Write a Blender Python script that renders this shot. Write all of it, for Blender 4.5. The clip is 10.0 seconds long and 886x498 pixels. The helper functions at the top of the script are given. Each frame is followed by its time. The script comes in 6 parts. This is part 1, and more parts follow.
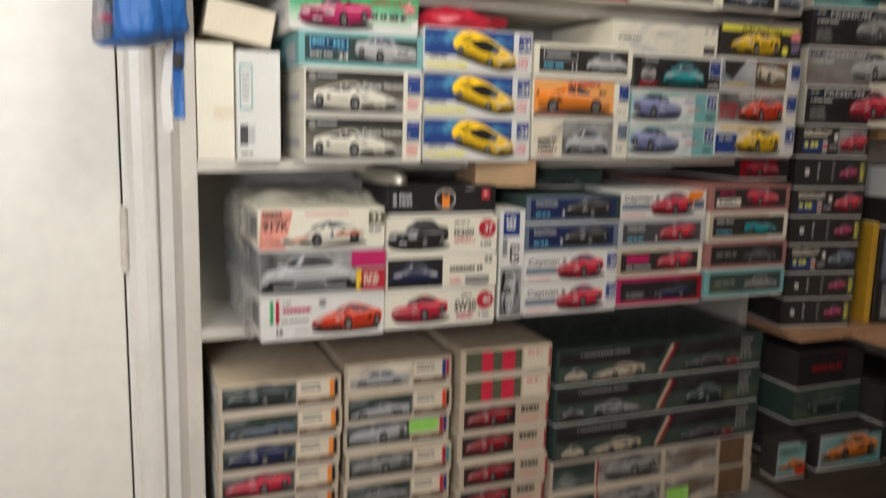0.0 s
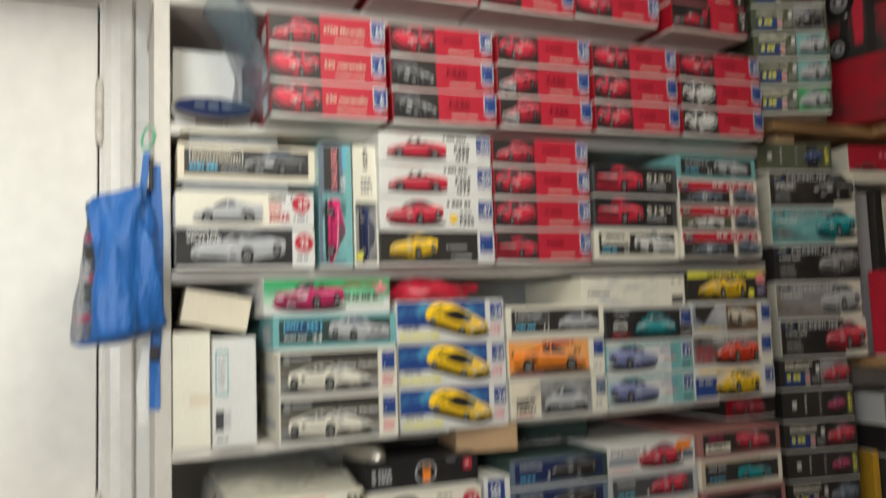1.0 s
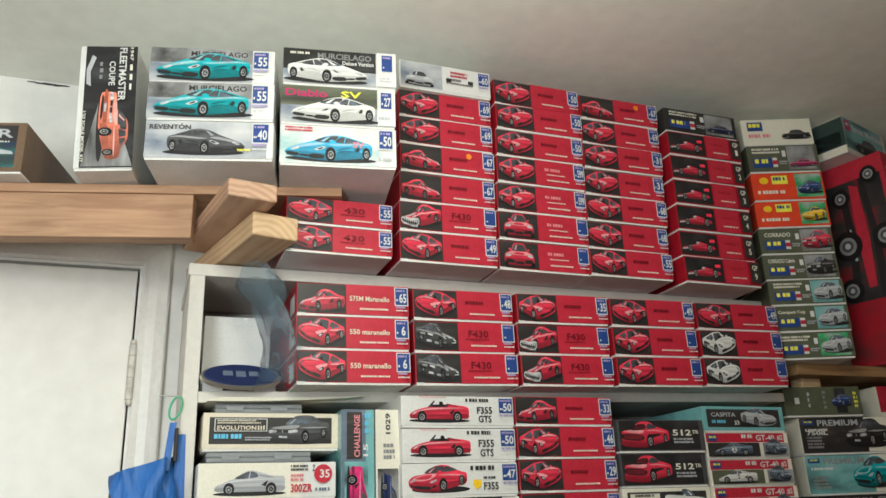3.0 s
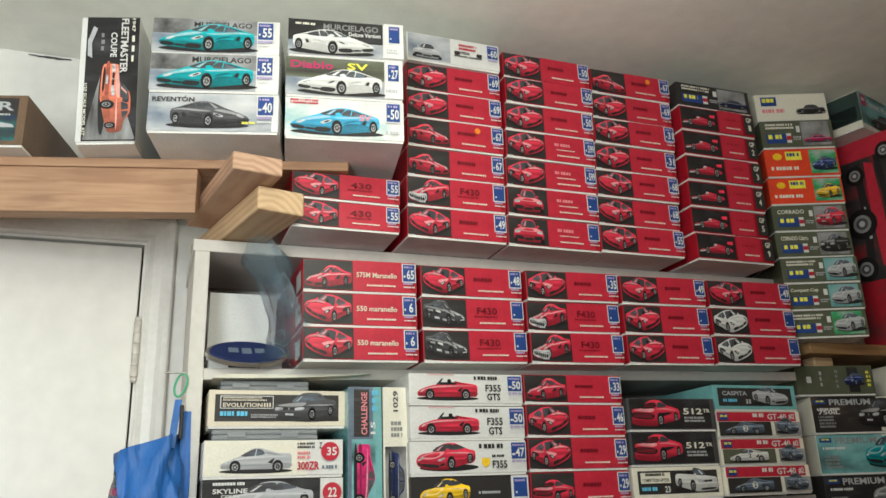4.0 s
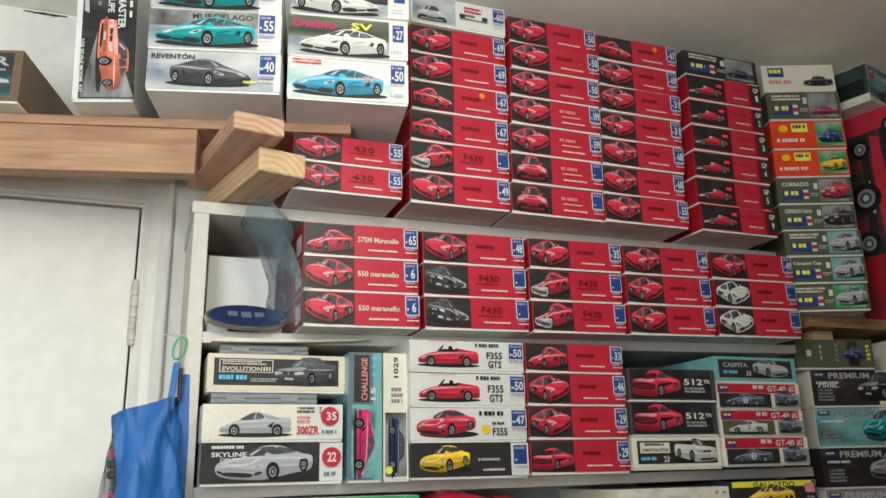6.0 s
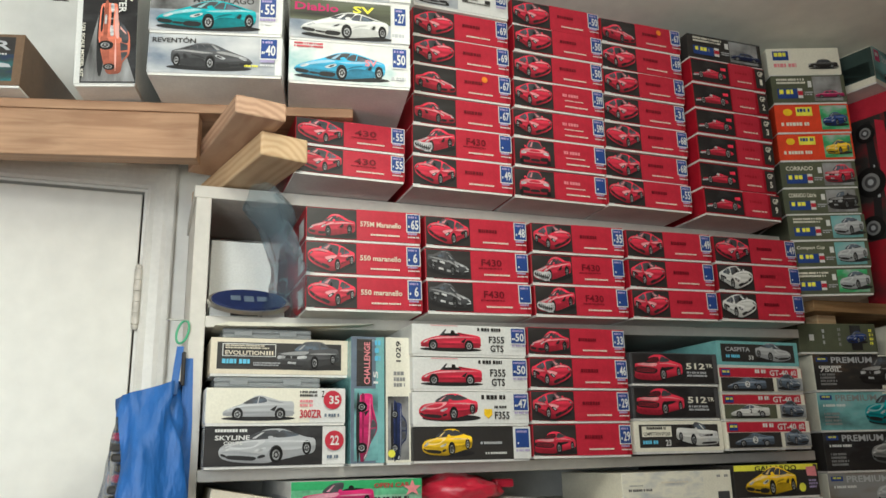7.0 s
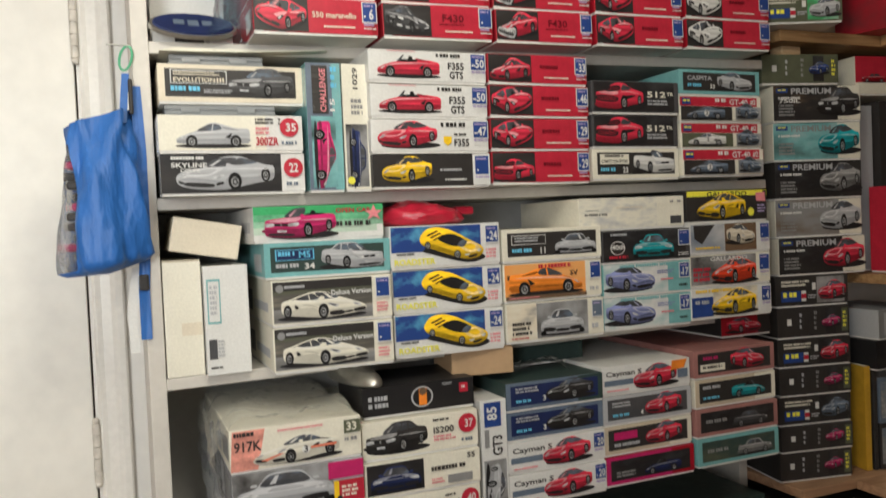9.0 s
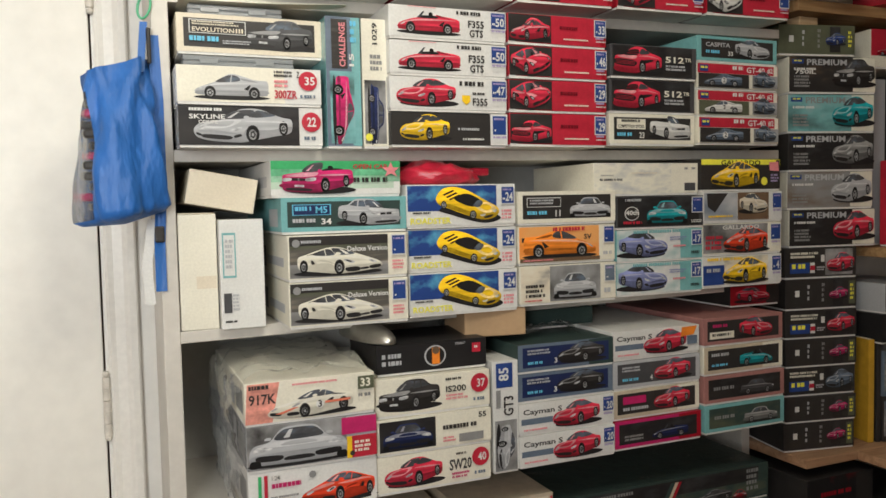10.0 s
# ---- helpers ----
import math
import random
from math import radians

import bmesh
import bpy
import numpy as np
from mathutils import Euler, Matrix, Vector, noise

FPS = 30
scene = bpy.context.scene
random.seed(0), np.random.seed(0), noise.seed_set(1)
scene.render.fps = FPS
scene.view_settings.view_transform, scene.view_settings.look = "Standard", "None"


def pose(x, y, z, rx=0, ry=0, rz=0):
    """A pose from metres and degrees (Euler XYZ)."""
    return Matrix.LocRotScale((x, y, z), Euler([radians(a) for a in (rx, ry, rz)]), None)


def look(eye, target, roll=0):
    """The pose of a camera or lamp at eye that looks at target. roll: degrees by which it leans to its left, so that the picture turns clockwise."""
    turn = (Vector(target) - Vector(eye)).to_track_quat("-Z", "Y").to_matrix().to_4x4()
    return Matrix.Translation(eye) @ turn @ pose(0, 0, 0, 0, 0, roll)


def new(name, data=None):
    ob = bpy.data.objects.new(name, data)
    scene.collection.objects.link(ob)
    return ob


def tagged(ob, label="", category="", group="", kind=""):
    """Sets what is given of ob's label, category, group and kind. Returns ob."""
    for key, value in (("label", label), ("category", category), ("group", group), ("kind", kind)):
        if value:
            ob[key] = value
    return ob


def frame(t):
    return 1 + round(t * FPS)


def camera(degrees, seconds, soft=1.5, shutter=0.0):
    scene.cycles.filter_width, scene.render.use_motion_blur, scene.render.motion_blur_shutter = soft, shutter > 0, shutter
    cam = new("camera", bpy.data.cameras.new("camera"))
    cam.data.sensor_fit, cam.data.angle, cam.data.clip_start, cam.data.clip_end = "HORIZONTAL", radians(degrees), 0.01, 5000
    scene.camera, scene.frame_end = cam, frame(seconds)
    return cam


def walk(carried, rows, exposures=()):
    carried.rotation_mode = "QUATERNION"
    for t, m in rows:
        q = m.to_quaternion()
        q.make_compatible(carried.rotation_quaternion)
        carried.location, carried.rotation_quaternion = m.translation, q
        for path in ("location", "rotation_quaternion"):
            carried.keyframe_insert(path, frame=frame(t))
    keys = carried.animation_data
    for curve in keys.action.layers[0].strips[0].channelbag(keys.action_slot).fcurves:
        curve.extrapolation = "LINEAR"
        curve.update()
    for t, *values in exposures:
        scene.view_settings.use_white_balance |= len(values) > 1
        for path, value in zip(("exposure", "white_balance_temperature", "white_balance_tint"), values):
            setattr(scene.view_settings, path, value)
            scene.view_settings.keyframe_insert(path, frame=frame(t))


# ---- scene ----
cam = camera(58.3, 10.0, shutter=0.55)
PATH = [
    (0, (-0.123, -1.471, 1.217), (0.618, 0.358, 0.893), 1.4),
    (0.2, (-0.118, -1.473, 1.236), (0.628, 0.364, 1.045), 0.6),
    (0.5, (-0.111, -1.475, 1.259), (0.642, 0.373, 1.128), -0.6),
    (1, (-0.08, -1.491, 1.344), (0.668, 0.355, 1.522), -2.0),
    (1.1, (-0.069, -1.507, 1.389), (0.66, 0.341, 1.618), -1.7),
    (1.5, (-0.096, -1.529, 1.439), (0.647, 0.261, 1.934), -2.3),
    (2, (-0.093, -1.546, 1.468), (0.597, 0.209, 2.135), -2.7),
    (2.5, (-0.09, -1.545, 1.47), (0.585, 0.216, 2.137), -2.4),
    (4, (-0.083, -1.511, 1.469), (0.577, 0.276, 2.076), -2.1),
    (4.5, (-0.088, -1.496, 1.468), (0.579, 0.293, 2.062), -1.8),
    (5, (-0.086, -1.495, 1.464), (0.59, 0.297, 2.04), -1.5),
    (5.5, (-0.091, -1.484, 1.461), (0.59, 0.312, 2.021), -1.4),
    (7, (-0.087, -1.485, 1.459), (0.584, 0.329, 1.967), -1.3),
    (7.5, (-0.085, -1.486, 1.457), (0.588, 0.332, 1.948), -1.2),
    (8, (-0.087, -1.486, 1.455), (0.612, 0.327, 1.929), -1.3),
    (8.4, (-0.091, -1.465, 1.425), (0.635, 0.371, 1.74), -1.4),
    (8.5, (-0.089, -1.467, 1.43), (0.629, 0.388, 1.645), -1.8),
    (8.7, (-0.074, -1.469, 1.396), (0.641, 0.398, 1.45), -2.3),
    (9, (-0.067, -1.458, 1.378), (0.69, 0.392, 1.321), -2.5),
    (9.5, (-0.075, -1.455, 1.353), (0.684, 0.391, 1.24), -1.7),
    (10, (-0.105, -1.439, 1.346), (0.665, 0.403, 1.232), -1.2),
]
walk(cam, [(t, look(eye, target, roll)) for t, eye, target, roll in PATH], exposures=[(0.0, -0.62, 6450, 10), (0.6, -0.75, 6450, 9), (1.6, -0.86, 6150, 2), (8.0, -0.94, 6150, 2), (9.0, -0.78, 6500, 8), (10.0, -0.76, 6500, 8)])

# ---- light ----
world = bpy.data.worlds.new("world")
scene.world = world
world.use_nodes = True
sky = world.node_tree.nodes.new("ShaderNodeTexSky")
sky.sky_type, sky.sun_disc = "NISHITA", False
sky.sun_elevation, sky.sun_rotation = radians(35), radians(200)
world.node_tree.links.new(sky.outputs[0], world.node_tree.nodes["Background"].inputs[0])
world.node_tree.nodes["Background"].inputs[1].default_value = 0.1


def area_lamp(name, eye, target, sx, sy, watts, colour):
    data = bpy.data.lights.new(name, "AREA")
    data.shape, data.size, data.size_y, data.energy, data.color = "RECTANGLE", sx, sy, watts, colour
    ob = new(name, data)
    ob.matrix_world = look(eye, target)
    return tagged(ob, kind="structure")


area_lamp("window_daylight", (-1.10, -2.46, 1.60), (-2.15, 0.0, 2.50), 1.0, 1.0, 98, (0.98, 0.99, 1.0))
# Added fill without a fixture, hung out of view to brighten the upper boxes.
fill_light = bpy.data.lights.new("unseen_fill_light", "POINT")
fill_light.energy, fill_light.shadow_soft_size, fill_light.color = 37, 0.14, (1.0, 0.93, 0.80)
fill_lamp = tagged(new("unseen_fill_light", fill_light), kind="structure")
fill_lamp.location = (0.20, -1.00, 2.09)

# ---- materials ----
COL = {
    "red": (0.48, 0.022, 0.046), "deepred": (0.34, 0.008, 0.02), "maroon": (0.16, 0.006, 0.014), "carred": (0.60, 0.030, 0.065), "orangered": (0.74, 0.062, 0.022),
    "orange": (0.85, 0.25, 0.03), "yellow": (0.88, 0.56, 0.02), "lemon": (0.85, 0.80, 0.08), "green": (0.05, 0.38, 0.14),
    "lime": (0.35, 0.75, 0.15), "teal": (0.012, 0.32, 0.36), "paleteal": (0.18, 0.42, 0.43), "darkteal": (0.035, 0.060, 0.055),
    "blue": (0.022, 0.058, 0.235), "sky": (0.14, 0.50, 0.72), "navy": (0.015, 0.025, 0.09), "slate": (0.13, 0.17, 0.23),
    "periwinkle": (0.22, 0.25, 0.47), "white": (0.69, 0.69, 0.67), "cream": (0.70, 0.63, 0.50), "ivory": (0.76, 0.73, 0.62),
    "silver": (0.45, 0.46, 0.48), "grey": (0.25, 0.25, 0.25), "darkgrey": (0.07, 0.07, 0.075), "dimgrey": (0.095, 0.09, 0.08), "charcoal": (0.034, 0.031, 0.030),
    "black": (0.018, 0.017, 0.018), "brown": (0.16, 0.10, 0.06), "pink": (0.75, 0.25, 0.28), "magenta": (0.5, 0.02, 0.13),
    "olive": (0.10, 0.11, 0.07), "mustard": (0.52, 0.30, 0.03), "kraft": (0.42, 0.27, 0.15), "apricot": (0.80, 0.38, 0.13), "coral": (0.72, 0.20, 0.12), "azure": (0.05, 0.34, 0.55), "tan": (0.56, 0.475, 0.36), "dustypink": (0.36, 0.17, 0.155), "lilac": (0.40, 0.33, 0.55), "glass": (0.03, 0.035, 0.045), "tyre": (0.008, 0.008, 0.008),
}
_mats = {}


def nodes_of(name):
    m = bpy.data.materials.new(name)
    m.use_nodes = True
    return m, m.node_tree, m.node_tree.nodes["Principled BSDF"]


def wobble(tree, colour, low, high, scale, detail=4.0, coords="Object", stretch=(1, 1, 1)):
    """Colour multiplied by noise between low and high."""
    n, l = tree.nodes, tree.links
    tc, mp, no = n.new("ShaderNodeTexCoord"), n.new("ShaderNodeMapping"), n.new("ShaderNodeTexNoise")
    mp.inputs["Scale"].default_value = stretch
    l.new(tc.outputs[coords], mp.inputs[0])
    l.new(mp.outputs[0], no.inputs["Vector"])
    no.inputs["Scale"].default_value, no.inputs["Detail"].default_value = scale, detail
    ra = n.new("ShaderNodeMapRange")
    ra.inputs[1].default_value, ra.inputs[2].default_value, ra.inputs[3].default_value, ra.inputs[4].default_value = 0.3, 0.7, low, high
    l.new(no.outputs[0], ra.inputs[0])
    mx = n.new("ShaderNodeMix")
    mx.data_type, mx.blend_type = "RGBA", "MULTIPLY"
    mx.inputs["Factor"].default_value = 1.0
    if isinstance(colour, tuple):
        mx.inputs["A"].default_value = (*colour, 1)
    else:
        l.new(colour, mx.inputs["A"])
    l.new(ra.outputs[0], mx.inputs["B"])
    return mx.outputs["Result"], no


def bump(tree, bsdf, scale, strength, distance=0.001, detail=6.0, stretch=(1, 1, 1), coat=False):
    n, l = tree.nodes, tree.links
    tc, mp, no, bu = n.new("ShaderNodeTexCoord"), n.new("ShaderNodeMapping"), n.new("ShaderNodeTexNoise"), n.new("ShaderNodeBump")
    mp.inputs["Scale"].default_value = stretch
    l.new(tc.outputs["Object"], mp.inputs[0])
    l.new(mp.outputs[0], no.inputs["Vector"])
    no.inputs["Scale"].default_value, no.inputs["Detail"].default_value = scale, detail
    bu.inputs["Strength"].default_value, bu.inputs["Distance"].default_value = strength, distance
    l.new(no.outputs[0], bu.inputs["Height"])
    l.new(bu.outputs[0], bsdf.inputs["Coat Normal" if coat else "Normal"])


def card(name, wrap=False):
    """Printed card; wrap adds a creased clear film on top."""
    key = (name, wrap)
    if key not in _mats:
        m, tree, b = nodes_of(("wrapped_" if wrap else "card_") + name)
        plain = name in ("ivory", "white", "cream", "silver")
        c, _ = wobble(tree, COL[name], 0.95 if plain else 0.88, 1.03 if plain else 1.08, 16.0 if plain else 38.0)
        c, _ = wobble(tree, c, 0.94, 1.04, 240.0, 2.0)
        tree.links.new(c, b.inputs["Base Color"])
        b.inputs["Roughness"].default_value = 0.44
        b.inputs["Specular IOR Level"].default_value = 0.32
        bump(tree, b, 14.0, 0.16, 0.004)
        if wrap:
            b.inputs["Coat Weight"].default_value, b.inputs["Coat Roughness"].default_value = 0.9, 0.08
            bump(tree, b, 26.0, 0.9, 0.006, 3.0, (1, 1, 3.5), coat=True)
        _mats[key] = m
    return _mats[key]


def photo(name, a, b_, c_, scale=14.0, stretch=(1, 1, 2.5)):
    """A blurred printed photograph: three inks run into each other."""
    key = ("photo", name)
    if key not in _mats:
        m, tree, b = nodes_of("photo_" + name)
        n, l = tree.nodes, tree.links
        tc, mp, no, ra = n.new("ShaderNodeTexCoord"), n.new("ShaderNodeMapping"), n.new("ShaderNodeTexNoise"), n.new("ShaderNodeValToRGB")
        mp.inputs["Scale"].default_value = stretch
        no.inputs["Scale"].default_value, no.inputs["Detail"].default_value = scale, 5.0
        l.new(tc.outputs["Object"], mp.inputs[0]); l.new(mp.outputs[0], no.inputs["Vector"]); l.new(no.outputs[0], ra.inputs[0])
        e = ra.color_ramp.elements
        e[0].position, e[0].color = 0.33, (*COL[a], 1)
        e[1].position, e[1].color = 0.70, (*COL[c_], 1)
        mid = e.new(0.5)
        mid.color = (*COL[b_], 1)
        l.new(ra.outputs[0], b.inputs["Base Color"])
        b.inputs["Roughness"].default_value = 0.44
        b.inputs["Specular IOR Level"].default_value = 0.32
        bump(tree, b, 14.0, 0.08, 0.004)
        _mats[key] = m
    return _mats[key]


def ink(rgb, name):
    key = ("ink", name)
    if key not in _mats:
        m, tree, b = nodes_of("ink_" + name)
        pale = min(rgb) > 0.3
        c, _ = wobble(tree, rgb, 0.84 if pale else 0.58, 1.06 if pale else 1.30, 30.0, 3.0, stretch=(0.45, 1, 1.7))
        c, _ = wobble(tree, c, 0.94 if pale else 0.84, 1.04 if pale else 1.12, 170.0, 3.0)
        tree.links.new(c, b.inputs["Base Color"])
        b.inputs["Roughness"].default_value = 0.44
        b.inputs["Specular IOR Level"].default_value = 0.32
        _mats[key] = m
    return _mats[key]


def printed_paint(rgb, name):
    """The pictured car's paint: sky-lit above, dark towards the sills, streaked by reflections."""
    key = ("paint", name)
    if key not in _mats:
        m, tree, b = nodes_of("car_print_" + name)
        n, l = tree.nodes, tree.links
        tc, sep, ra, mx = n.new("ShaderNodeTexCoord"), n.new("ShaderNodeSeparateXYZ"), n.new("ShaderNodeValToRGB"), n.new("ShaderNodeMix")
        l.new(tc.outputs["Generated"], sep.inputs[0])
        l.new(sep.outputs["Z"], ra.inputs[0])
        pale = min(rgb) > 0.3
        e = ra.color_ramp.elements
        e[0].position, e[0].color = 0.08, (*[0.55 if pale else 0.30] * 3, 1)
        e[1].position, e[1].color = 0.85, (*[1.05 if pale else 1.35] * 3, 1)
        for p, v in ((0.30, 0.80 if pale else 0.66), (0.44, 1.0), (0.52, 0.84 if pale else 0.74), (0.66, 1.05 if pale else 1.2)):
            e.new(p).color = (v, v, v, 1)
        mx.data_type, mx.blend_type = "RGBA", "MULTIPLY"
        mx.inputs["Factor"].default_value = 1.0
        mx.inputs["A"].default_value = (*rgb, 1)
        l.new(ra.outputs[0], mx.inputs["B"])
        c, _ = wobble(tree, mx.outputs["Result"], 0.86 if pale else 0.68, 1.05 if pale else 1.30, 48.0, 3.0, stretch=(0.4, 1, 1.9))
        l.new(c, b.inputs["Base Color"])
        b.inputs["Roughness"].default_value = 0.44
        b.inputs["Specular IOR Level"].default_value = 0.32
        _mats[key] = m
    return _mats[key]


def car_inks(name):
    c = COL[name]
    dark = tuple(v * (0.68 if min(c) > 0.3 else 0.50) for v in c)
    light = tuple(v + (0.9 - v) * 0.30 for v in c)
    return [printed_paint(c, name), ink(dark, name + "_dark"), ink(light, name + "_light"), photo("windscreen", "glass", "darkgrey", "slate", 36.0, (0.6, 1, 1.5)), card("tyre"), photo("alloy", "darkgrey", "grey", "silver", 110.0), photo("lamp_white", "grey", "silver", "white", 90.0), card("black")]


def painted(name, rgb, rough=0.5, lo=0.9, hi=1.05, scale=3.0, bscale=60.0, bstr=0.15):
    m, tree, b = nodes_of(name)
    c, _ = wobble(tree, rgb, lo, hi, scale)
    c, _ = wobble(tree, c, 0.95, 1.03, scale * 14)
    tree.links.new(c, b.inputs["Base Color"])
    b.inputs["Roughness"].default_value = rough
    bump(tree, b, bscale, bstr, 0.002)
    return m


def timber(name, dark, light, stretch):
    m, tree, b = nodes_of(name)
    n, l = tree.nodes, tree.links
    tc, mp, no, wa, ra = n.new("ShaderNodeTexCoord"), n.new("ShaderNodeMapping"), n.new("ShaderNodeTexNoise"), n.new("ShaderNodeTexNoise"), n.new("ShaderNodeValToRGB")
    mp.inputs["Scale"].default_value = stretch
    no.inputs["Scale"].default_value, no.inputs["Detail"].default_value, no.inputs["Distortion"].default_value = 9.0, 6.0, 1.2
    l.new(tc.outputs["Object"], mp.inputs[0]); l.new(mp.outputs[0], no.inputs["Vector"]); l.new(no.outputs[0], ra.inputs[0])
    e = ra.color_ramp.elements
    e[0].position, e[0].color, e[1].position, e[1].color = 0.35, (*dark, 1), 0.65, (*light, 1)
    c, _ = wobble(tree, ra.outputs[0], 0.82, 1.1, 5.0)
    l.new(c, b.inputs["Base Color"])
    b.inputs["Roughness"].default_value = 0.62
    bump(tree, b, 30.0, 0.25, 0.002, 6.0, stretch)
    return m


# Brown for surfaces out of view, chosen to lower and warm their bounce light.
LIGHTCUT = painted("light_cut_brown", (0.22, 0.155, 0.105), 0.75, 0.9, 1.05, 2.0, 90.0, 0.25)
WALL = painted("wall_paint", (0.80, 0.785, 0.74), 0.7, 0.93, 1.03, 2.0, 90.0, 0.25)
CEIL = painted("ceiling_paint", (0.85, 0.86, 0.79), 0.85, 0.93, 1.03, 1.5, 120.0, 0.3)
DOOR = painted("door_paint", (0.80, 0.78, 0.72), 0.42, 0.98, 1.01, 1.6, 14.0, 0.03)
TRIM = painted("trim_paint", (0.80, 0.78, 0.73), 0.35, 0.92, 1.03, 6.0, 40.0, 0.12)
UNIT = painted("shelf_paint", (0.60, 0.57, 0.52), 0.45, 0.86, 1.06, 5.0, 50.0, 0.15)
UNITBACK = painted("shelf_back_paint", (0.52, 0.52, 0.50), 0.6, 0.85, 1.05, 4.0, 50.0, 0.15)
FLOOR = painted("bounce_brown", (0.17, 0.09, 0.045), 0.7, 0.75, 1.15, 3.0, 40.0, 0.3)
WOOD = timber("pine_board", (0.33, 0.18, 0.10), (0.48, 0.29, 0.17), (0.5, 6, 6))


def ringed(name, dark, light):
    """Sawn softwood: growth rings round the length, which runs along x."""
    m, tree, b = nodes_of(name)
    n, l = tree.nodes, tree.links
    tc, mp, wa, ra = n.new("ShaderNodeTexCoord"), n.new("ShaderNodeMapping"), n.new("ShaderNodeTexWave"), n.new("ShaderNodeValToRGB")
    mp.inputs["Location"].default_value = (0, 0.02, -1.945)
    mp.inputs["Scale"].default_value = (0.25, 1, 1)
    wa.wave_type, wa.rings_direction = "RINGS", "X"
    wa.inputs["Scale"].default_value, wa.inputs["Distortion"].default_value, wa.inputs["Detail"].default_value, wa.inputs["Detail Scale"].default_value = 26.0, 3.5, 3.0, 1.2
    l.new(tc.outputs["Object"], mp.inputs[0]); l.new(mp.outputs[0], wa.inputs[0]); l.new(wa.outputs[0], ra.inputs[0])
    e = ra.color_ramp.elements
    e[0].position, e[0].color, e[1].position, e[1].color = 0.15, (*light, 1), 0.95, (*dark, 1)
    c, _ = wobble(tree, ra.outputs[0], 0.85, 1.1, 9.0)
    l.new(c, b.inputs["Base Color"])
    b.inputs["Roughness"].default_value = 0.65
    bump(tree, b, 60.0, 0.25, 0.001, 6.0, (0.2, 1, 1))
    return m


PINE = ringed("pine_block", (0.55, 0.36, 0.20), (0.64, 0.46, 0.27))
PINKPINE = ringed("aged_pine", (0.38, 0.22, 0.14), (0.50, 0.32, 0.21))
DARKWOOD = timber("dark_shelf_board", (0.28, 0.16, 0.07), (0.42, 0.26, 0.12), (0.5, 6, 6))
KRAFT = painted("kraft_board", (0.45, 0.30, 0.17), 0.75, 0.88, 1.06, 9.0, 120.0, 0.2)
GREYCARD = painted("grey_board", (0.74, 0.73, 0.70), 0.75, 0.88, 1.06, 14.0, 150.0, 0.2)
STEEL = painted("steel", (0.55, 0.54, 0.50), 0.35, 0.85, 1.05, 40.0, 80.0, 0.1)
STEEL.node_tree.nodes["Principled BSDF"].inputs["Metallic"].default_value = 0.9

# ---- mesh helpers ----


def part(name, bm, material, parent=None, label="", at=None):
    """Links a bmesh as one mesh object, under a thing or under a part."""
    me = bpy.data.meshes.new(name)
    bm.to_mesh(me)
    bm.free()
    for m in material if isinstance(material, (list, tuple)) else [material]:
        me.materials.append(m)
    ob = new(name, me)
    if parent is not None:
        ob.parent = parent
    if at is not None:
        ob.matrix_basis = at
    if label:
        tagged(ob, label)
    return ob


def root(name, m, label, category, group="", kind=""):
    ob = new(name)
    ob.empty_display_size = 0.05
    ob.matrix_basis = m
    return tagged(ob, label, category, group, kind)


def brick(x0, x1, y0, y1, z0, z1, bevel=0.0, bm=None, seg=1):
    """A box between the given planes, its edges rounded."""
    own = bm is None
    bm = bmesh.new() if own else bm
    g = bmesh.ops.create_cube(bm, size=1.0, matrix=Matrix.Translation(((x0 + x1) / 2, (y0 + y1) / 2, (z0 + z1) / 2)) @ Matrix.Diagonal((x1 - x0, y1 - y0, z1 - z0, 1)))
    if bevel:
        edges = list({e for v in g["verts"] for e in v.link_edges})
        bmesh.ops.bevel(bm, geom=edges, offset=bevel, segments=seg, affect="EDGES", profile=0.5)
    return bm


def smooth(pts, n=4):
    """A closed outline rounded through its points."""
    out, k = [], len(pts)
    for i in range(k):
        p0, p1, p2, p3 = (Vector((*pts[(i + j) % k], 0)) for j in (-1, 0, 1, 2))
        for s in range(n):
            t = s / n
            a, b = p1 + (p2 - p0) * 0.16, p2 - (p3 - p1) * 0.16
            q = p1 * (1 - t) ** 3 + a * 3 * t * (1 - t) ** 2 + b * 3 * t * t * (1 - t) + p2 * t ** 3
            out.append((q.x, q.y))
    return out


def ellipse(cx, cy, rx, ry, n=14):
    return [(cx + rx * math.cos(2 * math.pi * i / n), cy + ry * math.sin(2 * math.pi * i / n)) for i in range(n)]


# Outlines of the pictured cars, length 1, nose to the left: (ink, outline, rounded, layer)
def wheel(cx, cy, rx, ry):
    return [(4, ellipse(cx, cy, rx, ry), False, 3), (5, ellipse(cx, cy, rx * 0.68, ry * 0.68), False, 4), (7, ellipse(cx, cy, rx * 0.5, ry * 0.5, 5), False, 5), (5, ellipse(cx, cy, rx * 0.24, ry * 0.24, 8), False, 6)]


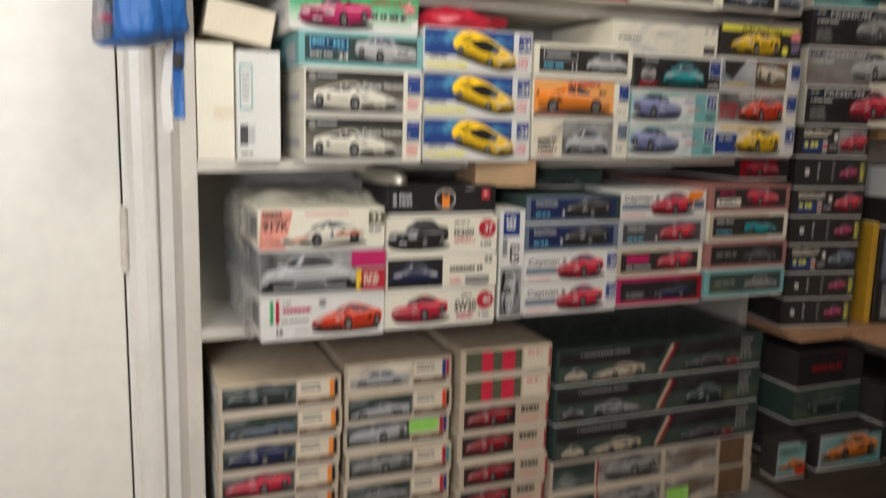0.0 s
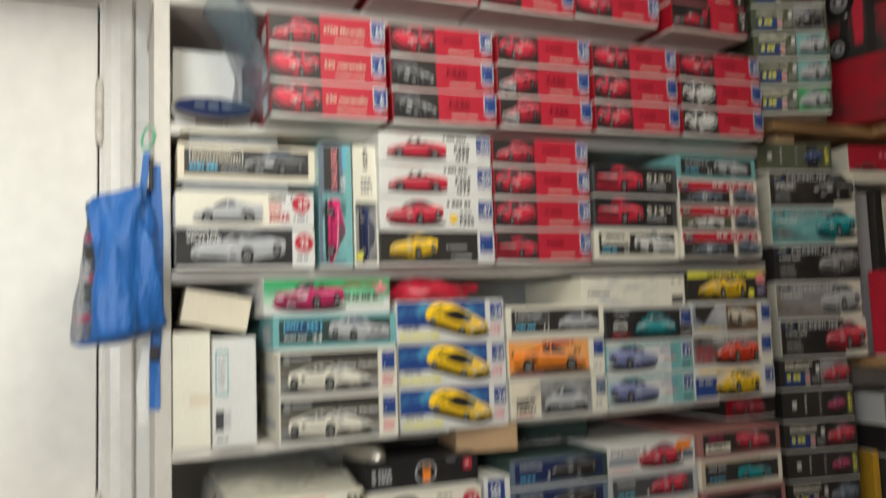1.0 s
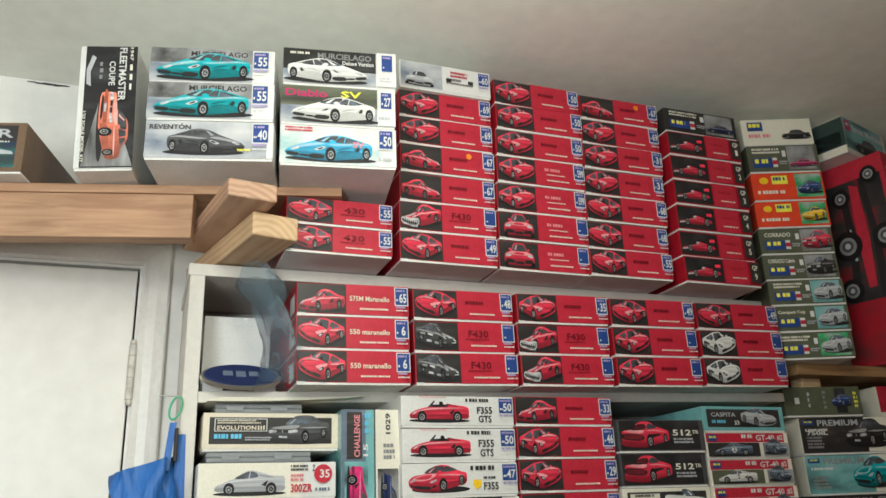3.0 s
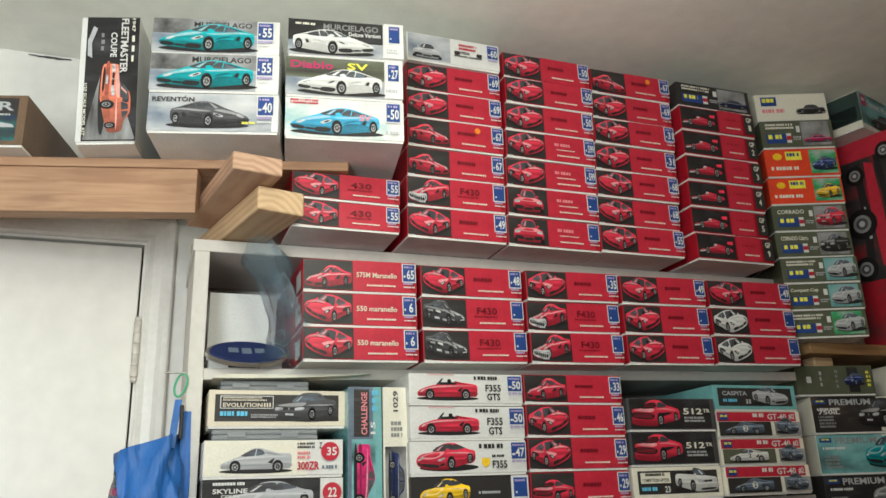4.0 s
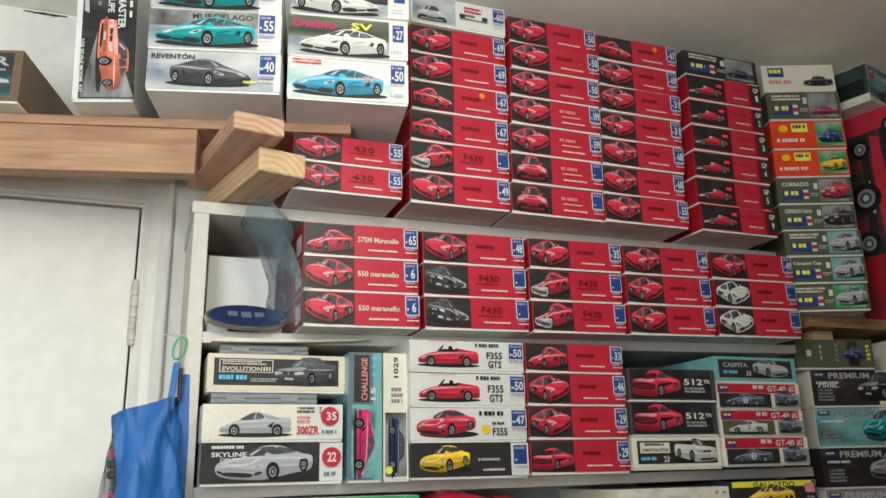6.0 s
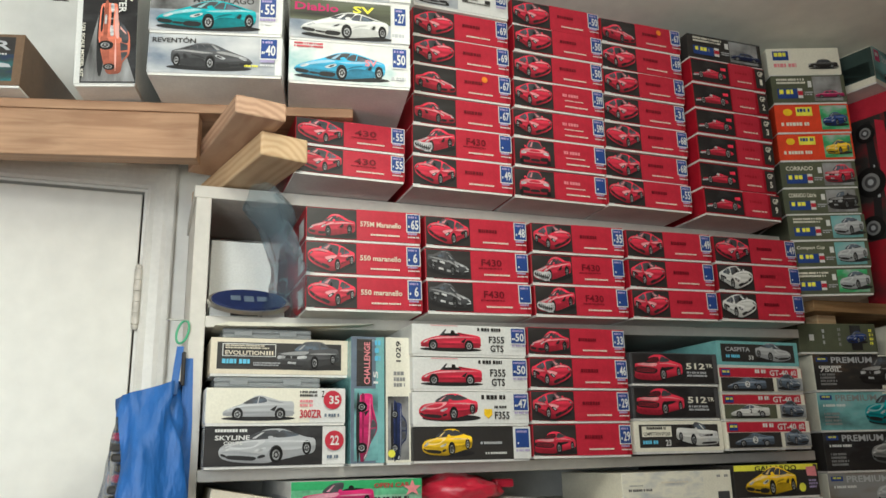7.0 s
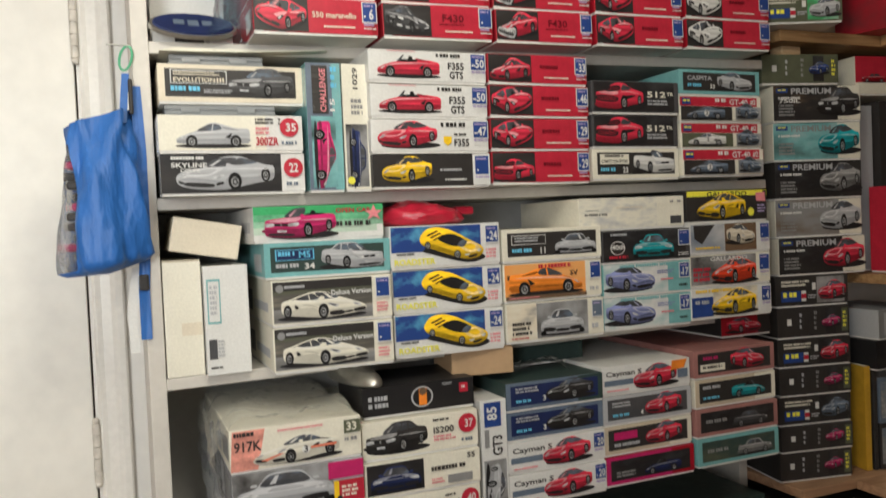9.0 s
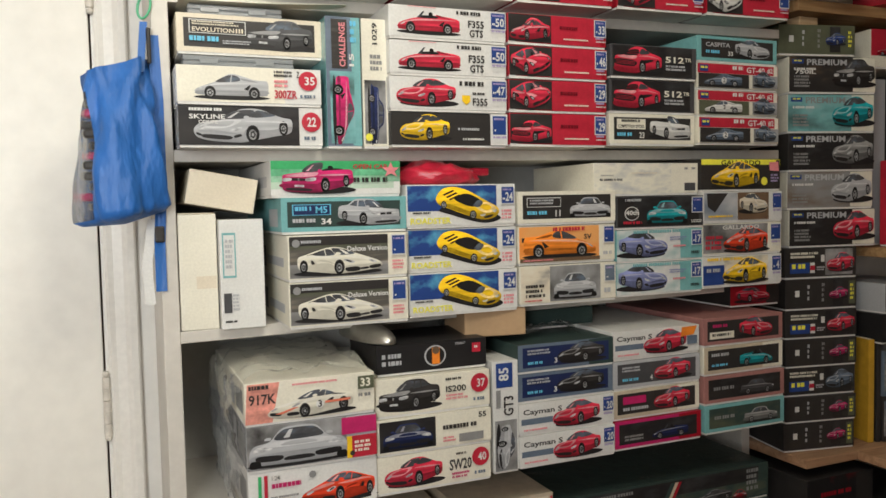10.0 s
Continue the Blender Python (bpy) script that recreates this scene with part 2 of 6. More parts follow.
def car_side():
    return [(7, ellipse(0.5, 0.015, 0.52, 0.028, 20), False, 0),
            (0, [(0, .075), (.03, .112), (.14, .152), (.27, .195), (.43, .276), (.53, .288), (.66, .262), (.80, .228), (.92, .222), (.985, .212), (1, .15), (.985, .07), (.9, .04), (.1, .04)], True, 1),
            (1, [(.03, .05), (.28, .07), (.72, .07), (.98, .06), (.97, .105), (.70, .10), (.28, .095), (.03, .085)], True, 2),
            (3, [(.275, .196), (.43, .266), (.52, .276), (.59, .255), (.60, .212), (.42, .192)], True, 2),
            (0, [(.47, .19), (.485, .19), (.505, .28), (.49, .28)], False, 3),
            (7, [(.655, .115), (.735, .165), (.755, .165), (.72, .10)], False, 3), (1, [(.62, .245), (.80, .215), (.84, .20), (.66, .215)], True, 3),
            (2, [(.05, .120), (.28, .175), (.62, .190), (.95, .185), (.62, .172), (.28, .155)], True, 3),
            (6, [(.03, .100), (.09, .130), (.12, .128), (.06, .098)], False, 4), (7, ellipse(.2, .07, .078, .076), False, 3), (7, ellipse(.8, .07, .078, .076), False, 3)] + wheel(.2, .065, .068, .066) + wheel(.8, .065, .068, .066)


def car_diver():
    """An open wedge car seen from high in front, nose down to the right."""
    k = .62
    q = [(7, [(.04, .34), (.22, .22), (.52, .06), (.76, -.02), (.95, .02), (1.02, .14), (.7, .4), (.3, .5)], True, 0),
         (0, [(.0, .66), (.10, .88), (.28, .94), (.50, .84), (.78, .58), (.97, .40), (1, .24), (.90, .10), (.72, .07), (.50, .18), (.22, .36), (.05, .48)], True, 1),
         (1, [(.03, .50), (.22, .37), (.50, .20), (.72, .09), (.72, .20), (.48, .32), (.20, .50)], True, 2),
         (2, [(.62, .44), (.80, .53), (.95, .38), (.86, .24), (.72, .28)], True, 2), (0, [(.68, .42), (.80, .48), (.88, .38), (.80, .30)], True, 3),
         (7, [(.28, .64), (.48, .76), (.70, .58), (.62, .42), (.46, .46)], True, 3), (3, [(.58, .44), (.66, .58), (.74, .54), (.68, .40)], True, 4),
         (7, [(.10, .74), (.26, .86), (.29, .83), (.13, .71)], False, 3), (7, [(.15, .68), (.31, .80), (.34, .77), (.18, .65)], False, 3), (7, [(.20, .62), (.36, .74), (.38, .71), (.22, .59)], False, 3),
         (7, [(.76, .15), (.90, .20), (.88, .14), (.78, .10)], True, 3), (6, [(.90, .30), (.97, .34), (.96, .28), (.92, .25)], True, 4), (6, [(.70, .20), (.78, .22), (.76, .17), (.71, .16)], True, 4)]
    q += wheel(.12, .47, .045, .11) + wheel(.58, .20, .055, .12)
    return [(m, [(x, z * k) for x, z in o], r, l) for m, o, r, l in q]


def car_sedan():
    return [(7, ellipse(0.5, 0.015, 0.52, 0.03, 20), False, 0),
            (0, [(0, .1), (.015, .175), (.25, .215), (.36, .315), (.66, .32), (.80, .225), (.97, .215), (1, .12), (.97, .05), (.04, .05)], True, 1),
            (1, [(.02, .06), (.28, .08), (.72, .08), (.98, .07), (.97, .12), (.70, .125), (.28, .12), (.02, .105)], True, 2),
            (3, [(.29, .215), (.375, .30), (.49, .305), (.49, .215)], False, 2), (3, [(.51, .215), (.51, .305), (.65, .305), (.76, .22)], False, 2),
            (2, [(.04, .165), (.28, .20), (.75, .205), (.96, .195), (.75, .190), (.28, .185)], True, 3),
            (6, [(.01, .13), (.06, .14), (.06, .165), (.015, .16)], False, 4)] + wheel(.2, .07, .072, .072) + wheel(.79, .07, .072, .072)


def car_open():
    base = [p for p in car_side() if p[0] != 3]
    base[1] = (0, [(0, .07), (.02, .115), (.12, .155), (.30, .195), (.50, .205), (.62, .235), (.78, .225), (.95, .205), (1, .17), (.99, .07), (.9, .04), (.1, .04)], True, 1)
    return base[:3] + base[4:] + [(7, [(.34, .195), (.38, .225), (.60, .23), (.63, .20)], True, 5), (3, [(.30, .195), (.40, .28), (.425, .28), (.36, .195)], False, 6), (4, [(.50, .215), (.50, .265), (.55, .265), (.56, .215)], True, 6)]


def car_quarter():
    return [(7, ellipse(0.55, 0.05, 0.50, 0.065, 20), False, 0),
            (0, [(0, .16), (.02, .24), (.10, .30), (.30, .345), (.42, .46), (.52, .495), (.66, .49), (.80, .42), (.90, .375), (.985, .35), (1, .26), (.985, .17), (.93, .13), (.80, .10), (.56, .03), (.44, .01), (.18, .03), (.04, .08)], True, 1),
            (1, [(.50, .04), (.80, .10), (.97, .16), (.985, .25), (.80, .20), (.64, .19), (.52, .20)], True, 2),
            (2, [(.06, .24), (.22, .315), (.47, .335), (.36, .235), (.18, .205)], True, 2),
            (0, [(.12, .245), (.24, .30), (.40, .315), (.32, .24)], True, 3),
            (1, [(.03, .17), (.16, .19), (.36, .155), (.46, .13), (.36, .13), (.14, .15)], True, 3),
            (3, [(.27, .348), (.41, .458), (.60, .475), (.545, .365)], True, 3),
            (2, [(.33, .36), (.43, .445), (.46, .45), (.37, .36)], False, 4),
            (3, [(.575, .37), (.625, .468), (.70, .463), (.82, .40)], True, 3),
            (7, [(.10, .075), (.34, .05), (.36, .10), (.10, .125)], True, 4), (7, [(.025, .12), (.07, .10), (.07, .13), (.025, .15)], True, 4), (7, [(.40, .075), (.47, .10), (.46, .13), (.40, .11)], True, 4),
            (6, [(.03, .20), (.10, .245), (.115, .215), (.045, .18)], True, 4), (6, [(.36, .19), (.47, .235), (.46, .195), (.38, .165)], True, 4),
            (2, [(.50, .315), (.75, .33), (.97, .305), (.75, .30)], True, 4), (0, [(.50, .36), (.545, .36), (.545, .39), (.505, .39)], True, 5),
            (7, ellipse(.585, .135, .070, .128), False, 3), (7, ellipse(.905, .222, .048, .105), False, 3)] + wheel(.585, .125, .060, .113) + wheel(.905, .212, .040, .092)


def car_saloon():
    """A boxy car from the front quarter."""
    return [(7, ellipse(0.54, 0.05, 0.50, 0.065, 20), False, 0),
            (0, [(0, .13), (.005, .26), (.04, .305), (.30, .34), (.40, .48), (.50, .52), (.72, .515), (.84, .415), (.97, .385), (1, .29), (.985, .16), (.80, .09), (.56, .025), (.44, .01), (.10, .03), (.015, .06)], True, 1),
            (1, [(.50, .04), (.80, .10), (.97, .16), (.985, .24), (.80, .20), (.64, .19), (.50, .16)], True, 2),
            (2, [(.05, .285), (.28, .33), (.50, .335), (.44, .275), (.20, .265)], True, 2),
            (3, [(.275, .348), (.395, .472), (.565, .492), (.525, .362)], True, 3), (2, [(.33, .36), (.42, .455), (.45, .46), (.37, .36)], False, 4),
            (3, [(.555, .365), (.595, .488), (.665, .49), (.68, .375)], False, 3), (3, [(.70, .378), (.69, .488), (.73, .483), (.82, .40)], False, 3),
            (6, [(.015, .195), (.12, .205), (.12, .25), (.015, .245)], True, 4), (6, [(.33, .195), (.46, .205), (.46, .255), (.33, .24)], True, 4),
            (7, [(.13, .205), (.32, .20), (.32, .24), (.13, .25)], False, 4), (5, [(.215, .20), (.235, .20), (.235, .245), (.215, .247)], False, 5),
            (1, [(.01, .10), (.46, .09), (.48, .15), (.01, .16)], True, 3), (7, [(.08, .055), (.38, .04), (.38, .075), (.08, .09)], True, 4), (6, [(.17, .105), (.30, .10), (.30, .135), (.17, .14)], False, 5),
            (2, [(.50, .29), (.75, .31), (.97, .30), (.75, .28)], True, 4), (0, [(.50, .355), (.545, .355), (.545, .385), (.505, .385)], True, 5),
            (7, ellipse(.60, .135, .066, .124), False, 3), (7, ellipse(.90, .20, .046, .10), False, 3)] + wheel(.60, .125, .056, .108) + wheel(.90, .192, .038, .088)


def car_cabrio():
    q = [p for p in car_saloon()]
    q[1] = (0, [(0, .13), (.005, .26), (.04, .305), (.30, .34), (.50, .36), (.72, .385), (.84, .385), (.97, .375), (1, .29), (.985, .16), (.80, .09), (.56, .025), (.44, .01), (.10, .03), (.015, .06)], True, 1)
    q = [p for k, p in enumerate(q) if k not in (6, 7)]
    return q + [(7, [(.56, .365), (.62, .40), (.80, .40), (.84, .385)], True, 5), (4, [(.64, .38), (.65, .44), (.70, .44), (.71, .39)], True, 6)]


def car_livery():
    """A dark racing coupe covered in pale stickers."""
    q = car_pounce()
    marks = [(6, [(.10, .215), (.20, .262), (.27, .285), (.22, .225)]), (6, [(.60, .255), (.72, .295), (.72, .335), (.60, .305)]), (2, [(.78, .29), (.90, .315), (.90, .345), (.78, .335)]), (6, [(.04, .120), (.14, .105), (.14, .125), (.04, .145)]),
             (5, [(.48, .505), (.60, .53), (.68, .51), (.60, .515)]), (2, [(.46, .09), (.56, .105), (.56, .15), (.47, .14)]), (6, [(.63, .13), (.75, .15), (.75, .19), (.64, .175)]), (5, [(.28, .10), (.34, .12), (.34, .17), (.28, .15)]), (2, [(.24, .255), (.34, .30), (.40, .31), (.30, .25)])]
    return q + [(m, o, False, 9) for m, o in marks]


def car_front():
    """A low wide coupe seen head-on."""
    return [(7, ellipse(0.5, 0.02, 0.53, 0.045, 20), False, 0),
            (0, [(.01, .06), (0, .20), (.05, .275), (.16, .30), (.22, .335), (.31, .455), (.40, .485), (.60, .485), (.69, .455), (.78, .335), (.84, .30), (.95, .275), (1, .20), (.99, .06), (.85, .02), (.15, .02)], True, 1),
            (3, [(.245, .335), (.325, .44), (.42, .462), (.58, .462), (.675, .44), (.755, .335), (.60, .315), (.40, .315)], True, 2), (2, [(.34, .345), (.40, .445), (.44, .45), (.40, .345)], False, 3),
            (2, [(.10, .255), (.25, .305), (.75, .305), (.90, .255), (.70, .235), (.30, .235)], True, 2), (0, [(.32, .25), (.40, .295), (.60, .295), (.68, .25)], True, 3),
            (1, [(.02, .08), (.20, .10), (.80, .10), (.98, .08), (.97, .145), (.75, .165), (.25, .165), (.03, .145)], True, 2),
            (7, [(.08, .075), (.30, .065), (.32, .125), (.08, .140)], True, 3), (7, [(.70, .065), (.92, .075), (.92, .140), (.68, .125)], True, 3), (7, [(.36, .055), (.64, .055), (.62, .10), (.38, .10)], True, 3),
            (6, [(.04, .19), (.19, .205), (.22, .235), (.07, .255)], True, 3), (6, [(.81, .205), (.96, .19), (.93, .255), (.78, .235)], True, 3),
            (0, [(.15, .335), (.21, .335), (.21, .365), (.16, .365)], True, 3), (0, [(.79, .335), (.85, .335), (.84, .365), (.79, .365)], True, 3),
            (4, [(.0, .0), (.10, .0), (.10, .075), (.01, .085)], True, 4), (4, [(.90, .0), (1.0, .0), (.99, .085), (.90, .075)], True, 4)]


def car_shark():
    """A coupe with a toothed mouth painted across its nose."""
    q = [(6, [(.0, .085), (.12, .045), (.30, .02), (.385, .075), (.37, .155), (.20, .150), (.02, .165)], True, 8)]
    q += [(7, [(.02, .100), (.13, .065), (.30, .042), (.36, .085), (.34, .120), (.20, .115), (.03, .140)], True, 9)]
    for i in range(7):
        x = .035 + .046 * i
        q += [(6, [(x, .150 - .006 * i), (x + .044, .147 - .006 * i), (x + .022, .102 - .006 * i)], False, 10), (6, [(x, .062 - .007 * i), (x + .044, .058 - .007 * i), (x + .022, .098 - .006 * i)], False, 10)]
    q = car_pounce() + [(m, [(x * 1.12, z * 1.5 - .03) for x, z in o], r, l) for m, o, r, l in q]
    return q + [(6, [(.13, .215), (.19, .235), (.33, .315), (.28, .312)], False, 9)]


def car_racer():
    return [(0, [(0, .10), (.18, .13), (.38, .17), (.48, .24), (.62, .22), (.95, .16), (1, .09), (.7, .05), (.3, .05)], True, 1),
            (6, [(-.02, .05), (.16, .07), (.16, .10), (-.02, .08)], False, 2), (1, [(.3, .06), (.7, .06), (.68, .10), (.3, .10)], True, 2),
            (0, [(.86, .24), (1.03, .24), (1.03, .31), (.86, .30)], False, 2), (6, [(.44, .19), (.52, .19), (.51, .23), (.45, .23)], True, 3),
            (7, [(.47, .235), (.53, .235), (.53, .275), (.48, .275)], True, 3)] + wheel(.22, .09, .07, .09) + wheel(.84, .10, .085, .105) + [(2, [(.2, .12), (.4, .155), (.7, .18), (.4, .165)], True, 4)]


def car_wedge():
    """A low mid-engined coupe from the front quarter."""
    return [(7, ellipse(0.53, 0.035, 0.50, 0.045, 20), False, 0),
            (0, [(0, .075), (.006, .105), (.05, .140), (.19, .195), (.32, .240), (.48, .362), (.60, .378), (.71, .355), (.85, .292), (.95, .272), (.99, .255), (1, .18), (.985, .11), (.94, .08), (.78, .055), (.50, .012), (.30, .0), (.08, .018), (.012, .045)], True, 1),
            (2, [(.49, .352), (.60, .370), (.68, .352), (.60, .358)], True, 2),
            (1, [(.47, .025), (.78, .065), (.80, .125), (.62, .125), (.47, .10)], True, 2), (1, [(.01, .05), (.18, .035), (.36, .02), (.36, .065), (.18, .085), (.01, .105)], True, 2),
            (1, [(.62, .16), (.80, .19), (.97, .20), (.985, .13), (.94, .10), (.80, .13), (.66, .13)], True, 2),
            (2, [(.06, .158), (.20, .202), (.37, .236), (.31, .195), (.15, .158)], True, 3), (2, [(.36, .18), (.44, .225), (.55, .24), (.47, .20)], True, 3),
            (7, [(.655, .165), (.735, .218), (.757, .212), (.72, .15)], True, 3), (7, [(.70, .285), (.85, .262), (.90, .250), (.74, .262)], True, 3),
            (7, [(.025, .060), (.13, .045), (.14, .078), (.03, .095)], True, 4), (7, [(.22, .035), (.34, .035), (.335, .075), (.22, .072)], True, 4),
            (6, [(.035, .128), (.085, .155), (.105, .142), (.05, .115)], True, 4), (6, [(.27, .155), (.345, .195), (.365, .178), (.29, .142)], True, 4),
            (3, [(.335, .245), (.475, .328), (.60, .342), (.53, .256)], True, 4), (2, [(.40, .262), (.485, .318), (.515, .322), (.44, .262)], False, 5),
            (3, [(.558, .258), (.625, .334), (.685, .322), (.765, .272)], True, 4), (1, [(.645, .258), (.655, .258), (.675, .332), (.665, .334)], False, 5),
            (2, [(.44, .205), (.60, .232), (.85, .248), (.97, .232), (.85, .228), (.60, .212)], True, 5), (0, [(.515, .258), (.56, .268), (.555, .290), (.515, .284)], True, 6),
            (7, ellipse(.415, .085, .064, .098), False, 4), (7, ellipse(.875, .125, .058, .092), False, 4)] + wheel(.415, .075, .055, .084) + wheel(.875, .117, .050, .080)


def car_pounce():
    """The same coupe seen from higher up, nose down."""
    return [(m, [(x, z * 1.36 + .09 * x * x) for x, z in o], r, l) for m, o, r, l in car_wedge()]


def car_lambo():
    """A very low wedge coupe from its front corner, nose to the left."""
    return [(7, ellipse(0.52, 0.012, 0.53, 0.034, 20), False, 0),
            (0, [(0, .072), (.002, .100), (.05, .132), (.18, .176), (.32, .220), (.44, .268), (.55, .290), (.66, .284), (.78, .254), (.90, .218), (.985, .192), (1, .14), (.99, .075), (.95, .045), (.86, .035), (.56, .0), (.42, .0), (.2, .02), (.03, .042)], True, 1),
            (1, [(.575, .03), (.86, .048), (.87, .10), (.72, .12), (.60, .105)], True, 2), (1, [(.005, .065), (.18, .045), (.42, .03), (.455, .075), (.30, .085), (.02, .096)], True, 2),
            (2, [(.05, .126), (.18, .165), (.36, .198), (.44, .184), (.25, .150), (.12, .128)], True, 2), (2, [(.46, .274), (.56, .284), (.66, .277), (.56, .278)], True, 2),
            (3, [(.325, .216), (.44, .260), (.55, .278), (.605, .271), (.535, .208), (.42, .202)], True, 3), (2, [(.39, .212), (.475, .262), (.51, .268), (.435, .209)], False, 4),
            (3, [(.567, .207), (.625, .268), (.70, .262), (.825, .217), (.72, .200)], True, 3), (0, [(.664, .202), (.674, .202), (.690, .264), (.680, .265)], False, 4),
            (2, [(.48, .176), (.62, .190), (.84, .205), (.97, .186), (.84, .187), (.62, .170)], True, 3),
            (1, [(.565, .105), (.66, .150), (.75, .158), (.74, .146), (.66, .128)], True, 3),
            (1, [(.770, .105), (.820, .160), (.855, .152), (.835, .09)], True, 4), (7, [(.800, .118), (.826, .152), (.846, .146), (.832, .11)], True, 5), (7, [(.72, .258), (.84, .222), (.90, .208), (.80, .222)], True, 4),
            (7, [(.015, .052), (.13, .040), (.145, .070), (.02, .084)], True, 4), (7, [(.27, .024), (.415, .018), (.435, .058), (.29, .066)], True, 4), (7, [(.16, .042), (.25, .034), (.26, .052), (.17, .060)], True, 4),
            (6, [(.055, .112), (.125, .140), (.155, .130), (.09, .104)], True, 4), (6, [(.325, .122), (.425, .156), (.455, .142), (.37, .108)], True, 4), (7, [(.365, .126), (.415, .146), (.43, .138), (.385, .120)], True, 5),
            (0, [(.50, .205), (.55, .212), (.545, .234), (.50, .228)], True, 5),
            (7, ellipse(.512, .072, .062, .082), False, 3), (7, ellipse(.928, .090, .048, .072), False, 3)] + wheel(.515, .064, .052, .070) + wheel(.930, .084, .040, .062)


def car_berlin():
    """A mid-engined coupe from high at its front corner, nose down to the left."""
    return [(7, [(.06, .12), (.30, .0), (.52, -.04), (.72, .0), (.98, .12), (.94, .2), (.5, .15)], True, 0),
            (0, [(0, .25), (.01, .30), (.06, .345), (.14, .372), (.24, .385), (.31, .402), (.38, .445), (.47, .470), (.58, .466), (.70, .440), (.82, .390), (.92, .350), (.985, .318), (1, .25), (.985, .185), (.955, .16), (.80, .10), (.70, .05), (.56, .0), (.46, .0), (.30, .045), (.14, .105), (.03, .18)], True, 1),
            (1, [(.69, .055), (.80, .10), (.94, .16), (.97, .20), (.90, .215), (.78, .175), (.70, .15)], True, 2),
            (1, [(.01, .225), (.14, .13), (.30, .065), (.47, .012), (.55, .02), (.56, .075), (.46, .085), (.30, .135), (.14, .20), (.02, .27)], True, 2),
            (2, [(.07, .335), (.18, .362), (.30, .372), (.44, .33), (.34, .325), (.18, .335)], True, 2),
            (2, [(.36, .225), (.50, .262), (.62, .262), (.54, .205), (.44, .18)], True, 2),
            (0, [(.17, .292), (.30, .275), (.46, .222), (.38, .245), (.28, .262)], True, 3),
            (1, [(.10, .315), (.28, .335), (.50, .285), (.28, .318)], True, 3),
            (3, [(.275, .378), (.33, .415), (.415, .452), (.55, .444), (.655, .412), (.625, .275), (.52, .315), (.40, .355)], True, 4),
            (2, [(.335, .385), (.44, .442), (.475, .442), (.40, .365)], False, 5),
            (0, [(.63, .272), (.645, .272), (.685, .425), (.665, .428)], False, 5),
            (3, [(.665, .285), (.70, .405), (.78, .388), (.885, .325), (.80, .298)], True, 4), (1, [(.765, .295), (.775, .295), (.775, .392), (.765, .395)], False, 5),
            (2, [(.66, .262), (.80, .282), (.97, .282), (.90, .262), (.76, .248)], True, 4),
            (7, [(.795, .205), (.865, .255), (.89, .245), (.85, .185)], True, 4), (7, [(.69, .115), (.80, .155), (.80, .165), (.70, .13)], False, 4),
            (7, [(.045, .205), (.125, .150), (.145, .185), (.06, .235)], True, 4), (7, [(.30, .085), (.43, .035), (.455, .078), (.32, .125)], True, 4), (7, [(.16, .135), (.28, .088), (.29, .110), (.17, .160)], True, 4),
            (7, [(.025, .280), (.085, .322), (.105, .302), (.045, .262)], True, 4), (7, [(.41, .165), (.505, .215), (.545, .195), (.46, .138)], True, 4), (5, [(.04, .282), (.075, .306), (.088, .298), (.052, .272)], True, 5), (6, [(.435, .168), (.485, .196), (.505, .186), (.462, .152)], True, 5),
            (0, [(.655, .285), (.70, .282), (.705, .308), (.665, .315)], True, 6), (0, [(.245, .382), (.285, .385), (.285, .408), (.25, .405)], True, 6), (4, [(.46, .335), (.47, .385), (.50, .385), (.51, .33)], True, 5),
            (7, ellipse(.625, .105, .062, .108), False, 3), (7, ellipse(.925, .195, .046, .092), False, 3)] + wheel(.628, .095, .050, .094) + wheel(.928, .188, .036, .078)


def car_tail():
    """A wide coupe from the rear quarter, with a slatted tail panel."""
    q = [(7, ellipse(0.52, 0.03, 0.52, 0.05, 20), False, 0),
         (0, [(0, .10), (.005, .25), (.04, .30), (.22, .325), (.32, .42), (.44, .465), (.60, .455), (.74, .375), (.90, .33), (.99, .29), (1, .20), (.98, .12), (.80, .08), (.52, .015), (.40, .0), (.12, .015), (.02, .04)], True, 1),
         (1, [(.02, .04), (.40, .0), (.50, .02), (.50, .10), (.40, .085), (.02, .115)], True, 2),
         (7, [(.025, .150), (.40, .125), (.44, .215), (.035, .245)], True, 3),
         (1, [(.03, .168), (.41, .145), (.415, .155), (.03, .178)], False, 4), (1, [(.03, .192), (.42, .168), (.425, .178), (.03, .202)], False, 4), (1, [(.035, .215), (.43, .192), (.435, .202), (.035, .225)], False, 4),
         (2, [(.05, .290), (.22, .315), (.46, .31), (.42, .255), (.20, .262)], True, 3), (7, [(.20, .315), (.32, .405), (.50, .415), (.48, .325)], True, 4), (1, [(.25, .340), (.50, .345), (.50, .355), (.26, .352)], False, 5), (1, [(.29, .375), (.50, .380), (.50, .390), (.30, .387)], False, 5),
         (3, [(.53, .335), (.56, .425), (.63, .425), (.74, .355)], True, 4), (7, [(.56, .16), (.80, .22), (.80, .25), (.60, .23)], True, 3), (2, [(.50, .30), (.70, .32), (.95, .27), (.70, .30)], True, 4),
         (7, ellipse(.585, .120, .074, .125), False, 3), (7, ellipse(.915, .165, .045, .09), False, 3)]
    return q + wheel(.585, .108, .062, .108) + wheel(.915, .158, .037, .078)


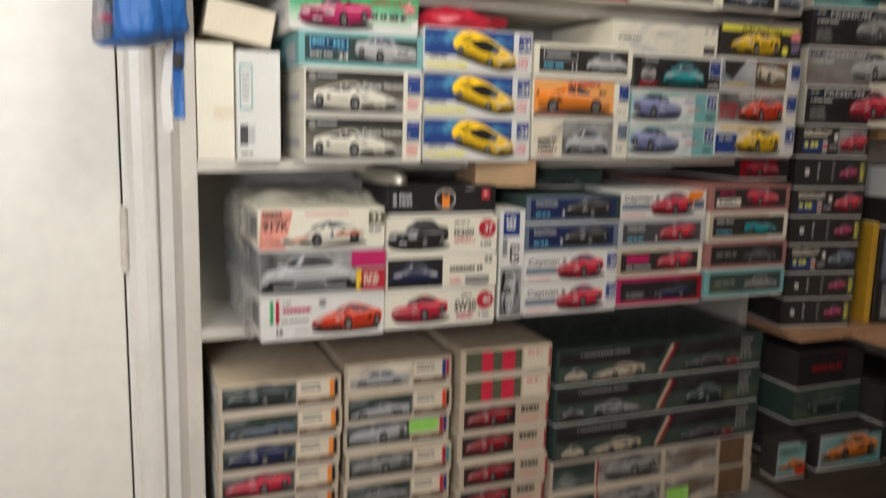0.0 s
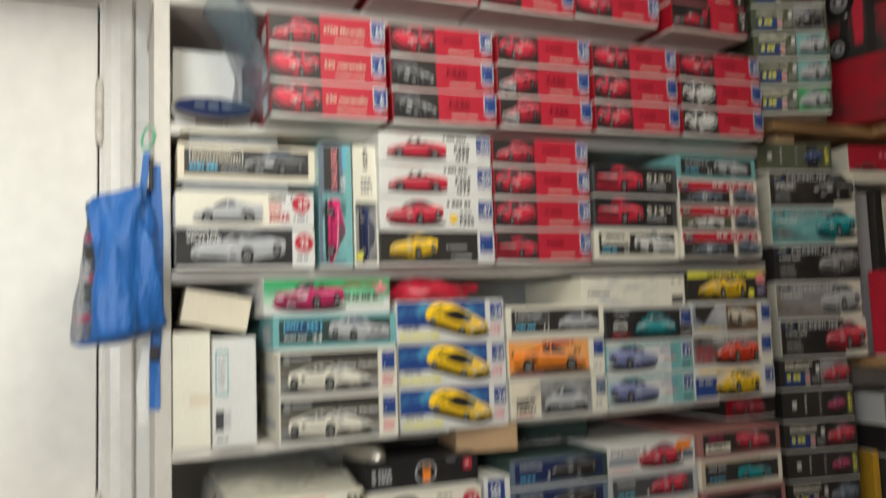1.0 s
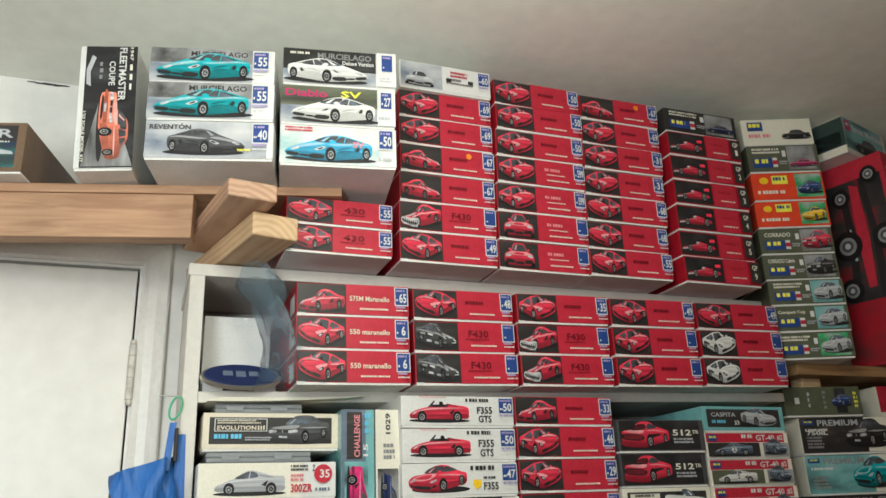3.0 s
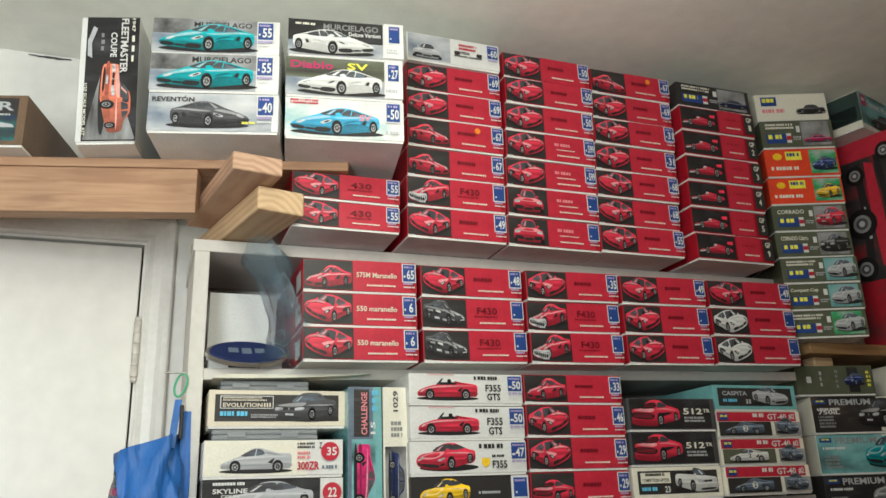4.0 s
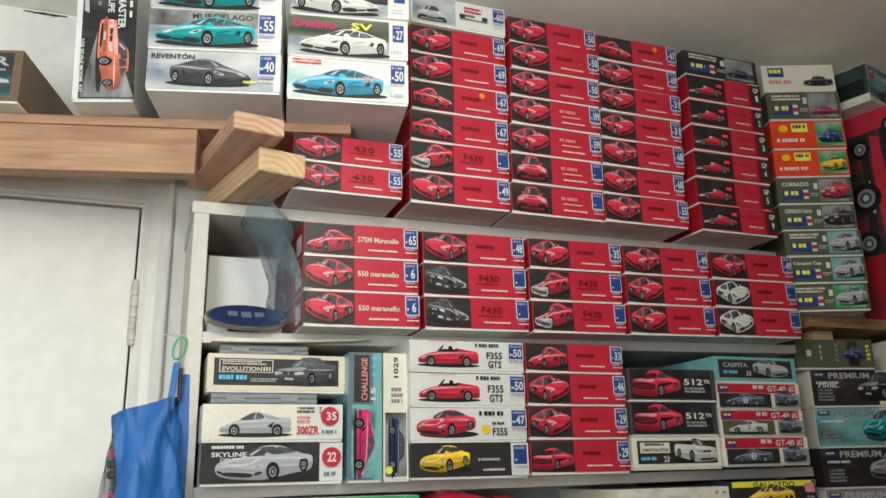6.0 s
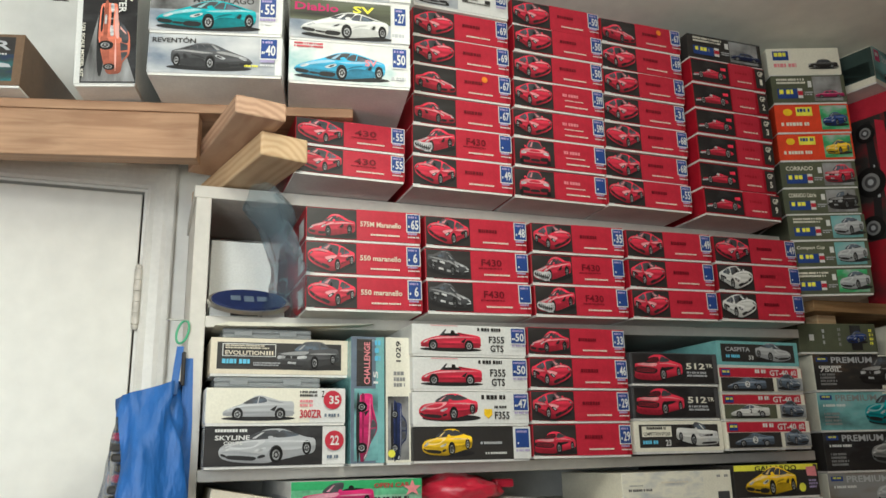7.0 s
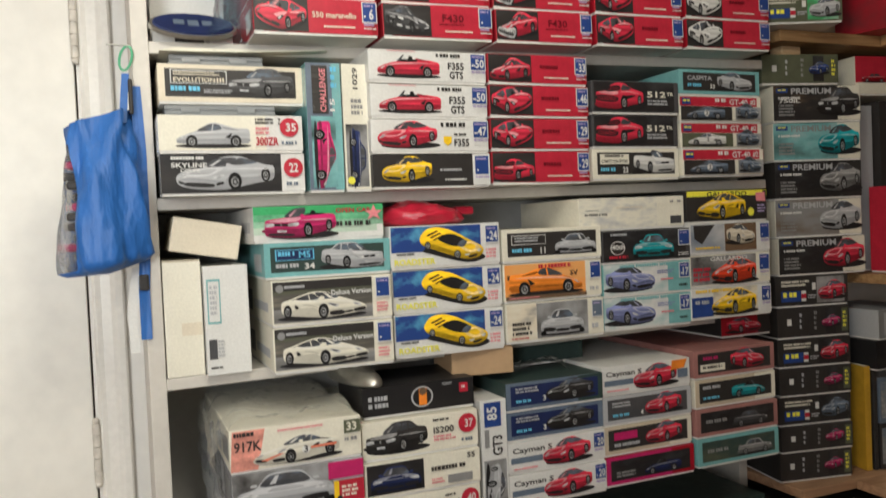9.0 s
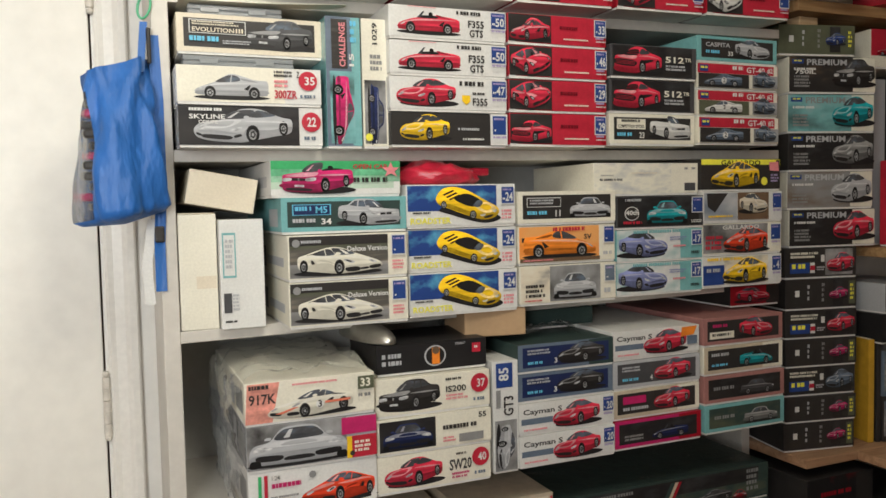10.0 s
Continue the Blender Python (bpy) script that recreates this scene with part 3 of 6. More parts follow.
CARS = {"wedge": car_wedge, "pounce": car_pounce, "berlin": car_berlin, "lambo": car_lambo, "tail": car_tail, "side": car_side, "sedan": car_sedan, "open": car_open, "quarter": car_quarter, "front": car_front, "shark": car_shark, "racer": car_racer, "livery": car_livery, "diver": car_diver, "saloon": car_saloon, "cabrio": car_cabrio}
FONT = {}


def text_mesh(words):
    """The words as a flat mesh 1 high, standing in the xz plane, from x = 0; shared by all that say the same."""
    if words not in FONT:
        cu = bpy.data.curves.new("printed_text", "FONT")
        cu.body, cu.size, cu.resolution_u, cu.offset = words, 1.0, 2, 0.022
        ob = bpy.data.objects.new("printed_text", cu)
        me = bpy.data.meshes.new_from_object(ob)
        bpy.data.objects.remove(ob)
        co = [v.co.copy() for v in me.vertices]
        x0, x1 = min(c.x for c in co), max(c.x for c in co)
        y0, y1 = min(c.y for c in co), max(c.y for c in co)
        for v, c in zip(me.vertices, co):
            v.co = ((c.x - x0) / (x1 - x0), 0, (c.y - y0) / (y1 - y0))
        FONT[words] = me
    return FONT[words]


STEP = 0.00025


def flat(bm, outline, y, mat=0):
    vs = [bm.verts.new((x, y, z)) for x, z in outline]
    f = bm.faces.new(vs)
    f.material_index = mat
    f.normal_update()
    if f.normal.y > 0:
        f.normal_flip()
    return f


def printing(thing, els, w, h, wrap=False, y=0.0, zo=0.0, nest=True):
    """Lays the printed elements on a face w by h; u runs right, v up, both 0 to 1. What lies on a named panel is that panel's own."""
    lay = 1
    earlier = set(thing.children)
    panels = []

    def owner(u, v):
        inside = [p for p, a0, b0, a1, b1 in panels if a0 <= u <= a1 and b0 <= v <= b1]
        return inside[-1] if nest and inside else thing

    for e in els:
        kind, a = e[0], e[1:]
        base = y - STEP * lay - 0.0003
        if kind == "r":
            u0, v0, u1, v1, col = a[:5]
            mat = col if not isinstance(col, str) else card(col, wrap)
            sl = a[6] if len(a) > 6 else 0.0
            bm = bmesh.new()
            flat(bm, [((u0 - .5) * w, v0 * h), ((u1 - .5 + sl) * w, v0 * h), ((u1 - .5) * w, v1 * h), ((u0 - .5) * w, v1 * h)], base)
            ob = part(a[5] if len(a) > 5 else "printed_panel", bm, mat, thing)
            if len(a) > 5:
                panels.append((ob, u0, v0, u1, v1))
        elif kind == "car":
            u, v, width, style, col = a[:5]
            flip = len(a) > 5 and a[5]
            tall = (a[6] if len(a) > 6 else 1.0) * (1.32 if style == "lambo" else 1.18 if style in ("side", "sedan", "open", "racer") else 1.0 if style in ("diver", "wedge", "pounce", "berlin", "tail", "livery", "shark") else 1.85)
            peak = max(p[1] for q in CARS[style]() for p in q[1])
            tall = min(tall, (0.94 - v) * h / (peak * width * w))
            bm = bmesh.new()
            for m, outline, rounded, layer in sorted(CARS[style](), key=lambda q: q[3]):
                pts = smooth(outline) if rounded else outline
                pts = [((u + width * ((1 - px) if flip else px) - .5) * w, v * h + pz * width * w * tall) for px, pz in pts]
                flat(bm, pts, base - STEP * 0.6 * layer, m)
            part("car_picture", bm, car_inks(col), owner(u + width / 2, v + .2))
            lay += 5
        elif kind == "t":
            u, v, width, high, words, col = a[:6]
            ob = new("printed_word", text_mesh(words))
            if not ob.data.materials:
                ob.data.materials.append(None)
            ob.parent = owner(u + (.02 if len(a) > 6 and a[6] else width / 2), v + (-.02 if len(a) > 6 and a[6] == 90 else high / 2))
            ob.material_slots[0].link = "OBJECT"
            ob.material_slots[0].material = card(col)
            turn = a[6] if len(a) > 6 else 0
            ob.matrix_basis = Matrix.Translation(((u - .5) * w, base, v * h)) @ pose(0, 0, 0, 0, -turn, 0) @ Matrix.Diagonal((width * w, 1, high * h, 1)) if not turn else Matrix.Translation(((u - .5) * w, base, v * h)) @ pose(0, 0, 0, 0, turn, 0) @ Matrix.Diagonal((width * h, 1, high * w, 1))
        elif kind == "bars":
            u0, v0, u1, v1, n, col = a[:6]
            bm, rnd = bmesh.new(), random.Random(int(u0 * 997 + v0 * 331 + n))
            for i in range(n):
                top = v1 - (v1 - v0) * i / n
                low = top - (v1 - v0) / n * 0.62
                x = u0
                end = u1 - (u1 - u0) * rnd.uniform(0, 0.25)
                tall = (top - low) * h / w
                while x < end - 0.004:
                    nx = min(end, x + max(0.006, tall * rnd.uniform(0.45, 0.95)))
                    flat(bm, [((x - .5) * w, low * h), ((nx - .5) * w, low * h), ((nx - .5) * w, top * h), ((x - .5) * w, top * h)], base)
                    x = nx + max(0.003, tall * (0.16 if rnd.random() < .82 else .6))
            part("text_line", bm, card(col), owner((u0 + u1) / 2, (v0 + v1) / 2))
        elif kind == "disc":
            u, v, r, col = a[:4]
            bm = bmesh.new()
            flat(bm, ellipse((u - .5) * w, v * h, r * h, r * h * (a[4] if len(a) > 4 else 1), 24), base)
            part("printed_disc", bm, card(col, wrap), owner(u, v))
        elif kind == "poly":
            outline, col = a[0], a[1]
            bm = bmesh.new()
            flat(bm, [((pu - .5) * w, pv * h) for pu, pv in outline], base)
            part("printed_shape", bm, card(col) if isinstance(col, str) else col, thing)
        lay += 2
    if zo:
        for ob in set(thing.children) - earlier:
            ob.matrix_basis = Matrix.Translation((0, 0, zo)) @ ob.matrix_basis


def badge(u0, v0, u1, v1, number="", col="blue", under=True):
    """The blue series badge, white edged, with its number and a strip of maker's bars below."""
    out = [("r", u0 - .008, v0 - .03, u1 + .008, v1 + .03, "white", "badge_edge"), ("r", u0, v0, u1, v1, col, "number_badge")]
    out.append(("bars", u0 + .01, v1 - (v1 - v0) * .28, u1 - .01, v1 - (v1 - v0) * .10, 1, "lilac"))
    if number:
        out.append(("t", u0 + (u1 - u0) * (.30 if len(number) > 1 else .45), v0 + (v1 - v0) * .12, (u1 - u0) * (.62 if len(number) > 1 else .34), (v1 - v0) * .56, number, "white"))
        out.append(("bars", u0 + .006, v0 + (v1 - v0) * .14, u0 + (u1 - u0) * .26, v0 + (v1 - v0) * .34, 1, "white"))
    else:
        out.append(("bars", u0 + (u1 - u0) * .12, v0 + (v1 - v0) * .12, u0 + (u1 - u0) * .3, v0 + (v1 - v0) * .28, 1, "white"))
    if under:
        out += [("bars", u0, v0 - .16, u1, v0 - .05, 1, "lilac"), ("bars", u0, v0 - .25, u1, v0 - .18, 1, "white")]
    return out


_lids = {}


def kit_box(x0, x1, y, z0, z1, els, lid="white", deep=0.36, label="", side=(), wrap=False, turn=0.0, group="model kit boxes on the shelves", tray=None, roll=0.0):
    """A lidded cardboard kit box, its printed end facing out."""
    w, h = x1 - x0, z1 - z0
    thing = root("kit_box", pose((x0 + x1) / 2, y, z0, 0, roll, turn), label, "model kit box", group)
    key = (round(w, 4), round(h, 4), round(deep, 3), lid, wrap)
    if key not in _lids:
        bm = brick(-w / 2, w / 2, 0, deep, 0.0040, h, 0.0012, seg=2)
        for v in bm.verts:
            v.co.y += 0.0012 * math.sin(9 * v.co.x / w) * (v.co.y < 0.01)
        ob = part("lid", bm, card(lid, wrap), thing)
        _lids[key] = ob.data
    else:
        ob = new("lid", _lids[key])
        ob.parent = thing
    bm = brick(-w / 2 + 0.0015, w / 2 - 0.0015, 0.0010, deep - 0.002, 0, 0.0070)
    part("tray", bm, tray or GREYCARD, thing, "grey board tray of the box")
    printing(thing, els, w, h - 0.0042, wrap, zo=0.0042)
    for s in side:
        # a label on the end that faces the door
        a, b, c, d, col = s
        bm = bmesh.new()
        vs = [bm.verts.new((-w / 2 - 0.0005, deep * p, h * q)) for p, q in ((a, b), (a, d), (c, d), (c, b))]
        bm.faces.new(vs)
        part("side_label", bm, card(col), thing)
    return thing

# ---- the room ----


def slab(name, x0, x1, y0, y1, z0, z1, material, bevel=0.0, label="", kind="structure", category="", parent=None):
    ob = part(name, brick(x0, x1, y0, y1, z0, z1, bevel, seg=2), material, parent)
    return tagged(ob, label, category, "", "" if parent else kind)


WEST, EAST, SOUTH, NORTH, TOP = -1.7, 2.25, -2.5, 0.285, 2.475
# The floor is out of view; its brown dims and warms light from below.
slab("floor", WEST, EAST, SOUTH, NORTH, -0.1, 0.0, FLOOR, label="unseen floor, dark brown to cut and warm bounce light")
slab("ceiling", WEST - 0.12, EAST + 0.12, SOUTH - 0.12, NORTH + 0.12, TOP, TOP + 0.1, CEIL, label="matt grey-white plaster ceiling")
DX0, DX1, DZ = -0.89, -0.125, 2.036
slab("wall_north", DX1, EAST + 0.12, NORTH, NORTH + 0.12, 0, TOP, WALL, label="off-white painted wall behind the shelves")
slab("wall_north_west", WEST - 0.12, DX0, NORTH, NORTH + 0.12, 0, TOP, WALL, label="off-white painted wall beside the door")
slab("wall_over_door", DX0, DX1, NORTH, NORTH + 0.12, DZ, TOP, WALL, label="off-white painted wall above the door")
# East, west and south walls are unseen; their dark colour holds back bounce.
slab("wall_east", EAST, EAST + 0.12, SOUTH - 0.12, NORTH, 0, TOP, LIGHTCUT, label="unseen side wall, dark brown to cut bounce light")
slab("wall_west", WEST - 0.12, WEST, SOUTH - 0.12, NORTH, 0, TOP, LIGHTCUT, label="unseen side wall, dark brown to cut bounce light")
WX0, WX1, WZ0, WZ1 = -1.66, -0.54, 1.05, 2.14
slab("wall_south_west", WEST, WX0, SOUTH - 0.12, SOUTH, 0, TOP, LIGHTCUT, label="unseen wall beside the window, brown to cut bounce")
slab("wall_south_east", WX1, EAST, SOUTH - 0.12, SOUTH, 0, TOP, LIGHTCUT, label="unseen wall beside the window, brown to cut bounce")
slab("wall_under_window", WX0, WX1, SOUTH - 0.12, SOUTH, 0, WZ0, LIGHTCUT, label="unseen wall below the window, brown to cut bounce")
slab("wall_over_window", WX0, WX1, SOUTH - 0.12, SOUTH, WZ1, TOP, LIGHTCUT, label="unseen wall above the window, brown to cut bounce")

# Added backing: stops sky light from showing through the gap beside the door.
slab("door_gap_panel", DX0 - 0.1, DX1 + 0.1, NORTH + 0.122, NORTH + 0.16, 0, DZ + 0.05, LIGHTCUT, label="added dark panel that blocks sky light at the door gap")


def wall_crack():
    """A ragged dark tear in the plaster under the ceiling."""
    rnd, bm = random.Random(3), bmesh.new()
    top, low = [], []
    for k in range(13):
        x = -.405 + .0075 * k
        top.append(bm.verts.new((x, NORTH - .0015, 2.4705 + rnd.uniform(-.0008, .0012))))
        low.append(bm.verts.new((x, NORTH - .0015, 2.4685 - (.0015 + rnd.uniform(0, .003)) * math.sin(math.pi * (k + .4) / 13))))
    for k in range(12):
        bm.faces.new((low[k], low[k + 1], top[k + 1], top[k]))
    tagged(part("trim_crack", bm, card("charcoal")), "ragged dark crack in the plaster below the ceiling", "", "", "structure")


wall_crack()
# the closed door with its casing and hinges
door = root("door_1", pose(DX1 - 0.004, 0.279, 0), "closed cream-white painted flush door with steel hinges", "door", kind="structure")
part("leaf", brick(DX0 - DX1 + 0.008, 0, 0, 0.038, 0.006, DZ - 0.008, 0.002), DOOR, door)


HINGE = painted("hinge_paint", (0.66, 0.62, 0.55), 0.4, 0.75, 1.08, 60.0, 80.0, 0.2)


def hinge(z):
    bm = bmesh.new()
    for i in range(5):
        bmesh.ops.create_cone(bm, cap_ends=True, segments=14, radius1=0.0078, radius2=0.0078, depth=0.0225, matrix=Matrix.Translation((0.004, -0.006, z - 0.047 + i * 0.0235)))
    for e in (-0.064, 0.064):
        bmesh.ops.create_uvsphere(bm, u_segments=10, v_segments=6, radius=0.0072, matrix=Matrix.Translation((0.004, -0.006, z + e)))
    part("hinge", bm, HINGE, door, "painted-over steel butt hinge")


for z in (1.80, 0.955, 0.25):
    hinge(z)


def casing():
    """Moulded architrave: a flat with a raised outer bead, mitred over the door."""
    t = root("door_casing", pose(0, NORTH, 0), "white painted moulded casing round the door", "trim", kind="structure")
    prof = [(0.0, 0.0), (0.0, 0.009), (0.006, 0.013), (0.016, 0.010), (0.034, 0.012), (0.044, 0.018), (0.056, 0.018), (0.060, 0.014), (0.060, 0.0)]
    for name, pts in (("jamb_trim", [(DX1 + 0.006, 0.0), (DX1 + 0.006, DZ + 0.006)]), ("head_trim", [(DX1 + 0.006, DZ + 0.006), (DX0 - 0.006, DZ + 0.006)]), ("jamb_trim", [(DX0 - 0.006, DZ + 0.006), (DX0 - 0.006, 0.0)])):
        bm = bmesh.new()
        rows = []
        for k, (px, pz) in enumerate(pts):
            row = []
            for o, d in prof:
                if name == "head_trim":
                    sx = 1 if k == 0 else -1
                    row.append(bm.verts.new((px + sx * o, -d, pz + o)))
                else:
                    sx = 1 if px > -0.5 else -1
                    row.append(bm.verts.new((px + sx * o, -d, pz + (o if pz > 1 else 0))))
            rows.append(row)
        for i in range(len(prof) - 1):
            bm.faces.new((rows[0][i], rows[0][i + 1], rows[1][i + 1], rows[1][i]))
        bmesh.ops.recalc_face_normals(bm, faces=bm.faces)
        part(name, bm, TRIM, t)
    return t


casing()

# window behind the camera
win = root("window_1", pose(WX0, SOUTH, WZ0), "white painted window with two clear panes", "window", kind="structure")
W, Hh = WX1 - WX0, WZ1 - WZ0
for nm, bx in (("window_frame", (0, W, -0.08, -0.03, 0, 0.05)), ("window_frame", (0, W, -0.08, -0.03, Hh - 0.05, Hh)), ("window_frame", (0, 0.05, -0.08, -0.03, 0.05, Hh - 0.05)),
               ("window_frame", (W - 0.05, W, -0.08, -0.03, 0.05, Hh - 0.05)), ("window_frame", (W / 2 - 0.025, W / 2 + 0.025, -0.08, -0.03, 0.05, Hh - 0.05)), ("window_sill", (-0.05, W + 0.05, 0.002, 0.06, -0.03, -0.004))):
    part(nm, brick(*bx, 0.003), TRIM, win)
GLASS, gt, gb = nodes_of("window_glass")
gb.inputs["Transmission Weight"].default_value, gb.inputs["Roughness"].default_value = 1.0, 0.0
for a, b in ((0.05, W / 2 - 0.025), (W / 2 + 0.025, W - 0.05)):
    p = part("pane", brick(a, b, -0.06, -0.056, 0.05, Hh - 0.05), GLASS, win)
    p.visible_shadow = False

# ---- the white shelf unit ----
UX0, UX1, UD = -0.028, 1.392, 0.283
unit = root("shelf_unit", pose(0, 0, 0), "tall off-white painted wooden shelf unit filled with kit boxes", "shelf unit")
part("side_panel", brick(UX0, 0.0, 0, UD, 0, 1.942, 0.0015, seg=2), UNIT, unit)
part("side_panel", brick(1.366, UX1, 0.12, UD, 0, 1.942, 0.0015, seg=2), UNIT, unit)
part("back_panel", brick(0.0, 1.366, UD - 0.008, UD, 0.05, 1.94), UNITBACK, unit)
BOARDS = [(1.718, 1.738), (1.4475, 1.456), (1.133, 1.151), (0.824, 0.842), (0.320, 0.332), (0.08, 0.08)]


def board(zl, zr, x0=0.0, x1=1.366, thick=0.021, y1=UD - 0.008):
    bm = brick(x0, x1, 0.0, y1, -thick, 0.0, 0.0015, seg=2)
    for v in bm.verts:
        v.co.z += zl + (zr - zl) * (v.co.x - x0) / (x1 - x0)
    return bm


for zl, zr in BOARDS:
    part("shelf_board", board(zl, zr), UNIT, unit)
part("top_board", board(1.966, 1.968, UX0 - 0.004, UX1, 0.024, UD), UNIT, unit)

# ---- what is printed on the boxes ----
BLURSTREET = photo("road", "charcoal", "olive", "grey", 9.0, (0.35, 1, 3.2))
BLURSKY = photo("smoke", "slate", "silver", "white", 6.0, (1, 1, 2))
BLURBLUE = photo("night_blue", "blue", "blue", "sky", 16.0, (1, 1, 1.4))
BLURTEAL = photo("teal_haze", "darkteal", "paleteal", "silver", 7.0, (1, 1, 2))
BLURGREY = photo("grey_haze", "charcoal", "grey", "silver", 12.0, (1, 1, 1))
BLURGREEN = photo("green_haze", "olive", "darkteal", "olive", 9.0)
BLURDARK = photo("dark_studio", "charcoal", "black", "darkgrey", 7.0)
STUDIO = photo("studio_floor", "black", "charcoal", "darkgrey", 8.0, (0.5, 1, 1.6))
SEPIA = photo("sepia_road", "olive", "dimgrey", "tan", 7.0, (0.3, 1, 3.4))
SEPIAFLOOR = photo("sepia_floor", "dimgrey", "grey", "tan", 9.0, (0.4, 1, 2.5))
BLURAQUA = photo("aqua_fade", "paleteal", "white", "silver", 9.0, (1, 1, 1.5))
BLURMEADOW = photo("meadow", "olive", "green", "silver", 16.0)


def red_end(number="", style="berlin", car="carred", flip=False, words="", sticker=False, dark="", pale=False, split=0.43, slant=0.0):
    e = [("r", 0.008, 0.03, split, 0.97, STUDIO, "picture_panel", slant), ("r", split + 0.002, 0.0, 1, 1, "red", "title_panel")]
    tall = {"side": 1.15, "front": 0.86, "racer": 0.9, "pounce": 1.1, "berlin": 1.28, "livery": 1.1, "shark": 1.15, "wedge": 1.3, "tail": 1.0}.get(style, 0.66)
    wide = {"front": 0.32, "racer": 0.34}.get(style, 0.40)
    e.append(("car", 0.018 + (0.40 - wide) / 2, 0.08, wide, style, car, flip, tall))
    if words:
        e.append(("t", split + .03, .44, .36, .17, words, "cream"))
    elif dark:
        e += [("t", split + .10, .48, .20, .24, dark, "maroon"), ("bars", split + .07, .36, split + .33, .43, 1, "maroon")]
    elif pale:
        e += [("bars", split + .10, .50, split + .34, .68, 1, "pink"), ("bars", split + .12, .38, split + .34, .44, 1, "ivory")]
    else:
        e.append(("bars", split + .08, .46, split + .32, .64, 1, "maroon"))
    e.append(("bars", split + .12, .13, split + .38, .215, 1, "ivory"))
    if sticker:
        e.append(("disc", .72, .74, .11, "orange"))
    return e + badge(.875, .36, .985, .92, number)


def gp_end(number, car="carred"):
    return [("r", 0, 0, 1, 1, "deepred"), ("r", 0.008, .04, .50, .96, BLURDARK, "picture_panel"), ("car", .03, .14, .42, "racer", car, False, 1.10),
            ("r", .505, .0, .83, 1, "red", "title_panel"), ("bars", .58, .52, .78, .66, 1, "deepred"), ("bars", .60, .18, .80, .27, 1, "ivory"), ("r", .855, .08, .99, .93, "charcoal", "number_panel"),
            ("t", .885, .60, .075, .22, "GP", "ivory"), ("t", .905, .22, .036, .26, number, "ivory")]


def white_side(car, style, title=(), number="", circle=False, flip=False, col="white", bg=None, tall=0.85, wide=.44, lift=.10, at=.05):
    e = [("r", 0.004, .01, .996, .99, col, "end_panel")]
    if bg is not None:
        e.append(("r", .01, .03, .72, .97, bg, "picture_panel"))
    e.append(("car", at, lift, wide, style, car, flip, tall))
    e += list(title)
    if circle:
        e += [("disc", .90, .66, .27, "red"), ("t", .875, .54, .075, .24, number, "white"), ("bars", .84, .12, .98, .26, 1, "slate")]
    elif number is not None:
        e += badge(.86, .42, .985, .93, number)
    return e


def framed(col, car, style, title=(), flip=True, bg="charcoal", at=.50, wide=.42, tall=.80, lift=.16):
    """A bordered end: coloured margin, dark panel, car at one side."""
    e = [("r", 0.0, 0.0, 1, 1, col, "border_panel"), ("r", .045, .13, .965, .88, bg, "picture_panel"), ("car", at, lift, wide, style, car, flip, tall)]
    return e + (list(title) or [("bars", .08, .52, .38, .78, 2, "silver"), ("bars", .08, .22, .42, .40, 1, "sky")])


def maker_end(bg, car, style, title="", panel=BLURTEAL, tcol="ivory"):
    """Dark end with a yellow-on-blue maker's mark and a photo at the right."""
    e = [("r", 0.0, 0.0, 1, 1, bg, "end_panel"), ("r", .56, .05, .985, .95, panel, "picture_panel"), ("car", .58, .16, .39, style, car, False, .66),
         ("r", .06, .14, .33, .50, "blue", "maker_mark"), ("bars", .085, .20, .31, .46, 1, "lemon"), ("r", .335, .14, .40, .50, "white"), ("r", .335, .24, .40, .40, "red")]
    if title:
        e.append(("t", .06, .64, .36, .17, title, tcol))
    else:
        e.append(("bars", .06, .62, .46, .86, 2, tcol))
    return e + [("r", .48, .52, .53, .76, "white", "price_label"), ("bars", .42, .2, .54, .36, 2, "silver")]


RND = random.Random(7)
RED_LABEL = "red and black model kit box with a {} car"


def stack(x0, x1, y, z0, heights, ends, slope=0.0, lid="white", deep=0.36, labels=None, side=(), wraps=(), tilt=0.0, lean=0.0, jit=0.003, turn=0.0):
    """A column of boxes, from the bottom up; heights in metres, one end and label for each."""
    z = z0
    for i, (h, e) in enumerate(zip(heights, ends)):
        dx, dy = RND.uniform(-jit, jit) * 0.5 + lean * i, RND.uniform(-jit, jit) * 1.5
        lab = labels[i] if labels else RED_LABEL.format("red sports")
        li = lid[i] if isinstance(lid, (list, tuple)) else lid
        kit_box(x0 + dx, x1 + dx, y + dy, z, z + h - 0.0012, e, li, deep, lab, side, i in wraps, turn + RND.uniform(-0.5, 0.5), roll=-tilt)
        z += h


# ---- row of boxes on the shelf below the top board ----
S1 = [red_end("6", words="550 maranello"), red_end("6", words="550 maranello"), red_end("65", words="575M Maranello", style="wedge")]
SLP = math.degrees(math.atan(0.020 / 1.366))
SIDE = [(.05, .18, .20, .72, "white")]
stack(.166, .388, -.08, 1.7215, [.0660, .0660, .0660], S1, lid="deepred", side=SIDE, tilt=SLP)
stack(.398, .616, -.08, 1.7245, [.0655] * 3, [red_end("", "livery", "darkgrey", flip=True, dark="F430"), red_end("", "livery", "darkgrey", flip=True, dark="F430"), red_end("48")], lid="deepred", tilt=SLP)
stack(.626, .842, -.08, 1.7280, [.0655] * 3, [red_end("", "shark", dark="F430"), red_end("", "shark", dark="F430"), red_end("35", flip=True)], lid="deepred", tilt=SLP)
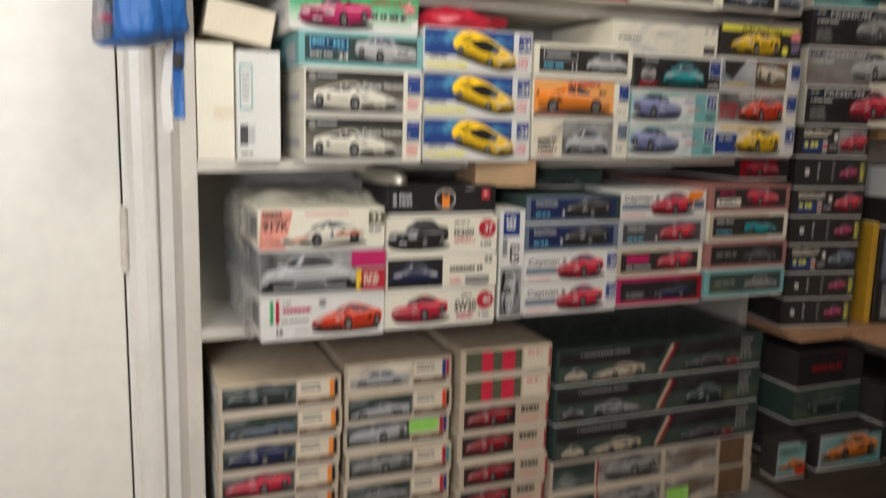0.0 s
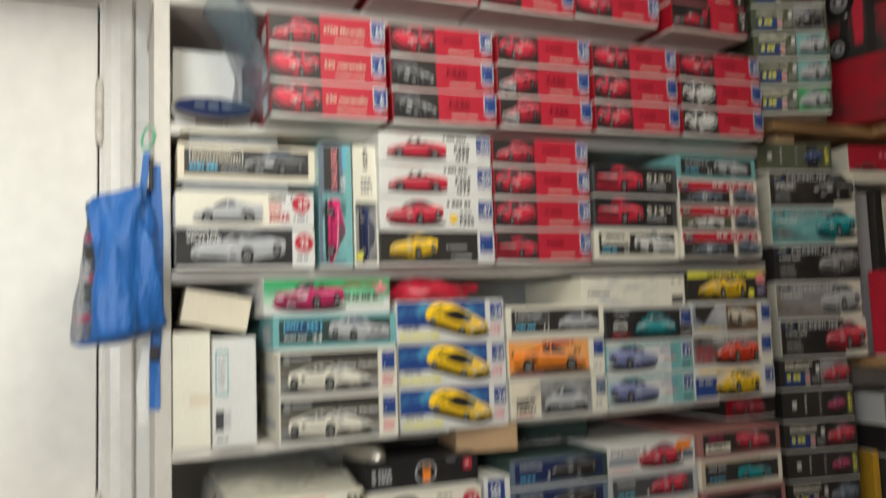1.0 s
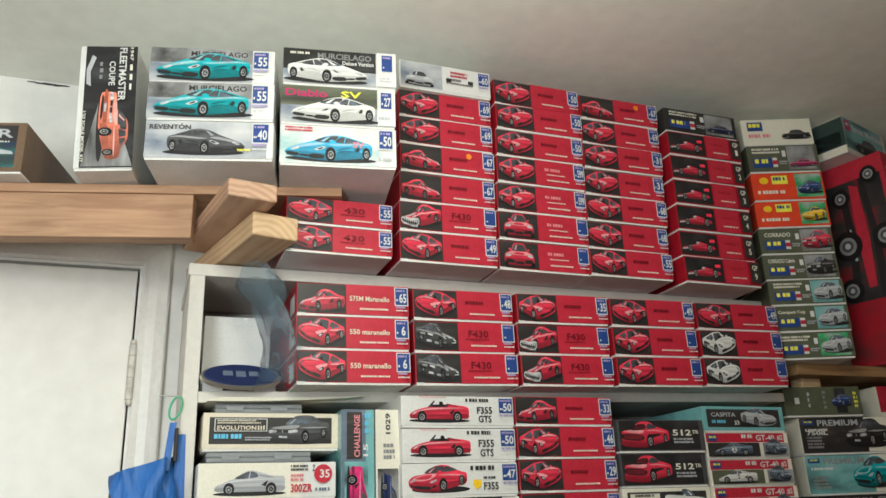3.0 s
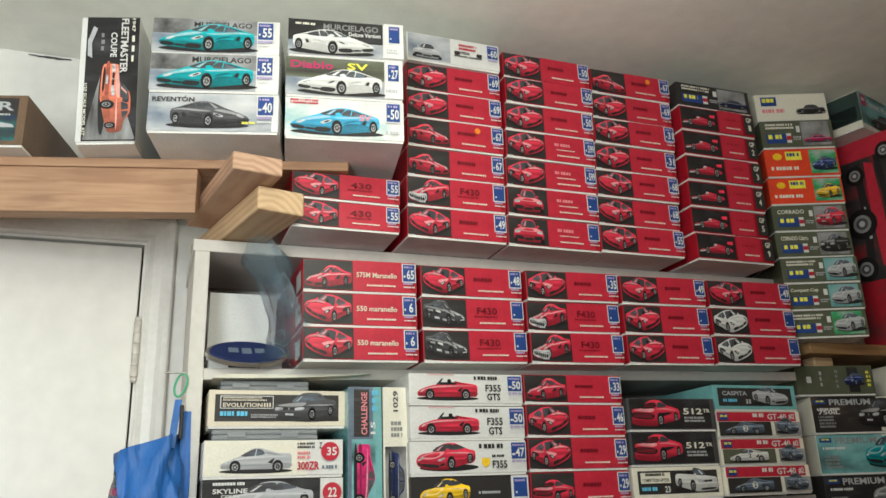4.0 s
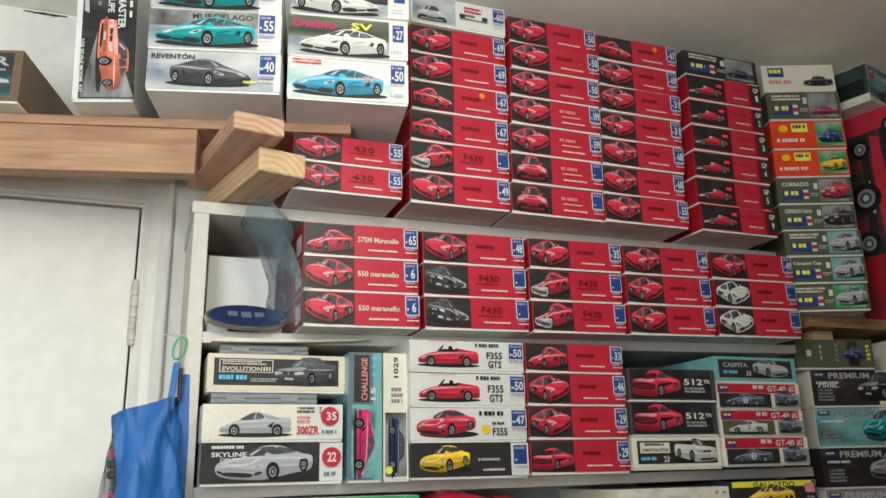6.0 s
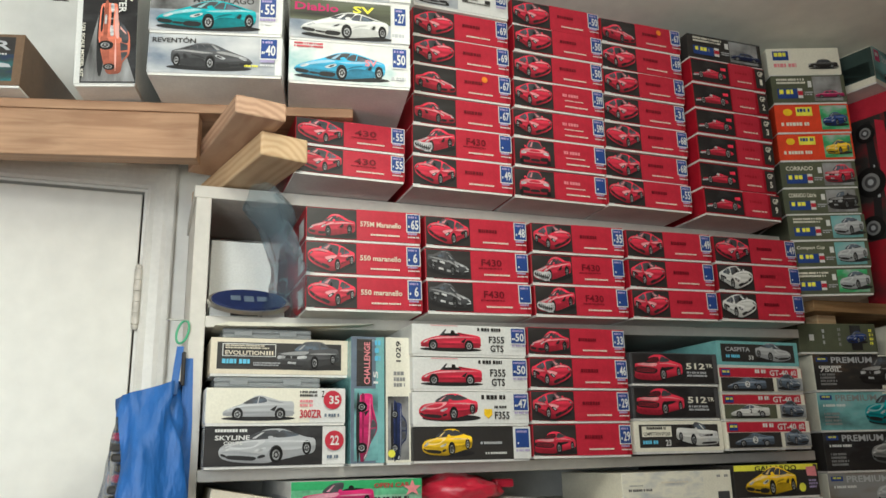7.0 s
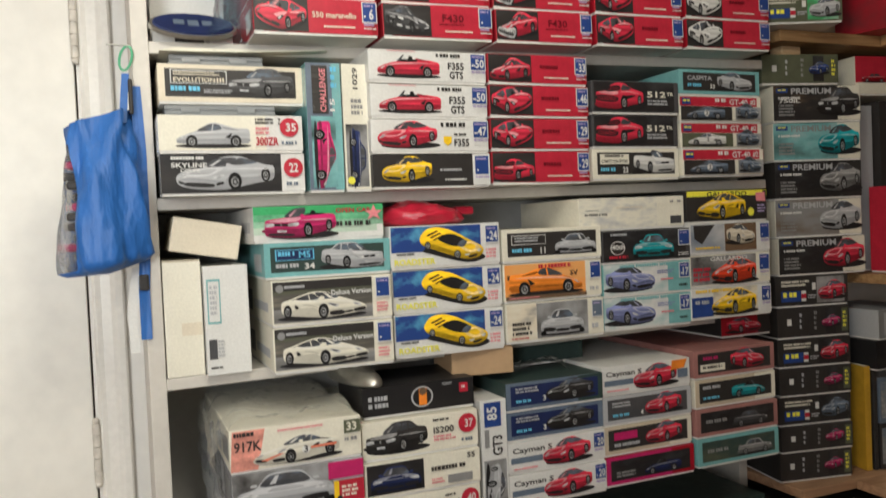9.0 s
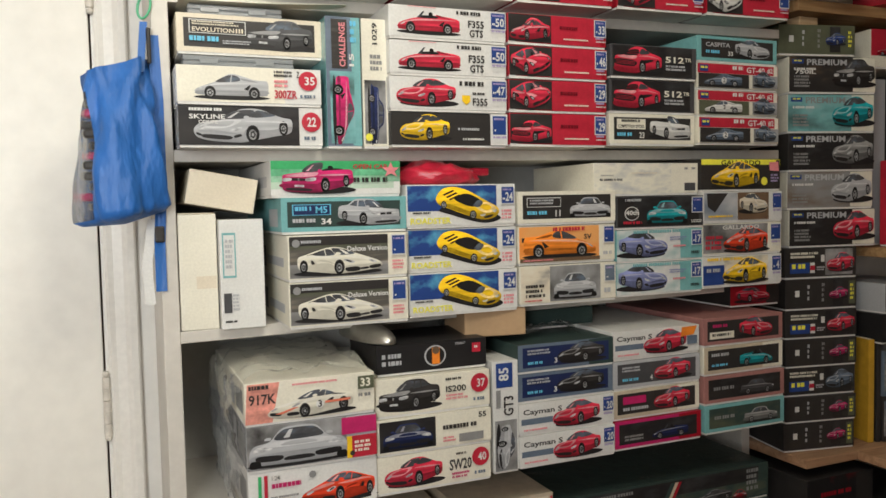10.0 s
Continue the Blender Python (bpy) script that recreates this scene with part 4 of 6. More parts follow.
stack(.851, 1.067, -.08, 1.7315, [.065] * 3, [red_end("", car="carred", flip=True), red_end("", flip=True), red_end("49")], lid="deepred", tilt=SLP)
stack(1.080, 1.309, -.08, 1.7365, [.065] * 3, [red_end("", "berlin", "white", True), red_end("", "berlin", "white", True), red_end("49")], lid="deepred", tilt=SLP)

# ---- boxes piled on top of the unit ----
TZ = 1.968
stack(.134, .346, -.11, TZ, [.0565, .0565], [red_end("55", dark="430"), red_end("55", dark="430")], lid="deepred")
stack(.366, .580, -.10, TZ, [.066] * 6 + [.068], [red_end("49"), red_end("", "shark", dark="F430"), red_end("67", "wedge", flip=True), red_end("67", "wedge", flip=True, sticker=True), red_end("69", flip=True), red_end("69", flip=True),
      [("r", 0, 0, 1, 1, "white", "end_panel"), ("r", .01, .02, .46, .98, BLURSKY, "picture_panel"), ("car", .06, .08, .30, "front", "silver", False, .62), ("bars", .55, .55, .78, .82, 2, "red"), ("t", .50, .38, .30, .14, "F1", "charcoal"), ("bars", .5, .28, .8, .36, 1, "charcoal")] + badge(.86, .40, .975, .90, "60")],
      lid=["deepred"] * 6 + ["white"], lean=0.0008, labels=[RED_LABEL.format("red sports")] * 6 + ["white model kit box with a silver car pictured"])
stack(.584, .800, -.10, TZ, [.0655] * 7, [red_end("", "front", pale=True), red_end("", "front", pale=True), red_end("599", flip=True, pale=True), red_end("599", flip=True, pale=True), red_end("50", flip=True), red_end("50", flip=True), red_end("50", flip=True)], lid="deepred", lean=0.0022)
stack(.800, 1.012, -.10, TZ, [.0645] * 7, [red_end("55"), red_end("68"), red_end("68"), red_end("31", flip=True), red_end("31", flip=True), red_end("69", flip=True), red_end("67", "wedge", flip=True, sticker=True)], lid="deepred", lean=0.0028)
stack(1.047, 1.260, -.10, TZ, [.0645] * 6 + [.066], [gp_end("9"), gp_end("5"), gp_end("4"), gp_end("3"), gp_end("2"), gp_end("1"), maker_end("charcoal", "navy", "sedan", "", BLURGREY)],
      lid=["deepred"] * 6 + ["charcoal"], lean=0.001, labels=["red and black model kit box, red racing car on its end"] * 6 + ["dark model kit box with a dark blue hatchback pictured"])

# ---- boxes on the plank over the door ----
PZ = 2.100
plank = root("wall_plank", pose(0, -.0775, 0, 0, 0, -12.6), "aged pine plank shelf with an apron over the door", "wall shelf")
part("plank", brick(-.60, .245, 0, .22, PZ - .018, PZ, .002, seg=2), WOOD, plank)
part("apron", brick(-.60, -.036, .002, .040, 1.994, PZ - .0185, .002, seg=2), WOOD, plank)


def timber_block(name, tail, tip, wide, z0, z1, label, wood):
    """A length of sawn softwood laid from tail to tip (plan), its corners eased."""
    d = Vector((tip[0] - tail[0], tip[1] - tail[1]))
    ln, ang = d.length, math.degrees(math.atan2(d.y, d.x))
    ob = part(name, brick(0, ln, -wide / 2, wide / 2, z0, z1, 0.004, seg=3), wood)
    ob.matrix_basis = pose(tail[0], tail[1], 0, 0, 0, ang)
    return tagged(ob, label, "timber")


timber_block("timber_block", (-0.002, 0.083), (0.058, -0.235), 0.088, 2.0150, 2.0480, "short pine stud laid flat, bracing the plank", PINKPINE)
timber_block("timber_block", (0.012, 0.20), (0.108, -0.172), 0.088, 1.9695, 2.0140, "short pine block lying on the shelf unit", PINE)

TEALS = [[("r", 0, 0, 1, 1, "white"), ("r", .0, .0, 1, 1, BLURSKY, "picture_panel"), ("car", .17, .12, .60, "lambo", "darkgrey", True, .95), ("t", .03, .76, .32, .16, "REVENT\u00d3N", "charcoal"), ("bars", .72, .16, .86, .24, 1, "lemon")] + badge(.84, .42, .96, .92, "40"),
         [("r", 0, 0, 1, 1, "white"), ("r", .0, .0, .82, .60, BLURSKY, "picture_panel"), ("r", .0, .56, .82, 1, BLURGREY, "picture_panel"), ("t", .32, .76, .46, .16, "MURCIELAGO", "charcoal"), ("car", .06, .07, .74, "lambo", "teal", False, .86)] + badge(.83, .42, .95, .92, "55"),
         [("r", 0, 0, 1, 1, "white"), ("r", .0, .0, .82, .60, BLURSKY, "picture_panel"), ("r", .0, .56, .82, 1, BLURGREY, "picture_panel"), ("t", .32, .76, .46, .16, "MURCIELAGO", "charcoal"), ("car", .06, .07, .74, "lambo", "teal", False, .86)] + badge(.83, .42, .95, .92, "55")]
stack(-.132, .094, -.189, PZ, [.0785, .0785, .075], TEALS, wraps=(1, 2), lid="white", deep=.37, turn=-13, labels=["white model kit box with a dark grey coupe pictured", "white model kit box with a turquoise coupe pictured", "film-wrapped white kit box with a turquoise coupe pictured"])
WHITES = [[("r", 0, 0, 1, 1, "white"), ("r", .0, .0, 1, 1, BLURAQUA, "picture_panel"), ("car", .05, .10, .74, "lambo", "azure", False, .86), ("bars", .04, .8, .3, .95, 2, "red"), ("t", .62, .45, .10, .16, "SV", "pink"), ("bars", .84, .1, .97, .22, 1, "silver")] + badge(.85, .46, .965, .93, "50", under=False),
          [("r", 0, 0, 1, 1, "silver"), ("r", .0, .0, .84, .50, BLURSKY, "picture_panel"), ("r", .0, .46, .84, 1, BLURSTREET, "picture_panel"), ("t", .04, .70, .36, .20, "Diablo", "magenta"), ("t", .52, .72, .18, .18, "SV", "lemon"), ("car", .10, .06, .72, "lambo", "white", False, .86), ("r", .845, 0, 1, 1, "white"), ("bars", .85, .1, .97, .24, 1, "silver")] + badge(.87, .46, .965, .90, "27", under=False),
          [("r", 0, 0, 1, 1, "silver"), ("r", .0, .0, .82, .46, BLURSKY, "picture_panel"), ("r", .0, .40, .82, 1, BLURDARK, "picture_panel"), ("t", .30, .74, .48, .17, "MURCIELAGO", "grey"), ("bars", .06, .80, .26, .90, 1, "ivory"), ("t", .52, .58, .28, .12, "Deluxe Version", "white"), ("car", .04, .06, .70, "lambo", "white", True, .86), ("r", .825, 0, 1, 1, "white"), ("bars", .85, .1, .97, .26, 2, "silver")] + badge(.87, .44, .965, .92, "", under=False)]
stack(.104, .320, -.221, PZ, [.0835, .0835, .0800], WHITES, lid="white", deep=.37, turn=-8.5, labels=["white model kit box with a bright blue coupe pictured", "silver model kit box with a white wedge coupe pictured", "black and white kit box with a white coupe pictured"])


def fleet_box():
    """A dark kit box stood on its end, its panel reading sideways."""
    w, h = .104, .262
    t = root("kit_box", pose(-.197, -.090, PZ + .0022, 0, -2.5, -12), "dark kit box stood on end with an orange coupe pictured", "model kit box", "model kit boxes on the shelves")
    part("lid", brick(-w / 2, w / 2, 0, .36, .004, h, .0012, seg=2), card("white"), t)
    part("tray", brick(-w / 2 + .002, w / 2 - .002, .002, .355, 0, .006), GREYCARD, t)
    printing(t, [("r", .10, .02, 1, 1, BLURDARK, "picture_panel"), ("poly", [(.12, .03), (.99, .03), (.70, .40), (.42, .62), (.30, .40)], photo("road_wash", "charcoal", "grey", "silver", 9.0, (2.5, 1, 0.6)))], w, h)
    bm = bmesh.new()
    for m, o, rd, layer in sorted(car_saloon(), key=lambda q: q[3]):
        pts = smooth(o) if rd else o
        flat(bm, [(-.014 + pz * .105, .022 + (1 - px) * .140) for px, pz in pts], -.0014 - STEP * .6 * layer, m)
    part("car_picture", bm, car_inks("coral"), t)
    printing(t, [("t", .70, .975, .44, .13, "FLEETMASTER", "white", 90), ("t", .53, .86, .20, .11, "COUPE", "white", 90), ("t", .885, .975, .11, .06, "1947", "ivory", 90), ("t", .125, .45, .40, .05, "1/25 SCALE MODEL KIT", "ivory", 90)], w, h, y=-.006)
    printing(t, [("poly", [(.14, .68), (.22, .66), (.20, .78), (.29, .90), (.22, .92), (.13, .80)], "silver"), ("bars", .36, .70, .42, .86, 3, "grey"), ("bars", .885, .60, .935, .84, 3, "ivory")], w, h, y=-.003)
    return t


fleet_box()
kit_box(-.545, -.333, -.015, PZ + .001, PZ + .104, [("r", .01, .02, .985, .98, "red"), ("r", .03, .60, .93, .94, "charcoal"), ("r", .03, .08, .93, .60, photo("sea", "navy", "darkteal", "teal", 12.0)), ("t", .66, .68, .24, .18, "ER", "silver"), ("poly", [(.5, .38), (.70, .48), (.90, .40), (.92, .34), (.72, .34)], "silver"), ("bars", .5, .56, .92, .61, 1, "white")],
        "brown", .34, "worn dark kit box with a sea picture and red border", turn=-14)

# ---- second shelf ----
Z2 = 1.448
EVO = framed("cream", "darkgrey", "saloon", [("r", .08, .48, .46, .84, "white"), ("r", .086, .50, .454, .82, "charcoal"), ("t", .10, .52, .28, .12, "EVOLUTION", "cream"), ("t", .39, .52, .05, .12, "III", "cream"), ("bars", .10, .67, .44, .80, 2, "cream"), ("bars", .08, .2, .28, .40, 1, "sky"), ("bars", .30, .2, .50, .32, 2, "silver")], flip=False, at=.47, wide=.46, tall=.64, lift=.14)
ZR = white_side("silver", "side", [("bars", .66, .72, .80, .92, 2, "charcoal"), ("t", .82, .74, .02, .18, "Z", "charcoal"), ("bars", .66, .42, .78, .66, 2, "pink"), ("t", .66, .14, .16, .24, "300ZR", "red")], "35", True, col="ivory", at=.12, wide=.50, tall=1.0)
SKY = [("r", 0, 0, 1, 1, "white"), ("r", .0, .0, .83, 1, BLURDARK, "picture_panel"), ("car", .10, .05, .68, "quarter", "silver", False, .56), ("bars", .07, .82, .30, .94, 1, "white"), ("t", .07, .66, .24, .12, "SKYLINE", "white"), ("t", .13, .54, .13, .09, "COUPE", "white"),
       ("disc", .915, .62, .26, "red"), ("t", .885, .50, .065, .25, "22", "white"), ("bars", .86, .1, .98, .24, 1, "slate")]
stack(.004, .246, -.055, Z2, [.071, .066], [SKY, ZR], lid="white", deep=.32, wraps=(0,), labels=["film-wrapped black kit box with a silver coupe pictured", "white model kit box with a silver hatchback pictured"])
kit_box(.010, .257, -.03, Z2 + .1585, Z2 + .2265, EVO, "cream", .30, "cream bordered kit box with a dark blue saloon pictured")


def case(x0, x1, y, z, label):
    """A flat clear-plastic display case with two clasps."""
    t = root("plastic_case", pose((x0 + x1) / 2, y, z), label, "plastic case", "plastic cases between boxes")
    w = (x1 - x0) / 2
    part("base", brick(-w, w, 0, .22, 0, .0085, .002), CLEAR, t)
    part("cover", brick(-w, w, .002, .22, .009, .0180, .002), CLEAR, t)
    for s in (-.55, .45):
        bm = brick(w * s - .016, w * s + .016, -.003, 0.001, .004, .013, .001)
        part("clasp", bm, CLEAR, t)


CLEAR, ct, cb = nodes_of("smoked_plastic")
cb.inputs["Base Color"].default_value, cb.inputs["Roughness"].default_value, cb.inputs["Transmission Weight"].default_value = (0.55, 0.58, 0.60, 1), 0.18, 0.55
bump(ct, cb, 40.0, 0.3)
case(.018, .205, -.035, Z2 + .1385, "grey clear plastic case between two kit boxes")
case(.030, .190, -.02, Z2 + .2275, "grey clear plastic case on a kit box")


def paper_sheets():
    """A loose fan of instruction sheets, each slightly curled."""
    t = root("instruction_bundle", pose(.135, -.015, Z2 + .2475), "loose bundle of white instruction sheets on a case", "paper")
    for i in range(5):
        bm = bmesh.new()
        n, z = 8, i * .0022
        rows = []
        for dz in (0, .0012):
            for yy in (-.02 + .004 * i, .20):
                rows.append([bm.verts.new((-.12 + .27 * k / n + i * .006, yy, z + dz + .010 * (k / n) ** 2 * (1 - i * .1))) for k in range(n + 1)])
        a, b, c, d = rows
        for k in range(n):
            bm.faces.new((a[k], b[k], b[k + 1], a[k + 1]))
            bm.faces.new((c[k], c[k + 1], d[k + 1], d[k]))
            bm.faces.new((a[k], a[k + 1], c[k + 1], c[k]))
        bm.faces.new((a[n], b[n], d[n], c[n]))
        part("instruction_sheet", bm, card("ivory"), t)


paper_sheets()


def standing_box(x0, x1, y, z0, z1, els, lid, label, wrap=False, deep=.36, turn=0.0):
    return kit_box(x0, x1, y, z0, z1, els, lid, deep, label, (), wrap, turn)


def up_picture(t, style, col, w, h, u0, v0, v1, scale, y=-.0016):
    bm = bmesh.new()
    for m, o, rd, layer in sorted(CARS[style](), key=lambda q: q[3]):
        pts = smooth(o) if rd else o
        flat(bm, [((u0 - .5) * w + pz * scale, (v0 + px * (v1 - v0)) * h) for px, pz in pts], y - STEP * .6 * layer, m)
    part("car_picture", bm, car_inks(col), t)


b = standing_box(.256, .319, -.06, Z2, Z2 + .231, [("r", 0, 0, 1, 1, "slate"), ("r", .10, .02, .80, .58, BLURTEAL, "picture_panel"), ("r", .16, .60, .62, .98, "charcoal"), ("t", .56, .615, .34, .18, "CHALLENGE", "pink", -90), ("t", .80, .62, .10, .14, "15", "white", -90), ("bars", .70, .78, .92, .97, 3, "sky")], "paleteal", "blue-grey kit box stood on edge, pink racing coupe pictured", True)
up_picture(b, "side", "magenta", .063, .231, .18, .03, .55, .13)
b = standing_box(.322, .370, -.06, Z2, Z2 + .231, [("r", 0, 0, 1, 1, "ivory"), ("r", .06, .02, .9, .52, BLURGREY, "picture_panel"), ("t", .60, .80, .17, .20, "1029", "charcoal", -90), ("bars", .3, .58, .8, .72, 3, "grey"), ("disc", .2, .07, .030, "lemon")], "ivory", "film-wrapped cream kit box stood on edge, dark saloon pictured", True)
up_picture(b, "sedan", "navy", .048, .231, .20, .04, .48, .09)

F355G = white_side("carred", "open", [("bars", .56, .74, .80, .92, 1, "charcoal"), ("t", .66, .40, .14, .24, "F355", "charcoal"), ("t", .67, .10, .12, .24, "GTS", "charcoal"), ("bars", .15, .92, .45, .97, 1, "pink")], "50", at=.07, wide=.52, tall=1.0, lift=.12)
F355B = white_side("carred", "quarter", [("bars", .58, .68, .82, .90, 1, "charcoal"), ("poly", [(.60, .46), (.67, .46), (.67, .28), (.635, .16), (.60, .28)], "yellow"), ("bars", .69, .44, .82, .56, 1, "charcoal"), ("t", .69, .14, .13, .24, "F355", "charcoal")], "47", at=.05, wide=.50, tall=.60, lift=.10)
F355Y = [("r", 0, 0, 1, 1, "charcoal"), ("car", .07, .12, .42, "quarter", "yellow", False, .60), ("bars", .56, .42, .80, .54, 1, "silver"), ("bars", .60, .12, .82, .22, 1, "white"), ("r", .845, 0, 1, 1, "white")] + badge(.865, .34, .985, .93, "")
stack(.367, .600, -.08, Z2 + .002, [.0645, .0640, .0645, .0615], [F355Y, F355B, F355G, F355G], lid=["charcoal", "white", "white", "white"], labels=["black model kit box with a yellow coupe pictured"] + ["white model kit box with a red sports car pictured"] * 3)
stack(.606, .825, -.08, Z2 + .005, [.0655, .064, .064, .060], [red_end("29", "tail"), red_end("29", flip=True), red_end("46", flip=True), red_end("33", "wedge")], lid="deepred", wraps=(1,))
TR = [("r", 0, 0, 1, 1, "darkgrey"), ("r", .02, .03, .98, .97, BLURDARK, "picture_panel"), ("car", .04, .10, .54, "tail", "carred", False, 1.0), ("t", .62, .48, .22, .20, "512", "ivory"), ("t", .85, .54, .08, .12, "TR", "ivory"), ("bars", .62, .2, .92, .4, 2, "silver")]
COMP = framed("ivory", "white", "cabrio", [("r", .07, .48, .40, .82, "ivory"), ("t", .085, .52, .30, .11, "COMPETITION SPYDER", "charcoal"), ("bars", .12, .67, .34, .80, 1, "charcoal"), ("bars", .07, .18, .26, .36, 1, "sky"), ("t", .32, .18, .06, .20, "23", "white")], at=.46, wide=.48, tall=.62)
stack(.836, 1.050, -.08, Z2 + .009, [.066, .0695, .069], [COMP, TR, TR], lid=["ivory", "darkgrey", "darkgrey"], wraps=(1, 2), labels=["cream bordered kit box with a white open car pictured"] + ["dark film-wrapped kit box with a red coupe pictured"] * 2)


def gt_end(body, flip=False, panel="charcoal"):
    return [("r", 0, 0, 1, 1, "ivory"), ("r", .0, .60, 1, .98, "red", "title_panel"), ("t", .60, .67, .23, .24, "GT-40", "white"), ("t", .86, .67, .07, .24, "#2", "white"), ("bars", .42, .68, .57, .92, 1, "white"), ("r", .02, .66, .12, .92, "blue", "maker_mark"), ("bars", .03, .72, .11, .86, 1, "lemon"), ("r", .0, .02, .62, .58, panel, "picture_panel"), ("car", .07, .06, .46, "side", body, flip, .78), ("disc", .30, .30, .13, "white"), ("t", .285, .22, .03, .18, "2", "charcoal"), ("r", .65, .04, .97, .56, BLURGREY, "picture_panel"), ("car", .67, .08, .27, "quarter", "slate", True, .62)]


CASP = framed("paleteal", "silver", "quarter", [("t", .09, .56, .30, .18, "CASPITA", "silver"), ("bars", .09, .22, .28, .42, 1, "sky"), ("t", .36, .22, .06, .18, "33", "white")], at=.46, wide=.44, tall=.60)
stack(1.058, 1.280, -.08, Z2 + .012, [.0605, .0575, .0575, .0575], [gt_end("slate"), gt_end("white", False, "olive"), gt_end("slate"), CASP], lid=["ivory", "ivory", "ivory", "paleteal"], wraps=(1,), labels=["white and red kit box with a blue racing coupe pictured", "film-wrapped white and red kit box, white racing coupe pictured", "white and red kit box with a blue racing coupe pictured", "pale teal kit box with a silver racing coupe pictured"])

# ---- third shelf ----
Z3 = 1.134
carton_cream = root("carton", pose(.034, .0, Z3), "plain cream carton stood on end with yellowed tape", "carton", "plain cartons")
part("body", brick(-.032, .032, 0, .22, 0, .202, .0015, seg=2), card("ivory"), carton_cream)
part("flap", brick(-.0315, .0315, .004, .21, .2025, .2045, .0005), card("cream"), carton_cream)
part("tape", brick(-.004, .030, -.0006, .0005, .072, .094), card("cream"), carton_cream, "yellowed adhesive tape")
t = root("carton", pose(.106, -.02, Z3), "white carton stood on end with printed labels", "carton", "plain cartons")
part("body", brick(-.038, .038, 0, .22, 0, .192, .0015, seg=2), card("white"), t)
printing(t, [("r", .06, .47, .36, .88, "paleteal"), ("r", .09, .49, .33, .86, "white", "shipping_label"), ("r", .06, .15, .24, .33, "darkgrey", "barcode_label"), ("bars", .08, .05, .36, .08, 1, "charcoal"), ("bars", .26, .16, .42, .32, 5, "silver"), ("bars", .12, .54, .30, .82, 6, "silver")], .076, .192)
t = root("carton", pose(.014, -.005, Z3 + .222, 0, 10.5, 0), "small plain cream carton lying tilted", "carton", "plain cartons")
part("body", brick(0, .118, 0, .20, 0, .061, .0015, seg=2), card("cream"), t)

OPENC = [("r", 0, 0, 1, 1, "white"), ("r", 0, .18, 1, .40, ink((.52, .66, .54), "pale_mint")), ("r", 0, .38, 1, .58, ink((.30, .55, .38), "mint")), ("r", 0, .56, 1, .78, ink((.14, .46, .25), "leaf")), ("r", 0, .76, 1, 1, "green"), ("car", .08, .05, .54, "cabrio", "magenta", False, .84), ("t", .62, .76, .28, .14, "OPEN CAR", "red"), ("bars", .62, .28, .94, .50, 1, "charcoal"), ("poly", [(.92, .98), (.94, .80), (.99, .80), (.95, .68), (.97, .52), (.92, .62), (.87, .52), (.89, .68), (.85, .80), (.90, .80)], "pink")]
M5 = framed("paleteal", "silver", "saloon", [("r", .08, .48, .38, .80, "sky"), ("r", .09, .50, .37, .78, "navy"), ("bars", .10, .54, .24, .74, 1, "sky"), ("t", .26, .54, .09, .20, "M5", "sky"), ("bars", .08, .2, .26, .38, 1, "silver"), ("t", .30, .2, .08, .18, "34", "white")], flip=True, bg="darkteal", at=.44, wide=.50, tall=.66, lift=.14)
DELUX = [("r", 0, 0, 1, 1, "ivory"), ("r", .01, .03, .83, .97, SEPIAFLOOR, "picture_panel"), ("r", .01, .34, .83, .80, SEPIA, "picture_panel"), ("r", .01, .76, .83, .97, "charcoal", "title_panel"), ("car", .07, .10, .70, "lambo", "ivory", True, .80), ("t", .48, .60, .34, .12, "Deluxe Version", "white"), ("bars", .10, .78, .30, .88, 1, "silver"), ("disc", .06, .82, .09, "grey"), ("bars", .86, .12, .98, .36, 3, "pink")] + badge(.86, .50, .97, .93, "", under=False)
stack(.170, .385, -.095, Z3 + .002, [.081, .081], [DELUX, DELUX], lid="ivory", side=[(.1, .3, .5, .5, "silver"), (.55, .2, .7, .7, "grey")], labels=["white kit box with a white coupe on a grey road"] * 2)
kit_box(.164, .390, -.085, Z3 + .1645, Z3 + .2270, M5, "paleteal", .36, "teal bordered kit box with a silver saloon pictured", side=[(.08, .2, .3, .7, "silver")])
kit_box(.149, .381, -.08, Z3 + .2275, Z3 + .2905, OPENC, "white", .36, "white and green kit box with a crimson convertible pictured", side=[(.1, .3, .6, .6, "silver")])
ROAD = [("r", 0, 0, 1, 1, "white"), ("r", .01, .36, .82, .97, BLURBLUE, "picture_panel"), ("car", .26, .06, .58, "diver", "yellow", False, 1.05), ("t", .03, .05, .36, .15, "ROADSTER", "lemon"), ("bars", .05, .27, .24, .34, 1, "charcoal"), ("bars", .86, .10, .97, .36, 3, "pink")] + badge(.86, .52, .975, .92, "24", under=False)
stack(.392, .615, -.08, Z3 + .004, [.0815] * 3, [ROAD] * 3, lid="white", labels=["white and blue kit box with a yellow roadster pictured"] * 3)
CNT = framed("ivory", "silver", "front", [("r", .08, .50, .42, .80, "white"), ("r", .085, .52, .415, .78, "charcoal"), ("bars", .11, .56, .38, .74, 2, "silver"), ("bars", .08, .2, .28, .38, 1, "sky"), ("t", .36, .2, .05, .2, "11", "white")], at=.52, wide=.42, tall=.46)
